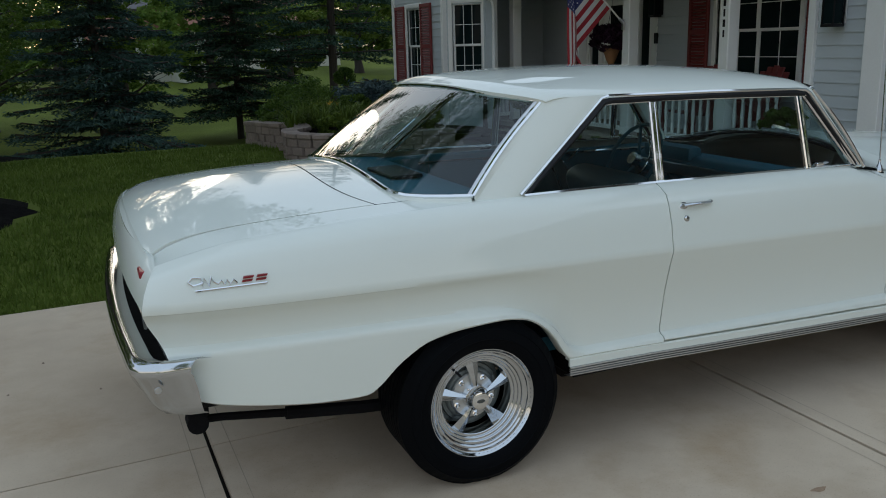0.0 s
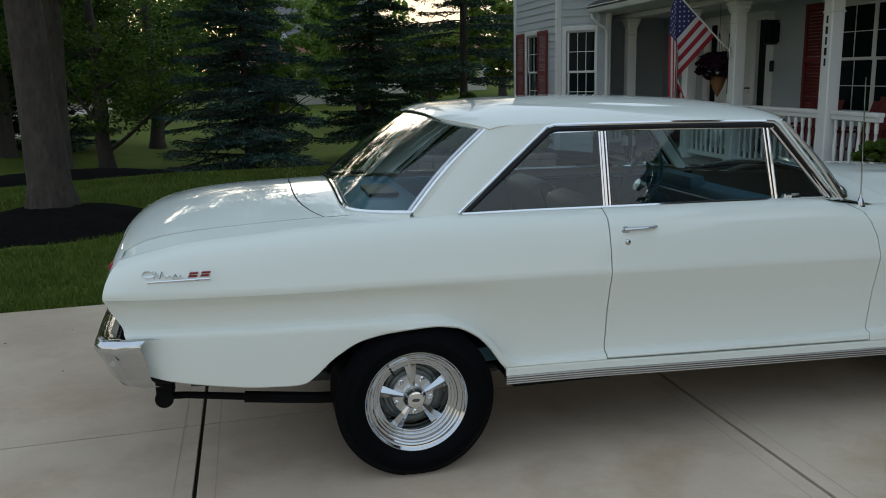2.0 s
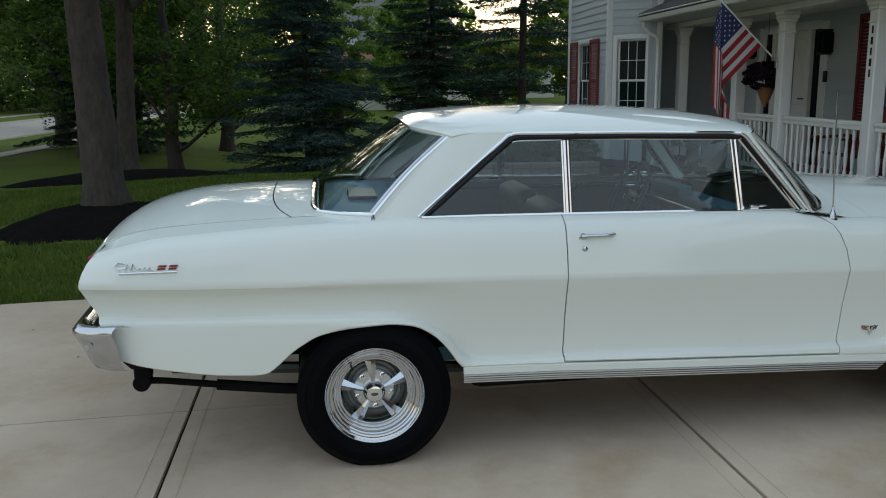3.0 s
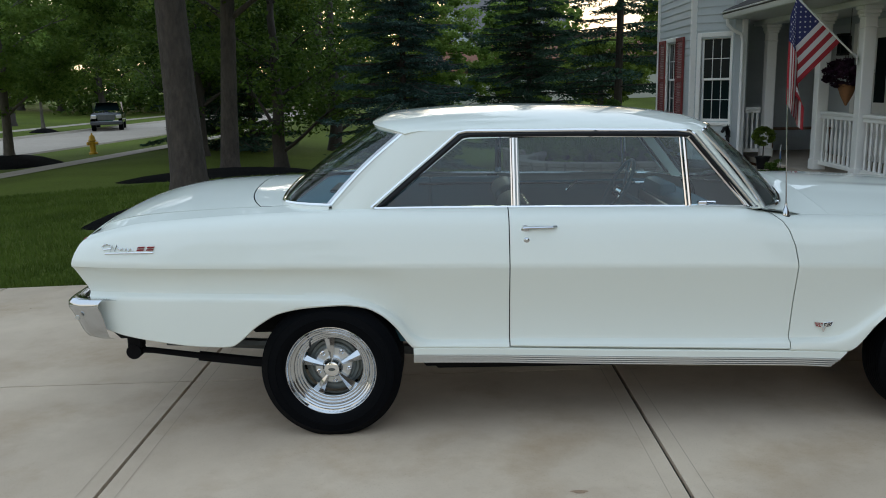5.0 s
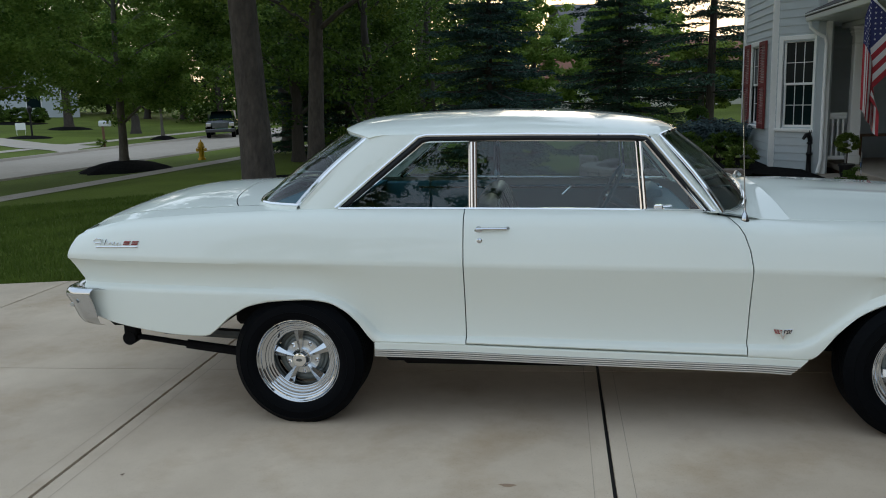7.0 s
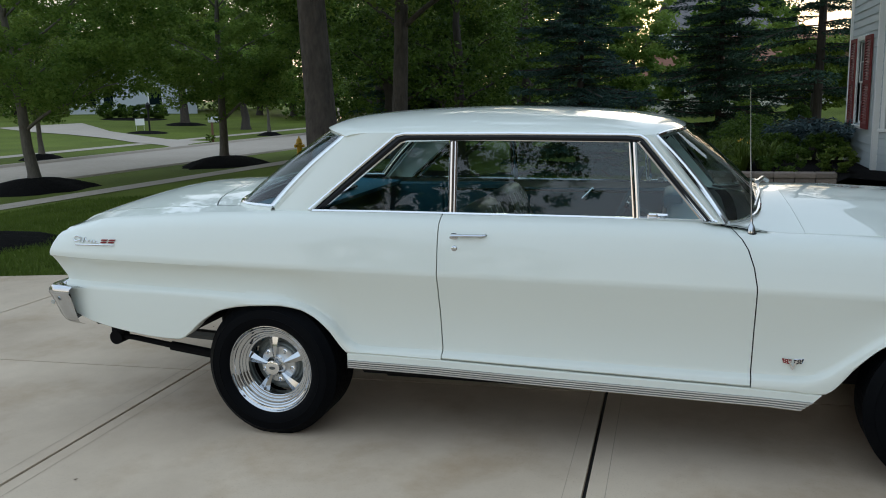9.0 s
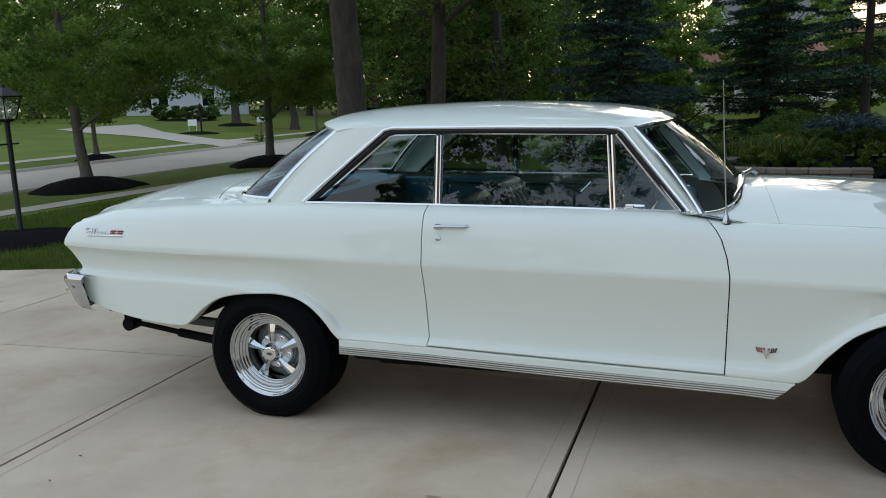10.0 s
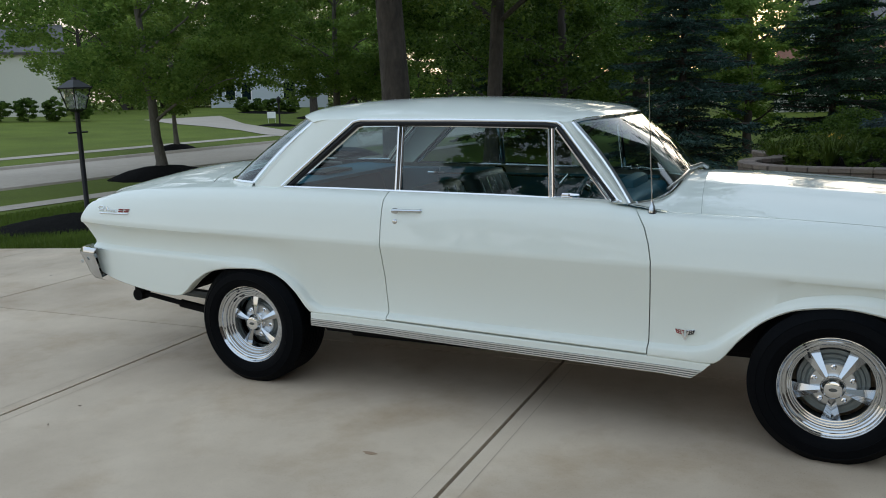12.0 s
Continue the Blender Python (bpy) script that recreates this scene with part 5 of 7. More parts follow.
# bay: long side towards the street, and a slanted side
A0, A1, B1 = (4.5, 13.65), (4.5, 11.12), (5.15, 10.48)
_, mA = clap_wall("wall", A0, A1, 0.05, 5.6, [(0.72, 1.42, 0.86, 2.25)])
sash_window(mA, 0.72, 1.42, 0.86, 2.25, 2)
shutter(mA, 0.13, 0.645, 0.80, 2.30)
shutter(mA, 1.50, 2.02, 0.80, 2.30)
_, mB = clap_wall("wall", A1, B1, 0.05, 5.6, [(0.16, 0.70, 0.86, 2.25)])
sash_window(mB, 0.16, 0.70, 0.86, 2.25, 3)
trim_post("corner_board", 4.49, 11.11, 0.09, 0.05, 5.6)
trim_post("corner_board", 5.15, 10.49, 0.09, 0.05, 5.6)
trim_post("corner_board", 4.49, 13.65, 0.09, 0.05, 5.6)
clap_wall("wall", (9.5, 13.65), A0, 0.05, 5.6)
clap_wall("wall", B1, (5.15, 11.95), 0.05, 5.6)
# porch: side wall, front wall with entry and window, and the projecting wing beside it
clap_wall("wall", (5.15, 11.95), (6.9, 11.95), 0.22, 5.6)
_, mP = clap_wall("wall", (6.9, 11.95), (6.9, 4.40), 0.22, 5.6, [(1.65, 3.50, 0.25, 2.30), (4.95, 6.45, 0.95, 2.35)])
sash_window(mP, 4.95, 6.45, 0.95, 2.35, 2, 2)
shutter(mP, 4.38, 4.80, 0.90, 2.40)
shutter(mP, 6.58, 7.00, 0.90, 2.40)
clap_wall("wall", (6.9, 4.40), (6.0, 4.40), 0.05, 5.6)
_, mG = clap_wall("wall", (6.0, 4.40), (6.0, -2.4), 0.05, 5.6, [(1.15, 6.1, 0.05, 2.35)])
GARAGE = surface("brown_garage_door", (0.10, 0.062, 0.04), 0.5, vary=0.15, fine=40, stretch=(1, 1, 8))
gdoor = part("garage_door", bmesh.new(), GARAGE, house, "brown sectional garage door")
gdoor.matrix_basis = mG
for k in range(16):
    bm = bmesh.new()
    box(bm, 1.16, 6.09, 0.04, 0.08, 0.06 + k * 0.143, 0.06 + k * 0.143 + 0.135, 0.008)
    part("panel", bm, GARAGE, gdoor)
for y in (4.40, 3.53):
    trim_post("corner_board", 5.99, y, 0.10 if y > 4 else 0.24, 0.05, 5.6)
# entry: panelled door between side lights
entry = part("entry_door", bmesh.new(), TRIM, house, "white entry door with narrow side lights")
entry.matrix_basis = mP
bm = bmesh.new()
for x0, x1 in ((1.55, 1.70), (1.98, 2.08), (3.05, 3.15), (3.42, 3.60)):
    box(bm, x0, x1, -0.03, 0.09, 0.25, 2.38, 0.006)
box(bm, 1.701, 3.419, -0.029, 0.09, 2.27, 2.40, 0.006)
part("door_frame", bm, TRIM, entry)
for x0, x1 in ((1.70, 1.98), (3.15, 3.42)):
    bm = bmesh.new()
    box(bm, x0, x1, 0.03, 0.05, 0.25, 2.27)
    part("side_light", bm, DARK_GLASS, entry, "narrow dark glass side light")
bm = bmesh.new()
box(bm, 2.08, 3.05, 0.02, 0.06, 0.25, 2.27, 0.004)
for x0, x1 in ((2.18, 2.50), (2.63, 2.95)):
    for lo, hi in ((0.40, 1.0), (1.15, 2.15)):
        box(bm, x0, x1, 0.008, 0.03, lo, hi, 0.010)
part("door_leaf", bm, TRIM, entry, "white panelled door")
bm = bmesh.new()
box(bm, 2.30, 2.62, 0.000, 0.012, 1.15, 2.12)
part("door_glass", bm, DARK_GLASS, entry)
bm = bmesh.new()
tube(bm, [(3.0, -0.01, 1.25), (3.0, -0.05, 1.25), (2.92, -0.05, 1.25)], 0.012, 6)
part("door_handle", bm, BLACK, entry)


def wall_lantern(m, z, s=1.0):
    o = thing("wall_lantern", "black boxy wall lantern on the siding", "lamp", m)
    bm = bmesh.new()
    box(bm, -0.06 * s, 0.06 * s, -0.03, -0.02, z - 0.14 * s, z + 0.14 * s, 0.004)
    part("back_plate", bm, TRIM if s > 1 else BLACK, o, "backing plate")
    bm = bmesh.new()
    box(bm, -0.085 * s, 0.085 * s, -0.21 * s, -0.05, z + 0.15 * s, z + 0.18 * s, 0.006)
    box(bm, -0.075 * s, 0.075 * s, -0.20 * s, -0.06, z - 0.17 * s, z - 0.14 * s, 0.006)
    for x in (-0.07, 0.06):
        for y in (-0.195, -0.07):
            box(bm, x * s, (x + 0.012) * s, y * s, (y + 0.012) * s, z - 0.141 * s, z + 0.151 * s)
    box(bm, -0.02, 0.02, -0.06, -0.028, z + 0.05, z + 0.09)
    part("cage", bm, BLACK, o)
    bm = bmesh.new()
    box(bm, -0.058 * s, 0.058 * s, -0.183 * s, -0.07 * s, z - 0.139 * s, z + 0.149 * s)
    part("lamp_glass", bm, DARK_GLASS, o, "dark unlit lantern glass")
    return o


wall_lantern(mP @ pose(3.68, 0, 0), 2.06)
wall_lantern(mP @ pose(1.40, 0, 0), 2.06)
wall_lantern(mG @ pose(0.36, 0, 0), 1.83, 1.1)
bm = bmesh.new()
box(bm, 3.56, 3.64, -0.05, -0.02, 1.50, 1.66, 0.006)
ob = solid("door_bell", bm, BLACK, "small black doorbell box beside the entry", "doorbell", mP)

# porch floor, brick foot, steps
porch = thing("porch", "raised porch with a concrete deck and brick foot", "porch")
bm = bmesh.new()
box(bm, 5.42, 6.9, 4.40, 11.95, 0.16, 0.25, 0.01)
part("porch_deck", bm, ROADMAT, porch, "grey concrete porch deck")
bm = bmesh.new()
box(bm, 5.50, 6.85, 4.42, 11.9, -0.1, 0.16)
foot = part("porch_foot", bm, JOINT, porch, "brick foot of the porch")
bm = bmesh.new()
box(bm, -0.1, 0.1, -0.012, 0.03, -0.03, 0.03, 0.003)
brick_mesh = finish(bm, BRICK)
for row in range(3):
    for k in range(34):
        y = 11.0 - k * 0.212 - 0.106 * (row % 2)
        piece("brick", brick_mesh, foot, pose(5.49, y, 0.125 - row * 0.07, 0, 0, -90))
for k, (x0, x1, z1) in enumerate(((5.08, 5.42, 0.125),)):
    bm = bmesh.new()
    box(bm, x0, x1, 8.75, 10.55, -0.05, z1, 0.012)
    part("porch_step", bm, ROADMAT, porch, "low concrete step")
bm = bmesh.new()
sheet(bm, [[(x, y, ground_z(x, y) + 0.004) for y in (8.9, 10.3)] for x in (2.9, 3.7, 4.4, 5.1)])
solid("front_walk", bm, ROADMAT, "pale concrete walk to the porch step", "path", kind="structure")

# posts
POSTS = [10.70, 8.58, 7.28, 5.33]


def porch_post(y):
    o = thing("porch_post", "square white porch post with moulded cap", "post", pose(5.66, y, 0), group="porch posts")
    bm = bmesh.new()
    w = 0.080
    box(bm, -w, w, -w, w, 0.25, 2.32, 0.012)
    part("post_shaft", bm, TRIM, o)
    bm = bmesh.new()
    for k, (e, lo, hi) in enumerate(((0.094, 2.28, 2.32), (0.107, 2.32, 2.37), (0.120, 2.37, 2.42))):
        box(bm, -e, e, -e, e, lo, hi, 0.008)
    part("post_cap", bm, TRIM, o)
    bm = bmesh.new()
    box(bm, -0.089, 0.089, -0.089, 0.089, 2.14, 2.165, 0.008)
    part("post_collar", bm, TRIM, o)
    bm = bmesh.new()
    box(bm, -0.093, 0.093, -0.093, 0.093, 0.25, 0.40, 0.010)
    part("post_base", bm, TRIM, o)
    return o


for y in POSTS:
    last = porch_post(y)
# the number on the post becomes plain dark bars
for k in range(5):
    bm = bmesh.new()
    box(bm, -0.085, -0.079, -0.014 - 0.006 * (k % 2), 0.014 + 0.005 * (k % 2), 2.03 - k * 0.115, 2.03 - k * 0.115 + 0.082, 0.002)
    part("number_bar", bm, BLACK, last, "dark plain bar on the post")


def railing(a, b, n):
    (ax, ay), (bx, by) = a, b
    length = math.hypot(bx - ax, by - ay)
    o = thing("porch_railing", "white porch railing with turned balusters", "railing", pose(ax, ay, 0, 0, 0, math.degrees(math.atan2(by - ay, bx - ax))), group="porch railings")
    bm = bmesh.new()
    box(bm, 0, length, -0.045, 0.045, 1.035, 1.085, 0.012, segments=2)
    box(bm, 0, length, -0.03, 0.03, 0.985, 1.036, 0.006)
    part("top_rail", bm, TRIM, o)
    bm = bmesh.new()
    box(bm, 0, length, -0.03, 0.03, 0.33, 0.39, 0.006)
    part("bottom_rail", bm, TRIM, o)
    bm = bmesh.new()
    prof = [(0.021, 0.39), (0.021, 0.50), (0.014, 0.52), (0.019, 0.56), (0.024, 0.66), (0.018, 0.78), (0.014, 0.86), (0.021, 0.875), (0.021, 0.985)]
    rings = [[bm.verts.new((r * math.cos(q), r * math.sin(q), z)) for q in (math.pi / 4 + math.pi / 3 * i for i in range(6))] for r, z in prof]
    for p, q in zip(rings, rings[1:]):
        for i in range(6):
            bm.faces.new((p[i], p[(i + 1) % 6], q[(i + 1) % 6], q[i]))
    mesh = finish(bm, TRIM, 50)
    for k in range(n):
        piece("baluster", mesh, o, pose(length * (k + 0.5) / n, 0, 0))


railing((5.66, 8.48), (5.66, 7.38), 8)
railing((5.66, 7.18), (5.66, 5.43), 13)
railing((5.66, 5.23), (5.66, 4.46), 6)
railing((5.22, 10.72), (5.54, 10.71), 4)
trim_post("half_post", 5.22, 10.72, 0.10, 0.25, 1.2)

# porch roof: ceiling, beam, gutter, shingles
bm = bmesh.new()
box(bm, 4.88, 6.95, 4.40, 10.46, 2.505, 2.535)
box(bm, 5.20, 6.95, 10.46, 11.95, 2.505, 2.535)
ob = solid("porch_ceiling", bm, TRIM, "white boarded porch ceiling", "ceiling", kind="structure")
bm = bmesh.new()
box(bm, 5.53, 5.79, 4.40, 11.2, 2.421, 2.50, 0.008)
part("porch_beam", bm, TRIM, house, "white porch beam over the posts")
bm = bmesh.new()
sheet(bm, [[(4.83 + dx, y, z) for dx, z in ((0.10, 2.51), (0.0, 2.51), (-0.02, 2.54), (-0.02, 2.60), (-0.05, 2.605), (-0.05, 2.62), (0.0, 2.62), (0.06, 2.59))] for y in (10.55, 8.0, 4.3)])
thicken(bm, 0.006)
part("gutter", bm, TRIM, house, "white gutter along the porch eave")
bm = bmesh.new()
tube(bm, [(4.86, 10.48, 2.53), (4.87, 10.47, 2.42), (4.96, 10.46, 2.33), (5.08, 10.42, 2.26), (5.10, 10.40, 2.16), (5.10, 10.40, 0.35), (5.04, 10.33, 0.15)], 0.029, 8)
part("downspout", bm, TRIM, house, "white downspout at the corner of the bay")
roof = part("porch_roof", bmesh.new(), ROOFMAT, house, "grey shingled porch roof")
bm = bmesh.new()
box(bm, 0, 0.20, -0.16, 0.16, 0, 0.012, 0.002)
tile_mesh = finish(bm, ROOFMAT)
random.seed(5)
for row in range(17):
    for k in range(19):
        x = 4.79 + row * 0.125
        y = 4.4 + k * 0.33 + 0.165 * (row % 2)
        if y < 10.5:
            piece("shingle", tile_mesh, roof, pose(x, y, 2.625 + 0.42 * (x - 4.79) + random.uniform(0, 0.004), 0, -24, 0))
bm = bmesh.new()
sheet(bm, [[(4.80, y, 2.60) for y in (4.3, 10.56)], [(6.95, y, 3.50) for y in (4.3, 10.56)]])
thicken(bm, 0.02)
part("roof_deck", bm, ROOFMAT, house)
bm = bmesh.new()
sheet(bm, [[(4.1, y, 5.55) for y in (-2.9, 14.1)], [(8.5, y, 8.3) for y in (-2.9, 14.1)], [(13, y, 5.55) for y in (-2.9, 14.1)]])
thicken(bm, 0.15)
part("main_roof", bm, ROOFMAT, house, "grey shingled main roof")
# back walls that close the house
bm = bmesh.new()
box(bm, 9.4, 9.5, -2.4, 13.6, 0.0, 5.55)
box(bm, 6.15, 9.4, -2.4, -2.3, 0.0, 5.55)
part("back_wall", bm, SIDING, house, "plain grey back wall")

# flag on a slanted pole
flag = thing("flag", "striped flag hanging from a slanted white pole", "flag")
BRK, TIP = Vector((5.545, 7.28, 1.78)), Vector((4.735, 7.28, 2.56))
bm = bmesh.new()
tube(bm, [BRK, TIP + (TIP - BRK).normalized() * 0.03], 0.012, 8)
part("flag_pole", bm, TRIM, flag, "white flag pole")
bm = bmesh.new()
tube(bm, [BRK - (TIP - BRK).normalized() * 0.01, BRK + (TIP - BRK).normalized() * 0.10], 0.02, 8)
box(bm, 5.53, 5.546, 7.25, 7.31, 1.70, 1.84, 0.004)
part("pole_bracket", bm, BRUSHED, flag, "metal pole bracket")
F_RED = surface("flag_red", (0.32, 0.02, 0.03), 0.8, vary=0.08, fine=200)
F_WHITE = surface("flag_white", (0.62, 0.60, 0.60), 0.8, vary=0.05, fine=200)
F_BLUE = surface("flag_blue", (0.025, 0.03, 0.12), 0.8, vary=0.08, fine=200)
POLE = (BRK - TIP).normalized()
HOIST, FLY = 0.80, 1.32
down = Vector((0, 0, -1))
perp = (down - POLE * down.dot(POLE)).normalized()


def cloth(u, v):
    """A point of the cloth: u down the hoist, v along the fly. It falls square to the pole, then hangs straight."""
    s, near = v * FLY, u * HOIST
    hoist = TIP + POLE * (0.02 + near)
    bend = min(s, near)
    p = hoist + perp * bend
    rest = s - bend
    hang = smooth(0.0, 0.25, rest)
    p = p + down * rest
    p.x += hang * (0.030 * math.sin(u * 11.0 + 1.0) - 0.06 + 0.20 * u)
    p.y += hang * 0.075 * math.cos(u * 9.5) + 0.025 * math.sin(6 * u + 4 * v) * v
    return p


bm = bmesh.new()
NV = 40
grid = [[bm.verts.new(cloth(i / 26, j / NV)) for j in range(NV + 1)] for i in range(27)]
for i in range(26):
    stripe = i // 2
    for j in range(NV):
        f = bm.faces.new((grid[i][j], grid[i][j + 1], grid[i + 1][j + 1], grid[i + 1][j]))
        f.material_index = 2 if stripe < 7 and j < NV * 0.4 else (0 if stripe % 2 == 0 else 1)
part("flag_cloth", bm, [F_RED, F_WHITE, F_BLUE], flag, "red and white striped cloth with a blue corner", angle=80)
bm = bmesh.new()
for r in range(9):
    for c in range(6 if r % 2 == 0 else 5):
        u, v = (r + 1) / 10 * 7 / 13, ((c + 0.5 + 0.5 * (r % 2)) / 6) * 0.4
        for s in (-1, 1):
            p = cloth(u, v)
            e1, e2 = (cloth(u + 0.01, v) - p).normalized(), (cloth(u, v + 0.01) - p).normalized()
            nrm = e1.cross(e2).normalized() * 0.002 * s
            ring = [p + nrm + (0.016 if k % 2 == 0 else 0.0065) * (math.cos(math.pi * k / 5) * e1 + math.sin(math.pi * k / 5) * e2) for k in range(10)]
            bm.faces.new([bm.verts.new(q) for q in ring])
tagged(part("flag_stars", bm, F_WHITE, flag, "white stars"), kind="stuff")

# ---- trees ----


def leaf_quads(rng, centres, spread, count, size, flat=0.6):
    """Leaves round each centre: small four-cornered blades, each turned its own way."""
    n = len(centres) * count
    c = np.repeat(np.asarray(centres), count, 0)
    sp = np.repeat(np.asarray(spread).reshape(len(centres), -1), count, 0)
    d = rng.normal(size=(n, 3))
    d /= np.linalg.norm(d, axis=1, keepdims=True)
    p = c + d * (rng.random((n, 1)) ** 0.45) * sp * np.array([1, 1, 0.5])
    a = rng.normal(size=(n, 3)) * [1, 1, flat]
    a /= np.linalg.norm(a, axis=1, keepdims=True)
    b = rng.normal(size=(n, 3)) * [1, 1, flat + 0.2]
    b -= a * (a * b).sum(1, keepdims=True)
    b /= np.linalg.norm(b, axis=1, keepdims=True)
    s = size * rng.uniform(0.6, 1.25, (n, 1))
    v = np.stack([p - a * s * 0.55, p + b * s * 0.32, p + a * s * 0.55, p - b * s * 0.32], 1).reshape(-1, 3)
    return v, np.arange(4 * n).reshape(-1, 4)


def limb_path(rng, a, d, length, n=6, droop=0.0, wander=0.12):
    pts, p, d = [Vector(a)], Vector(a), Vector(d).normalized()
    for k in range(n):
        d = (d + Vector(rng.normal(size=3)) * wander + Vector((0, 0, -droop))).normalized()
        p = p + d * (length / n)
        pts.append(p.copy())
    return pts


def broadleaf(name, label, at, height, crown, base, radius, leaf, bark, seed, clumps=150, count=120, size=0.11, lean=(0, 0), group="", squash=1.0, forks=(), gaps=-0.16):
    """A tree: tapered trunk with root flare, limbs, and a crown of leaf clumps with gaps."""
    rng = np.random.default_rng(seed)
    o = thing(name, label, "tree", pose(*at), group)
    bm = bmesh.new()
    top = height * 0.72
    pts = [Vector((0, 0, -0.25)), Vector((0, 0, 0.0)), Vector((lean[0] * 0.02, lean[1] * 0.02, 0.25))]
    radii = [radius * 1.5, radius * 1.35, radius * 1.08]
    for k in range(1, 8):
        z = top * k / 7
        pts.append(Vector((lean[0] * z / top + rng.normal() * radius * 0.25, lean[1] * z / top + rng.normal() * radius * 0.25, max(z, 0.4))))
        radii.append(radius * (1 - 0.75 * (k / 7) ** 1.2))
    tube(bm, pts, radii, 14)
    limbs = []
    for z, a, length, r0 in forks:
        start = Vector((lean[0] * z / top, lean[1] * z / top, z))
        path = limb_path(rng, start, (math.cos(radians(a)), math.sin(radians(a)), 0.55), length, 6, 0.0)
        tube(bm, path, [max(0.012, r0 * (1 - 0.8 * j / 6)) for j in range(7)], 8)
    for k in range(11):
        z = lerp(base, top, k / 10)
        i = min(6, int(7 * z / top)) + 2
        a = k * 2.4 + rng.normal() * 0.4
        length = crown * (1.0 - 0.45 * k / 10) * rng.uniform(0.75, 1.0)
        start = pts[i].lerp(pts[min(i + 1, len(pts) - 1)], 0.4)
        path = limb_path(rng, start, (math.cos(a), math.sin(a), 0.75), length, 6, 0.02)
        r0 = radius * 0.34 * (1 - 0.5 * k / 10)
        tube(bm, path, [max(0.012, r0 * (1 - 0.85 * j / 6)) for j in range(7)], 6)
        limbs.append(path)
        for q in range(2):
            a2 = a + rng.normal() * 0.9
            tube(bm, limb_path(rng, path[3], (math.cos(a2), math.sin(a2), 0.5), length * 0.5, 4), [r0 * 0.35, r0 * 0.25, r0 * 0.18, r0 * 0.1, 0.006], 5)
    part("trunk", bm, bark, o, "bark-covered trunk with limbs", angle=60)
    mid = Vector((lean[0] * 0.6, lean[1] * 0.6, lerp(base, height, 0.5)))
    centres, spread = [], []
    while len(centres) < clumps:
        d = rng.normal(size=3)
        d /= np.linalg.norm(d)
        r = rng.uniform(0.45, 1.0) ** 0.6
        p = np.array([d[0] * crown * r, d[1] * crown * r, d[2] * (height - base) * 0.5 * r * squash])
        if noise.noise(Vector(p) * 0.55 + Vector((seed, 0, 0))) < gaps:
            continue
        p[:2] *= 1.0 - 0.25 * max(0, p[2] / ((height - base) * 0.5))
        centres.append(p + np.array(mid))
        spread.append(crown * rng.uniform(0.13, 0.24) * (150 / max(150, clumps)) ** 0.4)
    v, f = leaf_quads(rng, centres, spread, count, size)
    ob = new("crown", quick_mesh(v, f, leaf))
    ob.parent = o
    tagged(ob, label="leafy green crown with gaps")
    return o


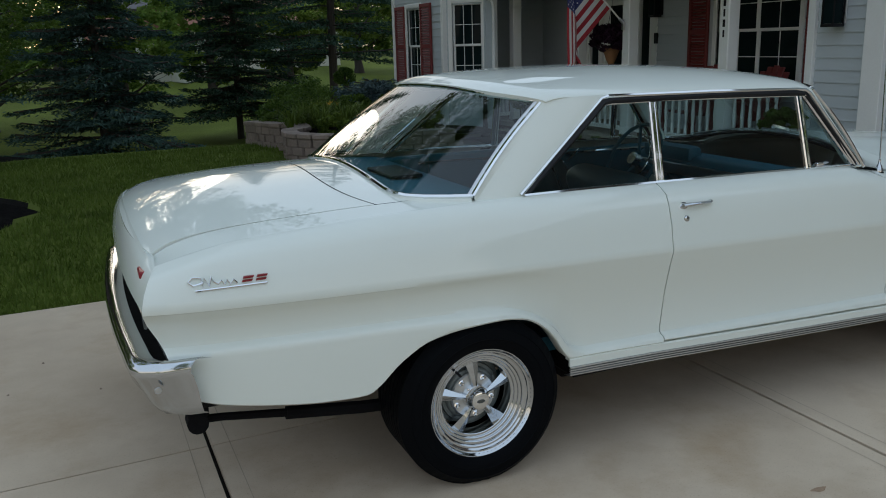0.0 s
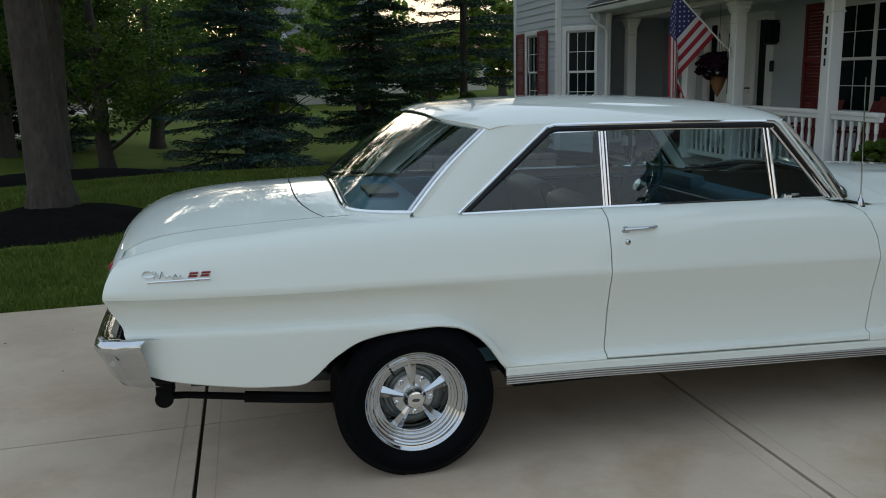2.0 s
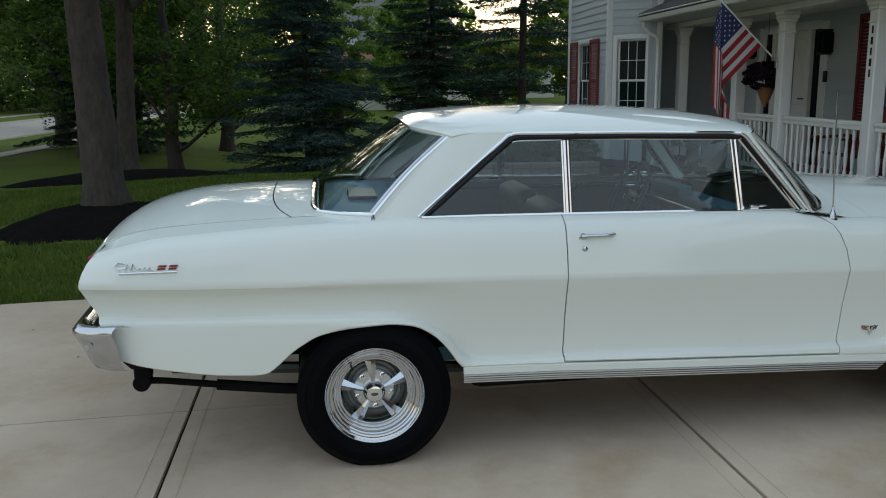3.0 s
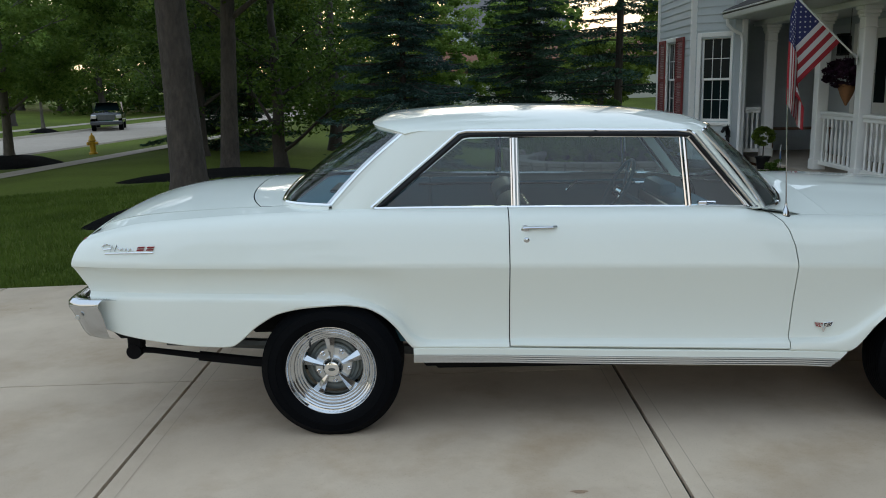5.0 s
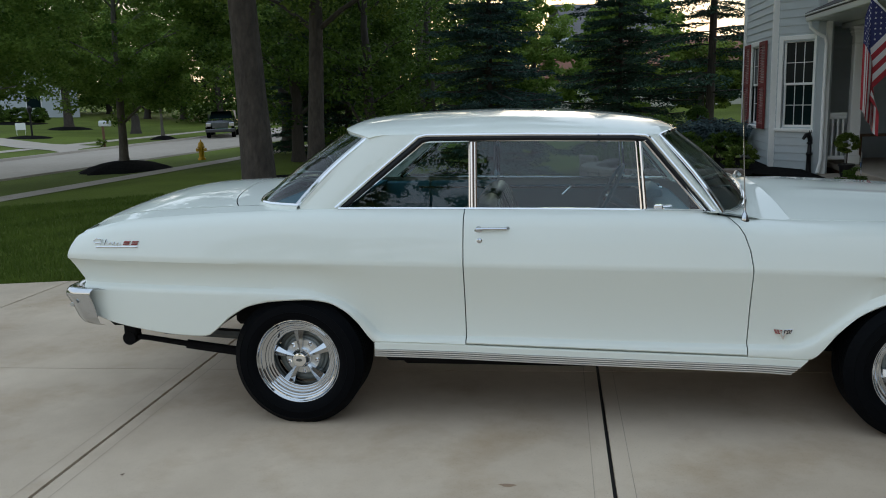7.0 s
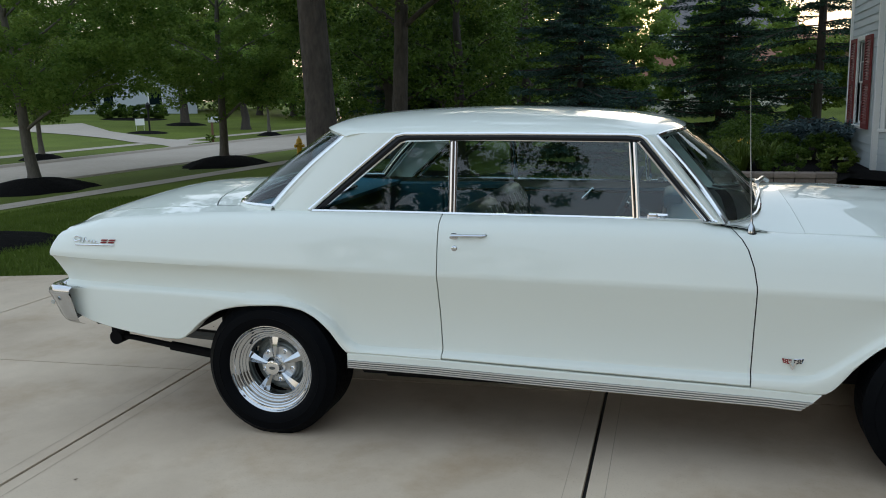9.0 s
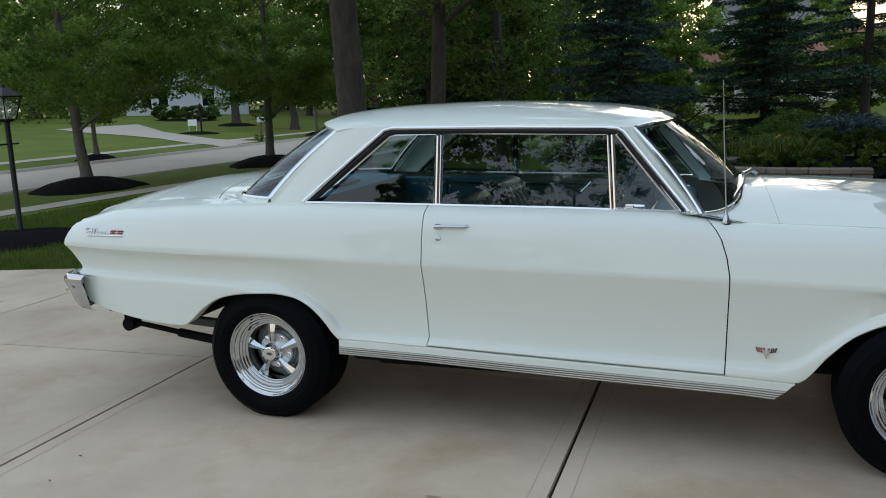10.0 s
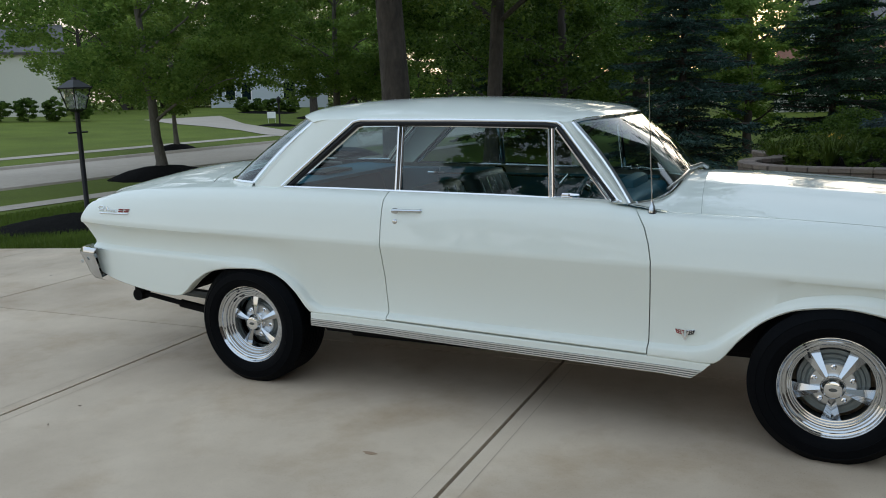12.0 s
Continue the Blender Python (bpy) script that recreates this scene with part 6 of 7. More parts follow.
def spruce(name, label, at, height, wide, needle, seed, bare=0.3, levels=None, per=10, droop=0.10, fill=1.0, spray=0.105):
    """A conifer: straight trunk, drooping whorls of boughs, and sprays of needles along them."""
    rng = np.random.default_rng(seed)
    o = thing(name, label, "tree", pose(*at))
    bm = bmesh.new()
    tube(bm, [(0, 0, -0.4), (0, 0, 0.2), (0.05, 0, height * 0.5), (0, 0, height)], [wide * 0.05, wide * 0.042, wide * 0.03, 0.01], 10)
    P, A, S = [], [], []
    levels = levels or int(height / 0.26)
    for k in range(levels):
        t = k / levels
        z0 = lerp(bare, height - 0.15, t)
        reach = wide * (1 - t) ** 1.0 * (0.80 + 0.2 * math.sin(k * 1.7)) + 0.12
        for j in range(per):
            if rng.random() > fill:
                continue
            a = 2 * math.pi * (j + 0.5 * (k % 2)) / per + rng.normal() * 0.16
            length = reach * rng.uniform(0.62, 1.15)
            z = z0 + rng.uniform(-0.16, 0.16)
            sag = droop * rng.uniform(0.45, 1.6)
            d = np.array([math.cos(a), math.sin(a), 0.0])
            side = np.array([-d[1], d[0], 0.0])
            n = max(3, int(length / 0.064))
            s = np.linspace(0.12, 1, n)
            line = np.outer(s * length, d)
            line[:, 2] = z + 0.10 * length * s - sag * length * 2.4 * s**2 + 0.11 * length * s**4
            if k % 2 == 0 or length > 0.8:
                tube(bm, [Vector((0, 0, z))] + [Vector(q) for q in line[:: max(1, n // 3)]], 0.010 + 0.006 * length, 3, caps=False)
            for sgn in (-1, 0, 1):
                w = 0.34 * length * np.sin(np.clip(s * 2.9, 0, math.pi)) ** 0.8 if sgn else np.zeros(n)
                m = 1 if sgn == 0 else 4
                for q in range(m):
                    f = (q + 0.6) / m
                    pts = line + np.outer(w * f * sgn, side * 0.85) + np.outer(w * f, d * 0.55) + rng.normal(size=(n, 3)) * 0.025
                    pts[:, 2] -= 0.12 * w * f + rng.random(n) * 0.05
                    P.append(pts)
                    A.append(np.tile(d * 0.75 + side * sgn * 0.65 + np.array([0, 0, rng.uniform(-0.4, 0.15)]), (n, 1)))
                    S.append(np.full(n, spray * (0.8 + 0.3 * length / wide)))
    part("trunk", bm, DARK_BARK, o, "dark straight trunk")
    p, a, s = np.concatenate(P), np.concatenate(A), np.concatenate(S)[:, None]
    n = len(p)
    a = a + rng.normal(size=(n, 3)) * 0.35
    a /= np.linalg.norm(a, axis=1, keepdims=True)
    out = []
    for roll in (0.35, -0.5):
        b = np.cross(a, np.array([0, 0, 1.0]) + rng.normal(size=(n, 3)) * 0.3)
        b /= np.linalg.norm(b, axis=1, keepdims=True)
        c = np.cross(b, a)
        b = b * math.cos(roll) + c * math.sin(roll)
        w = s * 0.17
        out.append(np.stack([p - a * s * 0.35, p + b * w, p + a * s * 0.75, p - b * w], 1))
    v = np.concatenate(out).reshape(-1, 3)
    ob = new("foliage", quick_mesh(v, np.arange(len(v)).reshape(-1, 4), needle))
    ob.parent = o
    tagged(ob, label="drooping needle-covered boughs")
    return o


def on_ground(x, y, dz=0.0):
    return (x, y, ground_z(x, y) + dz)


def mulch_bed(x, y, r, h, label="ring of black mulch round a tree trunk", sx=1.0, seed=1):
    bm = bmesh.new()
    rng = np.random.default_rng(seed)
    wob = rng.uniform(0.88, 1.1, 24)
    rows = []
    for k in range(9):
        t = k / 8
        rows.append([(x + sx * r * t * wob[j] * math.cos(2 * math.pi * j / 24), y + r * t * wob[j] * math.sin(2 * math.pi * j / 24),
                      ground_z(x + sx * r * t * math.cos(2 * math.pi * j / 24), y + r * t * math.sin(2 * math.pi * j / 24)) - 0.03 + h * (1 - t**2) + 0.02 * (rng.random() if 0 < k < 8 else 0)) for j in range(24)])
    sheet(bm, rows, close=True)
    return solid("mulch_bed", bm, MULCH, label, "mulch bed", angle=60)


random.seed(3)
# the two big trees by the drive
mulch_bed(-3.10, 7.05, 1.25, 0.23, "mound of black mulch round the big tree", 0.92, 4)
# crowns stay out of view; widened to darken reflections in the rear window
broadleaf("shade_tree", "tall tree with a thick grey-brown trunk beside the drive", (-3.03, 7.18, 0.20), 13.0, 5.4, 3.3, 0.222, LEAF, BARK, 11, 420, 150, 0.12, lean=(-0.45, -0.1), forks=((2.75, 25, 2.6, 0.11), (3.3, 200, 2.4, 0.09), (3.9, 110, 2.5, 0.08)))
mulch_bed(-4.55, 14.2, 1.7, 0.24, "black mulch under the second tree", 1.3, 5)
broadleaf("shade_tree", "tree with a slimmer rough trunk rising from mulch", on_ground(-4.55, 14.3, 0.10), 13.0, 5.3, 3.4, 0.19, LEAF, BARK, 12, 380, 130, 0.12, lean=(0.25, 0.3))
# spruces
spruce("spruce_tree", "large blue-green spruce with boughs down to the grass", on_ground(-1.1, 18.6), 8.4, 2.35, NEEDLE, 21, 0.08, levels=34, per=11, fill=0.92)
spruce("spruce_tree", "dark tall spruce with thin lower boughs", on_ground(2.35, 20.6), 9.0, 2.2, NEEDLE_DARK, 22, 0.7, levels=34, per=10, fill=0.9)
spruce("spruce_tree", "sparse dark conifer with a bare lower trunk", on_ground(4.6, 19.0), 9.0, 2.75, NEEDLE_DARK, 23, 1.5, levels=24, per=6, fill=0.75, spray=0.12)
spruce("spruce_tree", "dark green spruce between broadleaf trees", on_ground(-7.9, 26.0), 10.5, 2.9, NEEDLE_DARK, 24, 0.2, levels=30, per=8, spray=0.14)
# broadleaf trees on the lawn behind
WOODS = [(-6.9, 25.6, 8.0, 2.6, 0.3, 0.15, LEAF_DARK), (-4.9, 20.8, 8.5, 3.2, 0.7, 0.2, LEAF_DARK), (-7.8, 22.5, 9.5, 3.2, 1.0, 0.2, LEAF_DARK), (-10.5, 29.0, 10, 4.0, 0.8, 0.25, LEAF_DARK), (-4.6, 29.0, 10, 3.2, 0.6, 0.25, LEAF_DARK),
         (-0.3, 26.5, 6.2, 1.9, 0.7, 0.15, LEAF_BRIGHT), (3.4, 34.0, 6.2, 2.6, 0.6, 0.2, LEAF_BRIGHT), (5.9, 30.0, 3.4, 1.7, 0.5, 0.15, LEAF), (11.0, 38.0, 5.5, 2.6, 0.8, 0.2, LEAF), (-7.0, 40.0, 13, 5.0, 2.0, 0.3, LEAF_DARK),
         (-14.5, 42.0, 13, 5.0, 2.0, 0.3, LEAF), (14.0, 34.0, 4.5, 2.4, 1.0, 0.2, LEAF), (-3.0, 52.0, 7.0, 4.0, 2.0, 0.3, LEAF), (18.0, 52.0, 6, 4.5, 2.0, 0.3, LEAF_DARK), (6.5, 60.0, 5, 3.5, 1.0, 0.3, LEAF)]
for i, (x, y, h, c, b, r, leaf) in enumerate(WOODS):
    far = y > 30
    broadleaf("broadleaf_tree", ["leafy green maple on the lawn behind the spruces", "tall broadleaf tree in the distance"][far], on_ground(x, y), h, c, b, r, leaf, DARK_BARK, 40 + i, 150 if not far else 120, 110 if not far else 70, 0.13 if not far else 0.24)
# street trees
for i, (x, y, h, c, b, r) in enumerate([(-14.8, 14.5, 9.2, 4.5, 1.45, 0.145), (-13.7, 22.0, 9.0, 4.1, 1.45, 0.145), (-23.1, 23.9, 5.8, 2.7, 1.2, 0.10), (-22.7, 41.8, 4.6, 1.9, 1.5, 0.09)]):
    mulch_bed(x, y, [1.5, 1.5, 0.9, 0.8][i], [0.34, 0.34, 0.22, 0.2][i], "round mound of black mulch at a street tree", 1.0, 60 + i)
    broadleaf("street_tree", "young street tree with a round green crown", on_ground(x, y, 0.2), h, c, b, r, LEAF if i == 2 else LEAF_BRIGHT, STREET_BARK, 70 + i, 620 if i < 2 else 200, 128 if i < 2 else 130, 0.11, gaps=-0.30 if i < 2 else -0.16, lean=[(-0.35, -0.3), (0.1, 0.1), (0, 0), (0, 0)][i], forks=[((2.3, 60, 1.4, 0.045), (2.4, 220, 1.4, 0.045)), ((2.3, 70, 1.4, 0.045),), (), ()][i])
for i, (x, y, h, c) in enumerate([(-30, 66, 11, 5), (-29, 50, 8, 3.0), (-64, 60, 12, 5.5), (-60, 36, 11, 5), (-58, 50, 12, 5), (-30, 78, 14, 6), (-22, 70, 13, 6), (-70, 66, 15, 7), (-50, 85, 15, 8), (-16, 92, 16, 8), (-34, 100, 16, 9), (-85, 50, 15, 8), (-66, 24, 12, 5.5), (-80, 20, 14, 8)]):
    broadleaf("broadleaf_tree", "tall broadleaf tree across the street", on_ground(x, y), h, c, 1.6 if h > 9 else 1.8, 0.3, LEAF_BRIGHT if i % 3 else LEAF, DARK_BARK, 90 + i, 110, 60, 0.33)
# wood line that closes the distance
BELT = [broadleaf("woodland_tree", "dense tree in the distant wood line", on_ground(-26, 88), 13, 6.0, 0.6, 0.3, LEAF, DARK_BARK, 150, 110, 42, 0.44),
        broadleaf("woodland_tree", "dense tree in the distant wood line", on_ground(-12, 84), 14, 6.0, 0.6, 0.3, LEAF_DARK, DARK_BARK, 151, 110, 42, 0.44)]
random.seed(17)
for i in range(34):
    a = radians(lerp(128, 62, i / 33))
    d = random.uniform(78, 98)
    x, y = d * math.cos(a) * 1.25, d * math.sin(a)
    low = 0.4 if x > -14 else 1.0
    o = copy_thing(BELT[i % 2], Matrix.Translation(on_ground(x, y)) @ Matrix.Rotation(i * 1.3, 4, "Z") @ Matrix.Diagonal((1, 1, low, 1)))
for i in range(16):
    a = radians(lerp(178, 130, i / 15))
    d = random.uniform(88, 105)
    x, y = d * math.cos(a), d * math.sin(a)
    copy_thing(BELT[i % 2], Matrix.Translation(on_ground(x, y)) @ Matrix.Rotation(i * 1.7, 4, "Z"))
# trees on the near side of the drive, mirrored in the glass and paint
for i, (x, y, h, c) in enumerate([(-7.2, -23.0, 13.5, 2.0), (-5.2, -40.0, 19, 4.0), (-9.0, -33.0, 18, 3.6), (17, -22, 10, 4), (22, -28, 12, 5), (-30, -44, 11, 5), (30, -32, 12, 5)]):
    broadleaf("broadleaf_tree", "broadleaf tree on the neighbouring lawn", on_ground(x, y), h, c, 1.8, 0.2, LEAF, DARK_BARK, 120 + i, 160, 70, 0.25)

# low undergrowth along the foot of the wood line
rng = np.random.default_rng(91)
hc = []
for k in range(420):
    a, d = radians(rng.uniform(62, 176)), rng.uniform(72, 80)
    x, y = d * math.cos(a) * (1.25 if a < 2.2 else 1.1), d * math.sin(a)
    if 118 < math.degrees(math.atan2(y, x)) < 154:
        x, y = x * 1.3, y * 1.3
    hc.append((x, y, ground_z(x, y) + rng.uniform(0.2, 2.6)))
v, f = leaf_quads(rng, hc, np.full(len(hc), 2.2), 70, 0.5)
ob = new("undergrowth", quick_mesh(v, f, LEAF_DARK))
tagged(ob, "dense green undergrowth along the distant wood line", "undergrowth", kind="stuff")

# lawn blades near the drive
rng = np.random.default_rng(8)
N = 120000
gx = rng.uniform(-11.0, 1.6, N)
gy = 0.06 * gx + 3.22 + 9.0 * rng.random(N) ** 1.35
keep = ((gx + 3.1) / 1.25) ** 2 + ((gy - 7.05) / 1.36) ** 2 > 1
gx, gy = gx[keep], gy[keep]
gz = np.array([ground_z(a, b) for a, b in zip(gx, gy)]) - 0.032
n = len(gx)
ang, hgt, wid = rng.uniform(0, 6.283, n), rng.uniform(0.035, 0.075, n), rng.uniform(0.004, 0.009, n)
lx, ly = rng.normal(size=n) * 0.02, rng.normal(size=n) * 0.02
v = np.stack([np.stack([gx - wid * np.cos(ang), gy - wid * np.sin(ang), gz], 1), np.stack([gx + wid * np.cos(ang), gy + wid * np.sin(ang), gz], 1), np.stack([gx + lx, gy + ly, gz + hgt], 1)], 1).reshape(-1, 3)
ob = new("grass", quick_mesh(v, np.arange(3 * n).reshape(-1, 3), BLADE))
tagged(ob, "short green grass blades of the lawn", "grass", kind="stuff")

# ---- garden and street things ----


def shrub(label, at, r, leaf, seed, squash=0.9, size=0.05, clumps=40, count=70, category="shrub", name="shrub"):
    rng = np.random.default_rng(seed)
    o = thing(name, label, category, pose(*at))
    bm = bmesh.new()
    for k in range(5):
        a = k * 1.3
        tube(bm, limb_path(rng, (0, 0, -0.05), (0.4 * math.cos(a), 0.4 * math.sin(a), 1), r * 1.2 * squash, 4), [0.014, 0.012, 0.009, 0.006, 0.004], 5)
    part("stem", bm, DARK_BARK, o)
    d = rng.normal(size=(clumps, 3))
    d /= np.linalg.norm(d, axis=1, keepdims=True)
    c = d * r * rng.uniform(0.55, 0.92, (clumps, 1)) * [1, 1, squash] + [0, 0, r * squash]
    c[:, 2] = np.maximum(c[:, 2], 0.03)
    v, f = leaf_quads(rng, c, np.full(clumps, r * 0.26), count, size)
    ob = new("foliage", quick_mesh(v, f, leaf))
    ob.parent = o
    return o


def tuft(label, at, h, n, leaf, seed, spread=0.25, name="grass_clump"):
    """Arching strap leaves from one root."""
    rng = np.random.default_rng(seed)
    V = []
    for k in range(n):
        a, reach, hh = rng.uniform(0, 6.283), rng.uniform(0.3, 1.0) * spread * 2, h * rng.uniform(0.6, 1.1)
        r0 = rng.uniform(0, spread * 0.4)
        d, s = np.array([math.cos(a), math.sin(a), 0]), np.array([-math.sin(a), math.cos(a), 0])
        p = [d * r0, d * (r0 + reach * 0.35) + [0, 0, hh * 0.75], d * (r0 + reach * 0.75) + [0, 0, hh * 0.95], d * (r0 + reach * 1.1) + [0, 0, hh * 0.72]]
        w = [0.008, 0.009, 0.007, 0.001]
        for i in range(3):
            V += [p[i] - s * w[i], p[i] + s * w[i], p[i + 1] + s * w[i + 1], p[i + 1] - s * w[i + 1]]
    v = np.array(V)
    ob = new(name, quick_mesh(v, np.arange(len(v)).reshape(-1, 4), leaf))
    ob.matrix_basis = pose(*at)
    return tagged(ob, label, "plant")


# block retaining wall in an S-shaped line, with caps
WALL = [(1.42, 13.2), (1.40, 12.2), (1.55, 11.5), (1.85, 11.05), (1.78, 10.55), (1.50, 10.2), (1.44, 9.75), (1.66, 9.25), (2.1, 8.95), (2.8, 8.82), (3.6, 8.78)]
wx, wy = curve(range(len(WALL)), [p[0] for p in WALL]), curve(range(len(WALL)), [p[1] for p in WALL])
retaining = thing("retaining_wall", "low curved garden wall of tan concrete blocks", "garden wall")
bm = bmesh.new()
box(bm, -0.125, 0.125, -0.10, 0.10, 0.0, 0.118, 0.008)
block = finish(bm, STONE)
bm = bmesh.new()
box(bm, -0.128, 0.128, -0.135, 0.115, 0.0, 0.07, 0.010)
cap = finish(bm, STONE)
pts = []
u, last_p = 0.0, None
while u < len(WALL) - 1:
    p = Vector((wx(u), wy(u), 0))
    if last_p is None or (p - last_p).length >= 0.256:
        pts.append((p.copy(), u))
        last_p = p.copy()
    u += 0.004
random.seed(9)
for i, (p, u) in enumerate(pts):
    d = Vector((wx(u + 0.02) - wx(u - 0.02), wy(u + 0.02) - wy(u - 0.02), 0))
    a = math.degrees(math.atan2(d.y, d.x))
    z = ground_z(p.x, p.y)
    for row in range(3):
        q = p + d.normalized() * (0.125 if row % 2 else 0)
        piece("block", block, retaining, pose(q.x, q.y, z - 0.06 + row * 0.122, 0, 0, a + random.uniform(-2, 2)))
    piece("cap_stone", cap, retaining, pose(p.x, p.y, z - 0.06 + 0.368, 0, 0, a + 180))
bm = bmesh.new()
sheet(bm, [[(p.x + 0.1, p.y + 0.05, ground_z(p.x, p.y) + 0.22), (lerp(p.x, 4.6, 0.5), lerp(p.y, 11.5, 0.4), 0.25), (4.9, min(13.4, max(8.8, p.y)), 0.18)] for p, _ in pts])
solid("planting_bed", bm, MULCH, "raised bed of dark mulch behind the garden wall", "flower bed", angle=60)
rng = np.random.default_rng(31)
SHRUBS = [(1.75, 12.2, 0.42, LEAF_DARK), (2.3, 11.6, 0.36, LEAF), (2.5, 13.2, 0.5, LEAF_DARK), (3.2, 12.6, 0.42, LEAF_DARK), (3.9, 12.2, 0.38, LEAF_DARK), (2.9, 14.2, 0.6, LEAF_DARK), (3.9, 10.6, 0.3, LEAF), (4.3, 13.5, 0.45, LEAF_DARK), (2.2, 9.9, 0.3, LEAF), (3.1, 10.0, 0.34, LEAF_DARK)]
for i, (x, y, r, leaf) in enumerate(SHRUBS):
    shrub("low dark green shrub in the raised bed", (x, y, 0.18), r, leaf, 200 + i, 0.75, 0.05, 30, 70)
for i in range(9):
    x, y = rng.uniform(1.6, 3.0), rng.uniform(10.6, 12.9)
    tuft("arching green daylily clump in the bed", (max(x, 1.75), y, 0.22), 0.45, 60, BLADE, 230 + i)
YELLOW = surface("yellow_petal", (0.62, 0.36, 0.02), 0.6, vary=0.1)
for i, (x, y, z) in enumerate(((2.55, 11.6, 0.62), (2.7, 11.75, 0.58))):
    bm = bmesh.new()
    for k in range(6):
        a = math.pi * k / 3
        sheet(bm, [[(0, 0, 0), (0.03 * math.cos(a - 0.4), 0.03 * math.sin(a - 0.4), 0.03)], [(0.03 * math.cos(a + 0.4), 0.03 * math.sin(a + 0.4), 0.03), (0.075 * math.cos(a), 0.075 * math.sin(a), 0.045)]])
    tube(bm, [(0, 0, 0), (0.01, 0, -0.4)], 0.004, 4)
    solid("daylily_flower", bm, YELLOW, "yellow daylily flower on a thin stalk", "flower", pose(x, y, z, 20, -30, 0))
# clipped pompon tree, low blue spruce, round bush
pom = thing("topiary_tree", "dark pompon topiary with two clipped balls", "topiary", pose(3.8, 15.1, ground_z(3.8, 15.1)))
bm = bmesh.new()
tube(bm, [(0, 0, -0.1), (0.03, 0, 0.7), (0.0, 0, 1.2)], 0.022, 6)
part("stem", bm, DARK_BARK, pom)
for z, r in ((0.62, 0.20), (1.12, 0.24)):
    rr = np.random.default_rng(int(z * 100))
    d = rr.normal(size=(60, 3))
    d /= np.linalg.norm(d, axis=1, keepdims=True)
    v, f = leaf_quads(rr, d * r * 0.75 + [0, 0, z], np.full(60, r * 0.34), 130, 0.032)
    ob = new("foliage_ball", quick_mesh(v, f, LEAF_DARK))
    ob.parent = pom
spruce("dwarf_blue_spruce", "low blue spruce with a flat spreading top", (3.85, 12.9, 0.12), 0.85, 0.78, NEEDLE_BLUE, 55, 0.55, levels=5, per=16, droop=0.02, spray=0.085)
shrub("round clipped green bush beside the raised bed", (2.9, 15.6, ground_z(2.9, 15.6)), 0.75, LEAF_DARK, 260, 0.95, 0.05, 90, 130)
shrub("round box bush by the porch step", (5.02, 8.45, 0.02), 0.21, LEAF_DARK, 261, 0.95, 0.03, 30, 60)
for i, (x, y, r) in enumerate(((4.95, 7.7, 0.26), (4.9, 7.0, 0.28), (5.0, 6.3, 0.26), (4.95, 5.6, 0.28), (5.0, 5.0, 0.26))):
    shrub("low spreading green shrub in front of the porch", (x, y, 0.0), r, LEAF, 270 + i, 0.6, 0.045, 26, 60)
bm = bmesh.new()
sheet(bm, [[(x, y, 0.012 + 0.02 * math.sin(x * 9 + y * 5) ** 2) for y in np.linspace(4.45, 10.4, 24)] for x in (4.5, 4.8, 5.1, 5.45)])
solid("porch_bed", bm, MULCH, "dark mulch bed along the porch", "flower bed", angle=60)

ball = shrub("clipped yellow-green ball bush beside the garage corner", (5.42, 4.18, 0.42), 0.24, LEAF_BRIGHT, 262, 0.95, 0.028, 70, 170)
bm = bmesh.new()
tube(bm, [(0, 0, -0.42), (0.01, 0, -0.2), (0, 0, 0.1)], 0.014, 6)
part("trunk", bm, DARK_BARK, ball)
# horse-head hitching post
post = thing("hitching_post", "black cast iron hitching post with a horse head", "hitching post", pose(4.93, 10.42, 0.0, 0, 0, 200))
bm = bmesh.new()
rings = [(0.085, -0.03), (0.085, 0.05), (0.06, 0.07), (0.05, 0.12), (0.042, 0.2), (0.038, 0.42), (0.055, 0.45), (0.035, 0.48), (0.03, 0.60), (0.05, 0.62), (0.035, 0.64)]
vs = [[bm.verts.new((r * math.cos(a), r * math.sin(a), z)) for a in (math.pi * k / 5 for k in range(10))] for r, z in rings]
for a, b in zip(vs, vs[1:]):
    for k in range(10):
        bm.faces.new((a[k], a[(k + 1) % 10], b[(k + 1) % 10], b[k]))
part("column", bm, BLACK, post)
bm = bmesh.new()
tube(bm, [(-0.01, 0, 0.62), (0.0, 0, 0.70), (0.03, 0, 0.76), (0.07, 0, 0.75), (0.12, 0, 0.69)], [0.035, 0.04, 0.042, 0.034, 0.024], 8)
for y in (-0.02, 0.02):
    tube(bm, [(0.0, y, 0.78), (-0.005, y, 0.83)], [0.012, 0.002], 5)
part("horse_head", bm, BLACK, post, "small cast horse head")

# porch furniture
WOOD = surface("bench_wood", (0.15, 0.075, 0.04), 0.6, vary=0.2, fine=30, stretch=(1, 8, 8))
bench = thing("porch_bench", "brown wooden bench on the porch", "bench", pose(6.35, 11.2, 0.25, 0, 0, 180))
bm = bmesh.new()
for k in range(3):
    box(bm, -0.55, 0.55, -0.18 + k * 0.12, -0.07 + k * 0.12, 0.42, 0.45, 0.006)
part("seat", bm, WOOD, bench)
for x in (-0.48, 0.48):
    bm = bmesh.new()
    box(bm, x - 0.03, x + 0.03, -0.17, 0.17, 0.0, 0.42, 0.006)
    part("leg", bm, WOOD, bench)


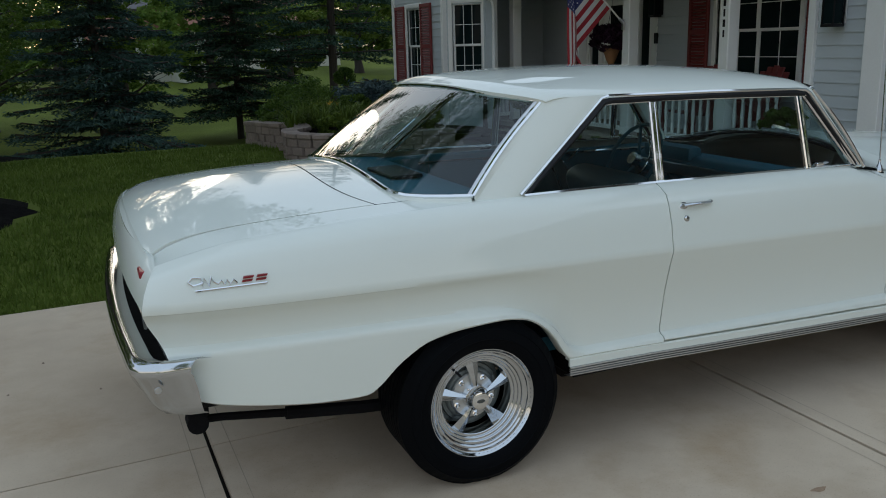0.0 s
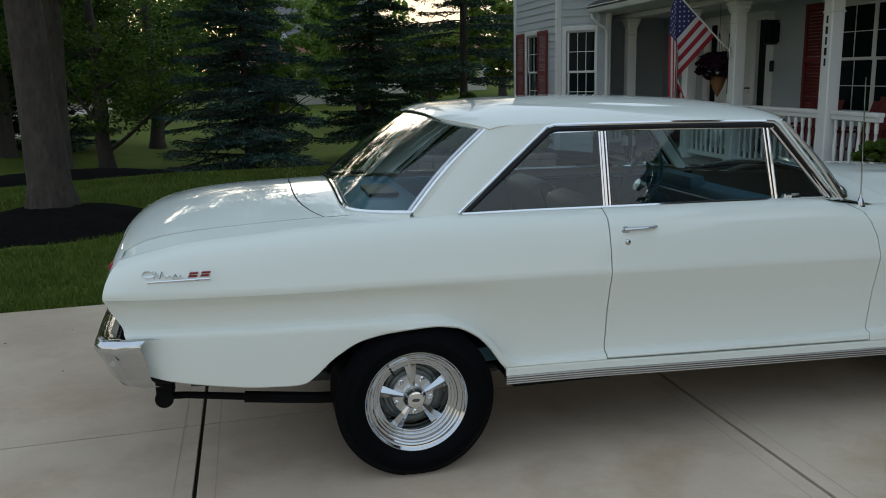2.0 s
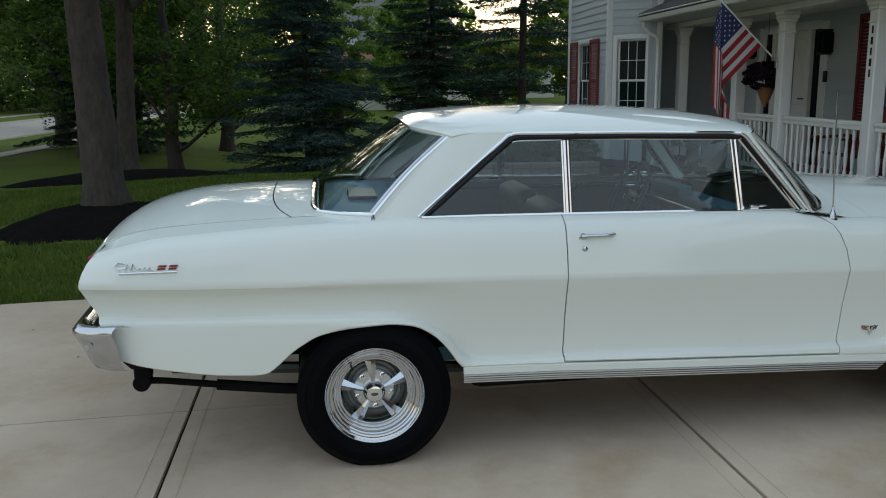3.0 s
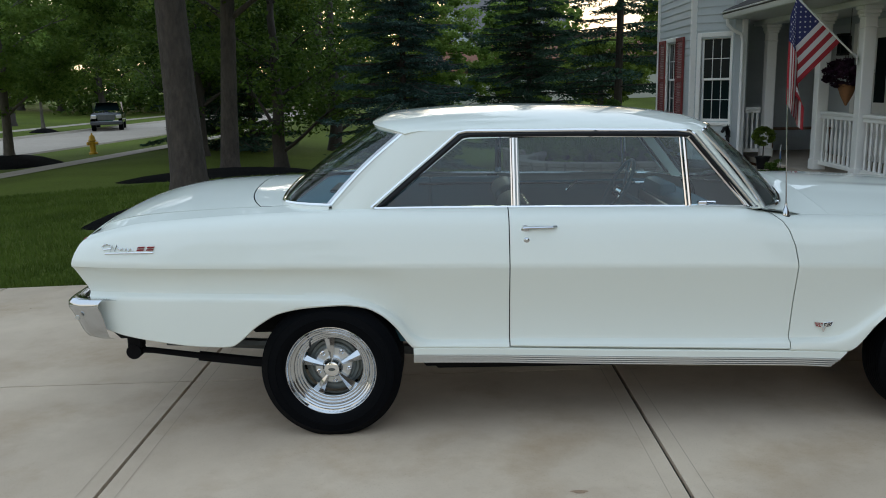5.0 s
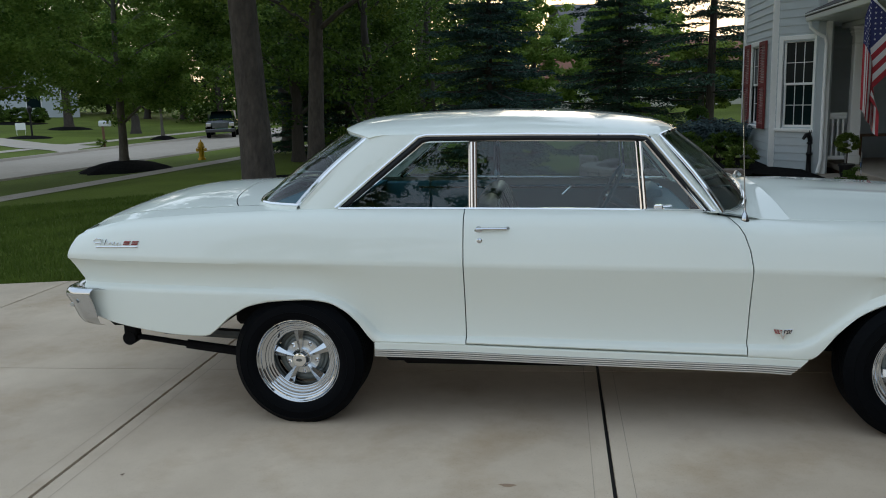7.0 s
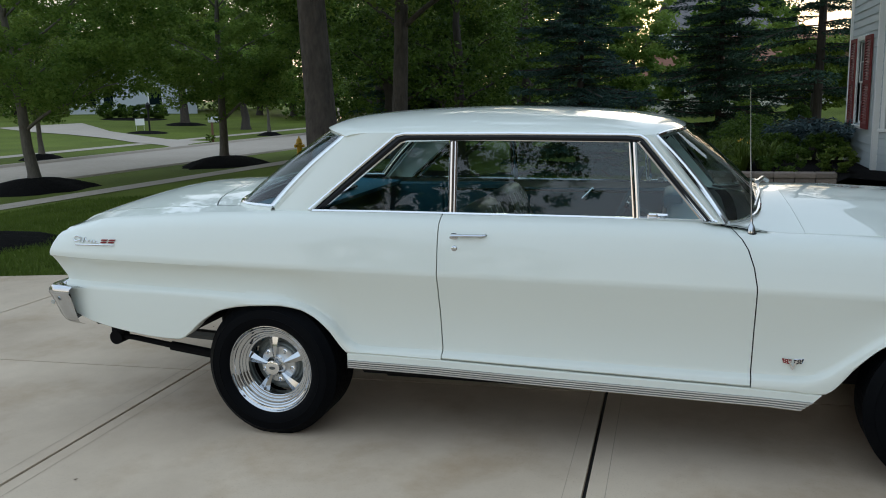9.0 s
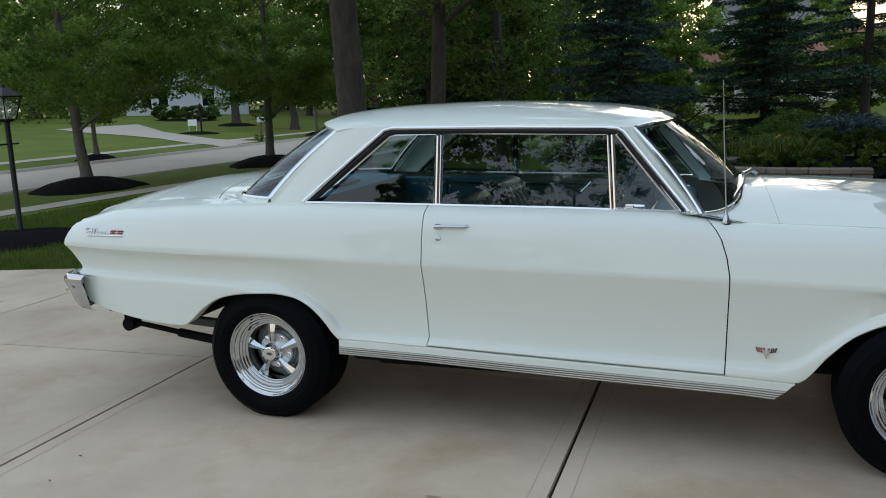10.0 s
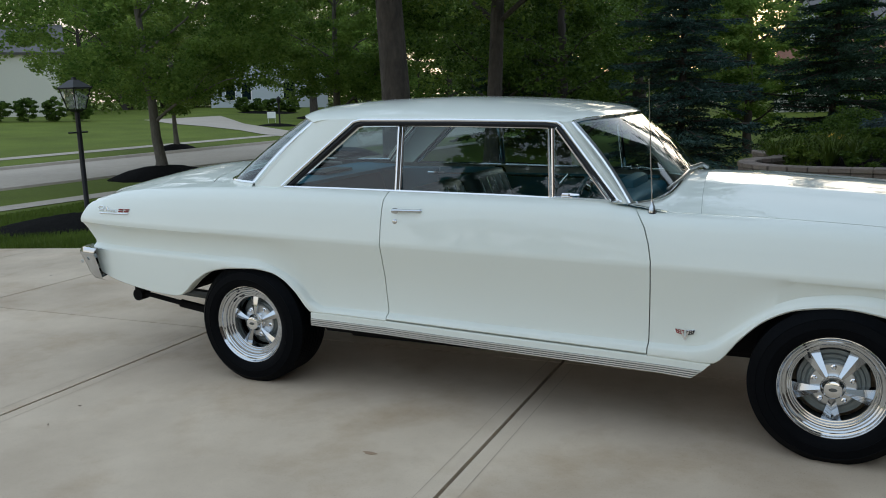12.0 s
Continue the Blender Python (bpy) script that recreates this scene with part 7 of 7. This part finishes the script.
def red_chair(m):
    o = thing("porch_chair", "red slatted wooden porch chair", "chair", m, group="porch chairs")
    for x in (-0.27, 0.27):
        bm = bmesh.new()
        box(bm, x - 0.02, x + 0.02, -0.35, -0.28, 0.0, 0.55, 0.006)
        part("leg", bm, SHUTTER, o)
        bm = bmesh.new()
        box(bm, x - 0.06, x + 0.06, -0.40, 0.25, 0.55, 0.58, 0.008)
        part("arm", bm, SHUTTER, o)
        bm = bmesh.new()
        box(bm, x - 0.02, x + 0.02, 0.20, 0.26, 0.0, 0.56, 0.006)
        part("leg", bm, SHUTTER, o)
    for k in range(5):
        bm = bmesh.new()
        box(bm, -0.25, 0.25, -0.33 + k * 0.11, -0.24 + k * 0.11, 0.36 - k * 0.02, 0.38 - k * 0.02, 0.004)
        part("seat_slat", bm, SHUTTER, o)
        bm = bmesh.new()
        x = -0.22 + k * 0.11
        box(bm, x - 0.048, x + 0.048, -0.012, 0.012, 0.0, 0.72 - 0.02 * (k - 2) ** 2, 0.006, pose(0, 0.18, 0.28, -20))
        part("back_slat", bm, SHUTTER, o)
    return o


red_chair(pose(6.35, 6.75, 0.25, 0, 0, -80))
red_chair(pose(6.35, 5.75, 0.25, 0, 0, -95))
# potted ball topiary and small garden flag by the steps
pot = thing("potted_topiary", "small ball topiary in a pot on the porch step", "potted plant", pose(5.36, 9.95, 0.125))
bm = bmesh.new()
vs = [[bm.verts.new((r * math.cos(a), r * math.sin(a), z)) for a in (math.pi * k / 8 for k in range(16))] for r, z in ((0.08, 0.0), (0.11, 0.17), (0.125, 0.17), (0.125, 0.20), (0.10, 0.20), (0.09, 0.16))]
for a, b in zip(vs, vs[1:]):
    for k in range(16):
        bm.faces.new((a[k], a[(k + 1) % 16], b[(k + 1) % 16], b[k]))
part("pot", bm, BLACK, pot)
bm = bmesh.new()
tube(bm, [(0, 0, 0.15), (0.005, 0, 0.42)], 0.010, 6)
part("stem", bm, DARK_BARK, pot)
rr = np.random.default_rng(77)
d = rr.normal(size=(34, 3))
d /= np.linalg.norm(d, axis=1, keepdims=True)
v, f = leaf_quads(rr, d * 0.13 + [0, 0, 0.52], np.full(34, 0.065), 170, 0.026)
ob = new("foliage_ball", quick_mesh(v, f, LEAF))
ob.parent = pot
small = thing("garden_flag", "small blue and white garden flag on a wire stake", "garden flag", pose(5.2, 8.72, 0.1, 0, 0, 75))
bm = bmesh.new()
tube(bm, [(0, 0, -0.15), (0, 0, 0.50), (0.17, 0, 0.50)], 0.004, 5)
part("stake", bm, BLACK, small)
bm = bmesh.new()
sheet(bm, [[(0.01 + 0.15 * u, 0.01 * math.sin(6 * u + 5 * w), 0.49 - 0.30 * w) for u in np.linspace(0, 1, 6)] for w in np.linspace(0, 1, 8)])
for i, f in enumerate(bm.faces):
    f.material_index = 1 if (i // 5) in (2, 3, 4) and (i % 5) in (1, 2, 3) else 0
part("banner", bm, [F_WHITE, surface("banner_blue", (0.06, 0.16, 0.38), 0.8)], small, "white cloth with a blue patch")
# hanging basket
basket = thing("hanging_basket", "hanging cone basket full of dark purple foliage", "hanging basket", pose(5.62, 7.68, 0))
bm = bmesh.new()
vs = [[bm.verts.new((r * math.cos(a), r * math.sin(a), z)) for a in (math.pi * k / 8 for k in range(16))] for r, z in ((0.01, 1.18), (0.07, 1.30), (0.12, 1.44), (0.13, 1.46))]
for a, b in zip(vs, vs[1:]):
    for k in range(16):
        bm.faces.new((a[k], a[(k + 1) % 16], b[(k + 1) % 16], b[k]))
part("cone", bm, surface("coir", (0.25, 0.12, 0.05), 0.9, vary=0.3, fine=60, bump=0.4), basket, "tan woven coir cone")
bm = bmesh.new()
for k in range(3):
    a = 2.1 * k
    tube(bm, [(0.12 * math.cos(a), 0.12 * math.sin(a), 1.45), (0, 0, 2.05), (0, 0, 2.42)], 0.004, 4)
part("chain", bm, BLACK, basket)
rr = np.random.default_rng(78)
d = rr.normal(size=(60, 3))
d /= np.linalg.norm(d, axis=1, keepdims=True)
v, f = leaf_quads(rr, d * [0.24, 0.24, 0.16] + [0, 0, 1.60], np.full(60, 0.09), 60, 0.05)
ob = new("foliage", quick_mesh(v, f, leaf_material("purple_leaf", (0.014, 0.006, 0.016), (0.07, 0.03, 0.06))))
ob.parent = basket
tagged(ob, label="dark purple leaves")

# lamp post on the lawn
LX, LY = -7.43, 5.4
mulch_bed(LX + 0.25, LY - 0.45, 1.15, 0.16, "black mulch bed round the lamp post", 1.2, 66)
lampp = thing("lamp_post", "black post lantern on the lawn", "street lamp", pose(LX, LY, ground_z(LX, LY)))
bm = bmesh.new()
tube(bm, [(0, 0, -0.2), (0, 0, 0.0), (0, 0, 0.12), (0, 0, 0.14), (0, 0, 1.62)], [0.055, 0.055, 0.05, 0.038, 0.036], 12)
part("pole", bm, BLACK, lampp)
bm = bmesh.new()
tube(bm, [(-0.02, -0.17, 1.30), (-0.02, 0.17, 1.30)], 0.013, 8)
part("ladder_bar", bm, BLACK, lampp)
bm = bmesh.new()
for z0, z1, a, b in ((1.60, 1.64, 0.05, 0.085), (1.93, 1.95, 0.165, 0.17), (1.95, 2.06, 0.17, 0.05), (2.06, 2.10, 0.03, 0.02)):
    p = [bm.verts.new((a * x, a * y, z0)) for x, y in ((-1, -1), (1, -1), (1, 1), (-1, 1))]
    q = [bm.verts.new((b * x, b * y, z1)) for x, y in ((-1, -1), (1, -1), (1, 1), (-1, 1))]
    for k in range(4):
        bm.faces.new((p[k], p[(k + 1) % 4], q[(k + 1) % 4], q[k]))
    bm.faces.new(p)
    bm.faces.new(q)
for x in (-1, 1):
    for y in (-1, 1):
        tube(bm, [(0.085 * x, 0.085 * y, 1.63), (0.15 * x, 0.15 * y, 1.94)], 0.009, 5)
part("lantern_frame", bm, BLACK, lampp, "black lantern frame with a pointed roof")
bm = bmesh.new()
p = [bm.verts.new((0.08 * x, 0.08 * y, 1.645)) for x, y in ((-1, -1), (1, -1), (1, 1), (-1, 1))]
q = [bm.verts.new((0.145 * x, 0.145 * y, 1.925)) for x, y in ((-1, -1), (1, -1), (1, 1), (-1, 1))]
for k in range(4):
    bm.faces.new((p[k], p[(k + 1) % 4], q[(k + 1) % 4], q[k]))
part("lantern_glass", bm, window_glass("lantern_pane", (0.85, 0.87, 0.85)), lampp, "clear lantern glass")
bm = bmesh.new()
tube(bm, [(0, 0, 1.64), (0, 0, 1.72), (0, 0, 1.80), (0, 0, 1.86)], [0.02, 0.02, 0.03, 0.01], 10)
part("bulb", bm, TRIM, lampp)

# fire hydrant
HX, HY = -13.0, 26.3
hyd = thing("fire_hydrant", "yellow fire hydrant on the grass verge", "fire hydrant", pose(HX, HY, ground_z(HX, HY)))
HYD = surface("hydrant_yellow", (0.62, 0.36, 0.02), 0.5, vary=0.12, fine=20)
bm = bmesh.new()
prof = [(0.15, -0.05), (0.15, 0.04), (0.10, 0.06), (0.10, 0.42), (0.14, 0.44), (0.14, 0.47), (0.115, 0.50), (0.10, 0.60), (0.05, 0.66), (0.025, 0.68), (0.025, 0.73), (0.0, 0.735)]
vs = [[bm.verts.new((r * math.cos(a), r * math.sin(a), z)) for a in (math.pi * k / 8 for k in range(16))] for r, z in prof]
for a, b in zip(vs, vs[1:]):
    for k in range(16):
        bm.faces.new((a[k], a[(k + 1) % 16], b[(k + 1) % 16], b[k]))
part("barrel", bm, HYD, hyd)
for a in (0, 120, 240):
    bm = bmesh.new()
    tube(bm, [(0.08, 0, 0.36), (0.17, 0, 0.36), (0.17, 0, 0.36), (0.20, 0, 0.36)], [0.05, 0.05, 0.065, 0.065], 10)
    bmesh.ops.transform(bm, matrix=pose(0, 0, 0, 0, 0, a), verts=bm.verts)
    part("nozzle", bm, HYD, hyd)

# mailbox across the street
MX, MY = -22.6, 35.5
mail = thing("mailbox", "pale metal mailbox on a wooden post", "mailbox", pose(MX, MY, ground_z(MX, MY), 0, 0, 10))
bm = bmesh.new()
box(bm, -0.05, 0.05, -0.05, 0.05, -0.2, 1.0, 0.006)
part("post", bm, WOOD, mail)
bm = bmesh.new()
tube(bm, [(-0.15, 0, 1.12), (0.38, 0, 1.12)], 0.15, 14)
box(bm, -0.15, 0.38, -0.148, 0.148, 1.0, 1.12)
part("box", bm, surface("mailbox_paint", (0.55, 0.58, 0.56), 0.5), mail)
shrub("small green plant at the mailbox foot", (MX, MY - 0.3, ground_z(MX, MY)), 0.3, LEAF, 281, 0.7, 0.06, 20, 40)
bm = bmesh.new()
box(bm, -0.3, 0.3, -0.35, 0.35, 0, 0.95, 0.05)
box(bm, -0.33, 0.33, -0.38, 0.36, 0.951, 1.02, 0.03)
solid("wheeled_bin", bm, surface("bin_green", (0.02, 0.08, 0.05), 0.5), "dark green wheeled bin on the far lawn", "bin", pose(-23.6, 52.0, ground_z(-23.6, 52.0)))
bm = bmesh.new()
box(bm, -0.3, 0.3, -0.01, 0.01, 0.35, 0.8, 0.004)
tube(bm, [(-0.25, 0.015, 0), (-0.25, 0.015, 0.4)], 0.012, 5)
tube(bm, [(0.25, 0.015, 0), (0.25, 0.015, 0.4)], 0.012, 5)
solid("yard_sign", bm, TRIM, "small white yard sign on the far lawn", "sign", pose(-34.7, 45.8, ground_z(-34.7, 45.8), 0, 0, 40))

# pickup truck parked down the street
truck = thing("pickup_truck", "dark grey pickup truck parked along the kerb", "truck", pose(-20.4, 45.0, -0.60, 0, 0, -70) @ Matrix.Scale(0.84, 4))
DARKPAINT = surface("dark_grey_paint", (0.03, 0.035, 0.045), 0.3, vary=0.1, coat=1.0)
bm = bmesh.new()
sheet(bm, [[(x, y, z) for y, z in ((-0.98, 0.5), (-1.0, 0.8), (-0.97, 1.05), (-0.85, h), (0, h + 0.05), (0.85, h), (0.97, 1.05), (1.0, 0.8), (0.98, 0.5))] for x, h in ((2.78, 0.95), (2.7, 1.18), (1.3, 1.28), (1.25, 1.25), (-2.9, 1.25), (-2.95, 0.9))])
part("body", bm, DARKPAINT, truck)
bm = bmesh.new()
sheet(bm, [[(x, s * w, z) for s, w, z in ((-1, 0.92, 1.25), (-1, wt, 1.85), (0, 0.0, 1.90), (1, wt, 1.85), (1, 0.92, 1.25))] for x, wt in ((1.30, 0.90), (0.55, 0.72), (-0.9, 0.72), (-1.1, 0.90))])
part("cab", bm, DARKPAINT, truck)
bm = bmesh.new()
sheet(bm, [[(1.26, y * 0.95, 1.30) for y in (-0.85, 0, 0.85)], [(0.63, y * 0.78, 1.80) for y in (-0.85, 0, 0.85)]])
bmesh.ops.translate(bm, vec=(0.06, 0, 0.03), verts=bm.verts)
part("windscreen", bm, DARK_GLASS, truck)
bm = bmesh.new()
box(bm, 2.74, 2.82, -0.55, 0.55, 0.70, 1.10, 0.03)
part("grille", bm, STEEL, truck, "dark metal grille")
for y in (-0.78, 0.78):
    bm = bmesh.new()
    box(bm, 2.70, 2.79, y - 0.18, y + 0.18, 0.82, 1.06, 0.03)
    part("headlight", bm, BRUSHED, truck)
bm = bmesh.new()
box(bm, 2.74, 2.95, -1.0, 1.0, 0.42, 0.66, 0.05)
part("bumper", bm, DARKPAINT, truck)
for x in (1.95, -1.8):
    for y in (-0.86, 0.86):
        bm = bmesh.new()
        lathe(bm, [(0.0, -0.13), (0.2, -0.13), (0.36, -0.14), (0.39, -0.08), (0.39, 0.08), (0.36, 0.14), (0.0, 0.13)], 24)
        bmesh.ops.translate(bm, vec=(x, y, 0.39), verts=bm.verts)
        part("wheel", bm, RUBBER, truck)


# houses in the distance
def far_house(m, w, d, h, wall, roofm, label, wins, roof_h=2.4):
    o = thing("distant_house", label, "house", m)
    bm = bmesh.new()
    box(bm, -w / 2, w / 2, 0, d, -0.5, h)
    part("wall", bm, wall, o)
    bm = bmesh.new()
    sheet(bm, [[(-w / 2 - 0.4, y, z) for y, z in ((-0.4, h - 0.1), (d / 2, h + roof_h), (d + 0.4, h - 0.1))], [(w / 2 + 0.4, y, z) for y, z in ((-0.4, h - 0.1), (d / 2, h + roof_h), (d + 0.4, h - 0.1))]])
    thicken(bm, 0.2)
    part("roof", bm, roofm, o)
    for x in (-w / 2 + 0.05, w / 2 - 0.05):
        bm = bmesh.new()
        f = [bm.verts.new((x, y, z)) for y, z in ((0, h - 0.02), (d / 2, h + roof_h - 0.2), (d, h - 0.02))]
        bm.faces.new(f)
        part("gable", bm, wall, o)
    for x, z, ww, hh in wins:
        bm = bmesh.new()
        box(bm, x - ww / 2 - 0.1, x + ww / 2 + 0.1, -0.06, 0.05, z - 0.1, z + hh + 0.1)
        wn_ = part("window", bm, TRIM, o)
        bm = bmesh.new()
        box(bm, x - ww / 2, x + ww / 2, -0.09, -0.06, z, z + hh)
        part("pane", bm, DARK_GLASS, wn_)
    return o


CREAM = surface("cream_siding", (0.55, 0.55, 0.48), 0.7, vary=0.05, stretch=(1, 1, 20))
PALE = surface("pale_blue_siding", (0.50, 0.54, 0.58), 0.7, vary=0.05, stretch=(1, 1, 20))
BROWNROOF = surface("brown_shingle", (0.20, 0.085, 0.05), 0.9, vary=0.2, fine=20)
far_house(pose(-57.0, 38.5, 0.35, 0, 0, 50), 13, 10, 5.2, CREAM, ROOFMAT, "cream two-storey house across the street", [])
far_house(pose(-52, 68.5, 0.5, 0, 0, 40), 12, 10, 5.2, PALE, ROOFMAT, "pale blue house across the street with dark windows", [(-4, 0.9, 0.9, 1.7), (-2.4, 0.9, 0.9, 1.7), (2, 0.9, 1.2, 1.7)])
for i in range(4):
    x, y = -46.2 - i * 1.1, 39.2 + i * -1.35
    shrub("clipped round bush by the cream house", (x, y, ground_z(x, y) - 0.1), 0.85, LEAF_DARK, 300 + i, 1.05, 0.12, 60, 100)
for i in range(4):
    x, y = -46.6 + i * 1.1, 57.5 + i * 0.9
    shrub("round dark bush by the pale house", (x, y, ground_z(x, y) - 0.1), 0.9, LEAF_DARK, 310 + i, 0.8, 0.12, 60, 100)
far_house(pose(7.4, 43, 0.5, 0, 0, 8), 8.5, 8, 2.4, CREAM, BROWNROOF, "low house with a brown roof behind the trees", [(-2.6, 0.9, 0.9, 1.3), (1.6, 0.9, 1.2, 1.3)], 1.4)
far_house(pose(2.2, 46, 0.0, 0, 0, -6), 6.5, 7, 2.4, CREAM, BROWNROOF, "low annex with a red-brown roof behind the spruces", [(-1.6, 1.0, 0.9, 0.9)], 1.2)
far_house(pose(5.2, 62, 0.3, 0, 0, 24), 8.5, 9, 4.3, PALE, ROOFMAT, "pale gabled house with a dark grey roof behind the trees", [(-2, 2.6, 1.0, 1.3), (2, 2.6, 1.0, 1.3)], 3.6)
# leaf litter and a stain on the slabs
bm = bmesh.new()
rows = [[(1.06 + 0.032 * t * math.cos(a) * (1 + 0.3 * math.sin(3 * a)), -0.605 + 0.014 * t * math.sin(a), 0.0016) for a in (2 * math.pi * k / 16 for k in range(16))] for t in (0.02, 1.0)]
sheet(bm, rows, close=True)
part("stain", bm, surface("brown_stain", (0.33, 0.225, 0.145), 0.8, vary=0.35, fine=120), driveway, "small brown stain")
random.seed(12)
bm = bmesh.new()
for k in range(70):
    x, y = random.uniform(-4, 4.5), random.uniform(-3.2, 2.9)
    if -1.2 < x < 3.5 and y > -0.2:
        continue
    a, s = random.uniform(0, 6.28), random.uniform(0.006, 0.016)
    px, py, pz = drive_point(x, y, 0.003)
    bm.faces.new([bm.verts.new((px + s * c * math.cos(a) - s * d * math.sin(a), py + s * c * math.sin(a) + s * d * math.cos(a), pz + 0.004 * abs(c))) for c, d in ((-1, 0), (0, 0.5), (1, 0), (0, -0.5))])
ob = solid("fallen_leaves", bm, surface("dry_leaf", (0.10, 0.06, 0.035), 0.8, vary=0.4), "tiny dry leaves scattered over the driveway", "leaf litter", kind="stuff")

# lamp post, tree and orange car by the neighbour's drive
o = thing("lamp_post", "dark post lantern on the far lawn", "street lamp", pose(-32.5, 43.8, ground_z(-32.5, 43.8)))
bm = bmesh.new()
tube(bm, [(0, 0, -0.2), (0, 0, 1.5)], 0.06, 8)
part("pole", bm, BLACK, o)
bm = bmesh.new()
tube(bm, [(0, 0, 1.5), (0, 0, 1.56), (0, 0, 1.82), (0, 0, 1.98)], [0.07, 0.12, 0.17, 0.02], 6)
part("lantern_frame", bm, BLACK, o)
mulch_bed(-32.6, 43.8, 1.1, 0.15, "black mulch round the far lamp post", 1.3, 67)
mulch_bed(-36.5, 53.8, 1.6, 0.2, "black mulch ring on the far lawn", 1.0, 68)
broadleaf("broadleaf_tree", "stout pale-trunked tree on the far lawn", on_ground(-36.5, 53.8, 0.1), 11, 4.4, 3.4, 0.33, LEAF, BARK, 180, 150, 70, 0.26)
mulch_bed(-44.8, 58.6, 2.6, 0.12, "black mulch strip under the bushes", 1.0, 69)

# brown house beyond the garage, mirrored in the side glass
BROWN = surface("brown_board", (0.085, 0.055, 0.040), 0.6, vary=0.15, fine=30, stretch=(1, 1, 8), per_object=0.15)
nb = far_house(pose(11.5, -16.0, 0.0, 0, 0, -75), 14, 9, 7.4, BROWN, ROOFMAT, "brown board-sided house beyond the garage", [])
bm = bmesh.new()
box(bm, -7.0, 7.0, -0.035, -0.004, 0.0, 0.135, 0.008)
board = finish(bm, BROWN)
for k in range(50):
    piece("board", board, nb, pose(0, 0, 0.06 + k * 0.147))
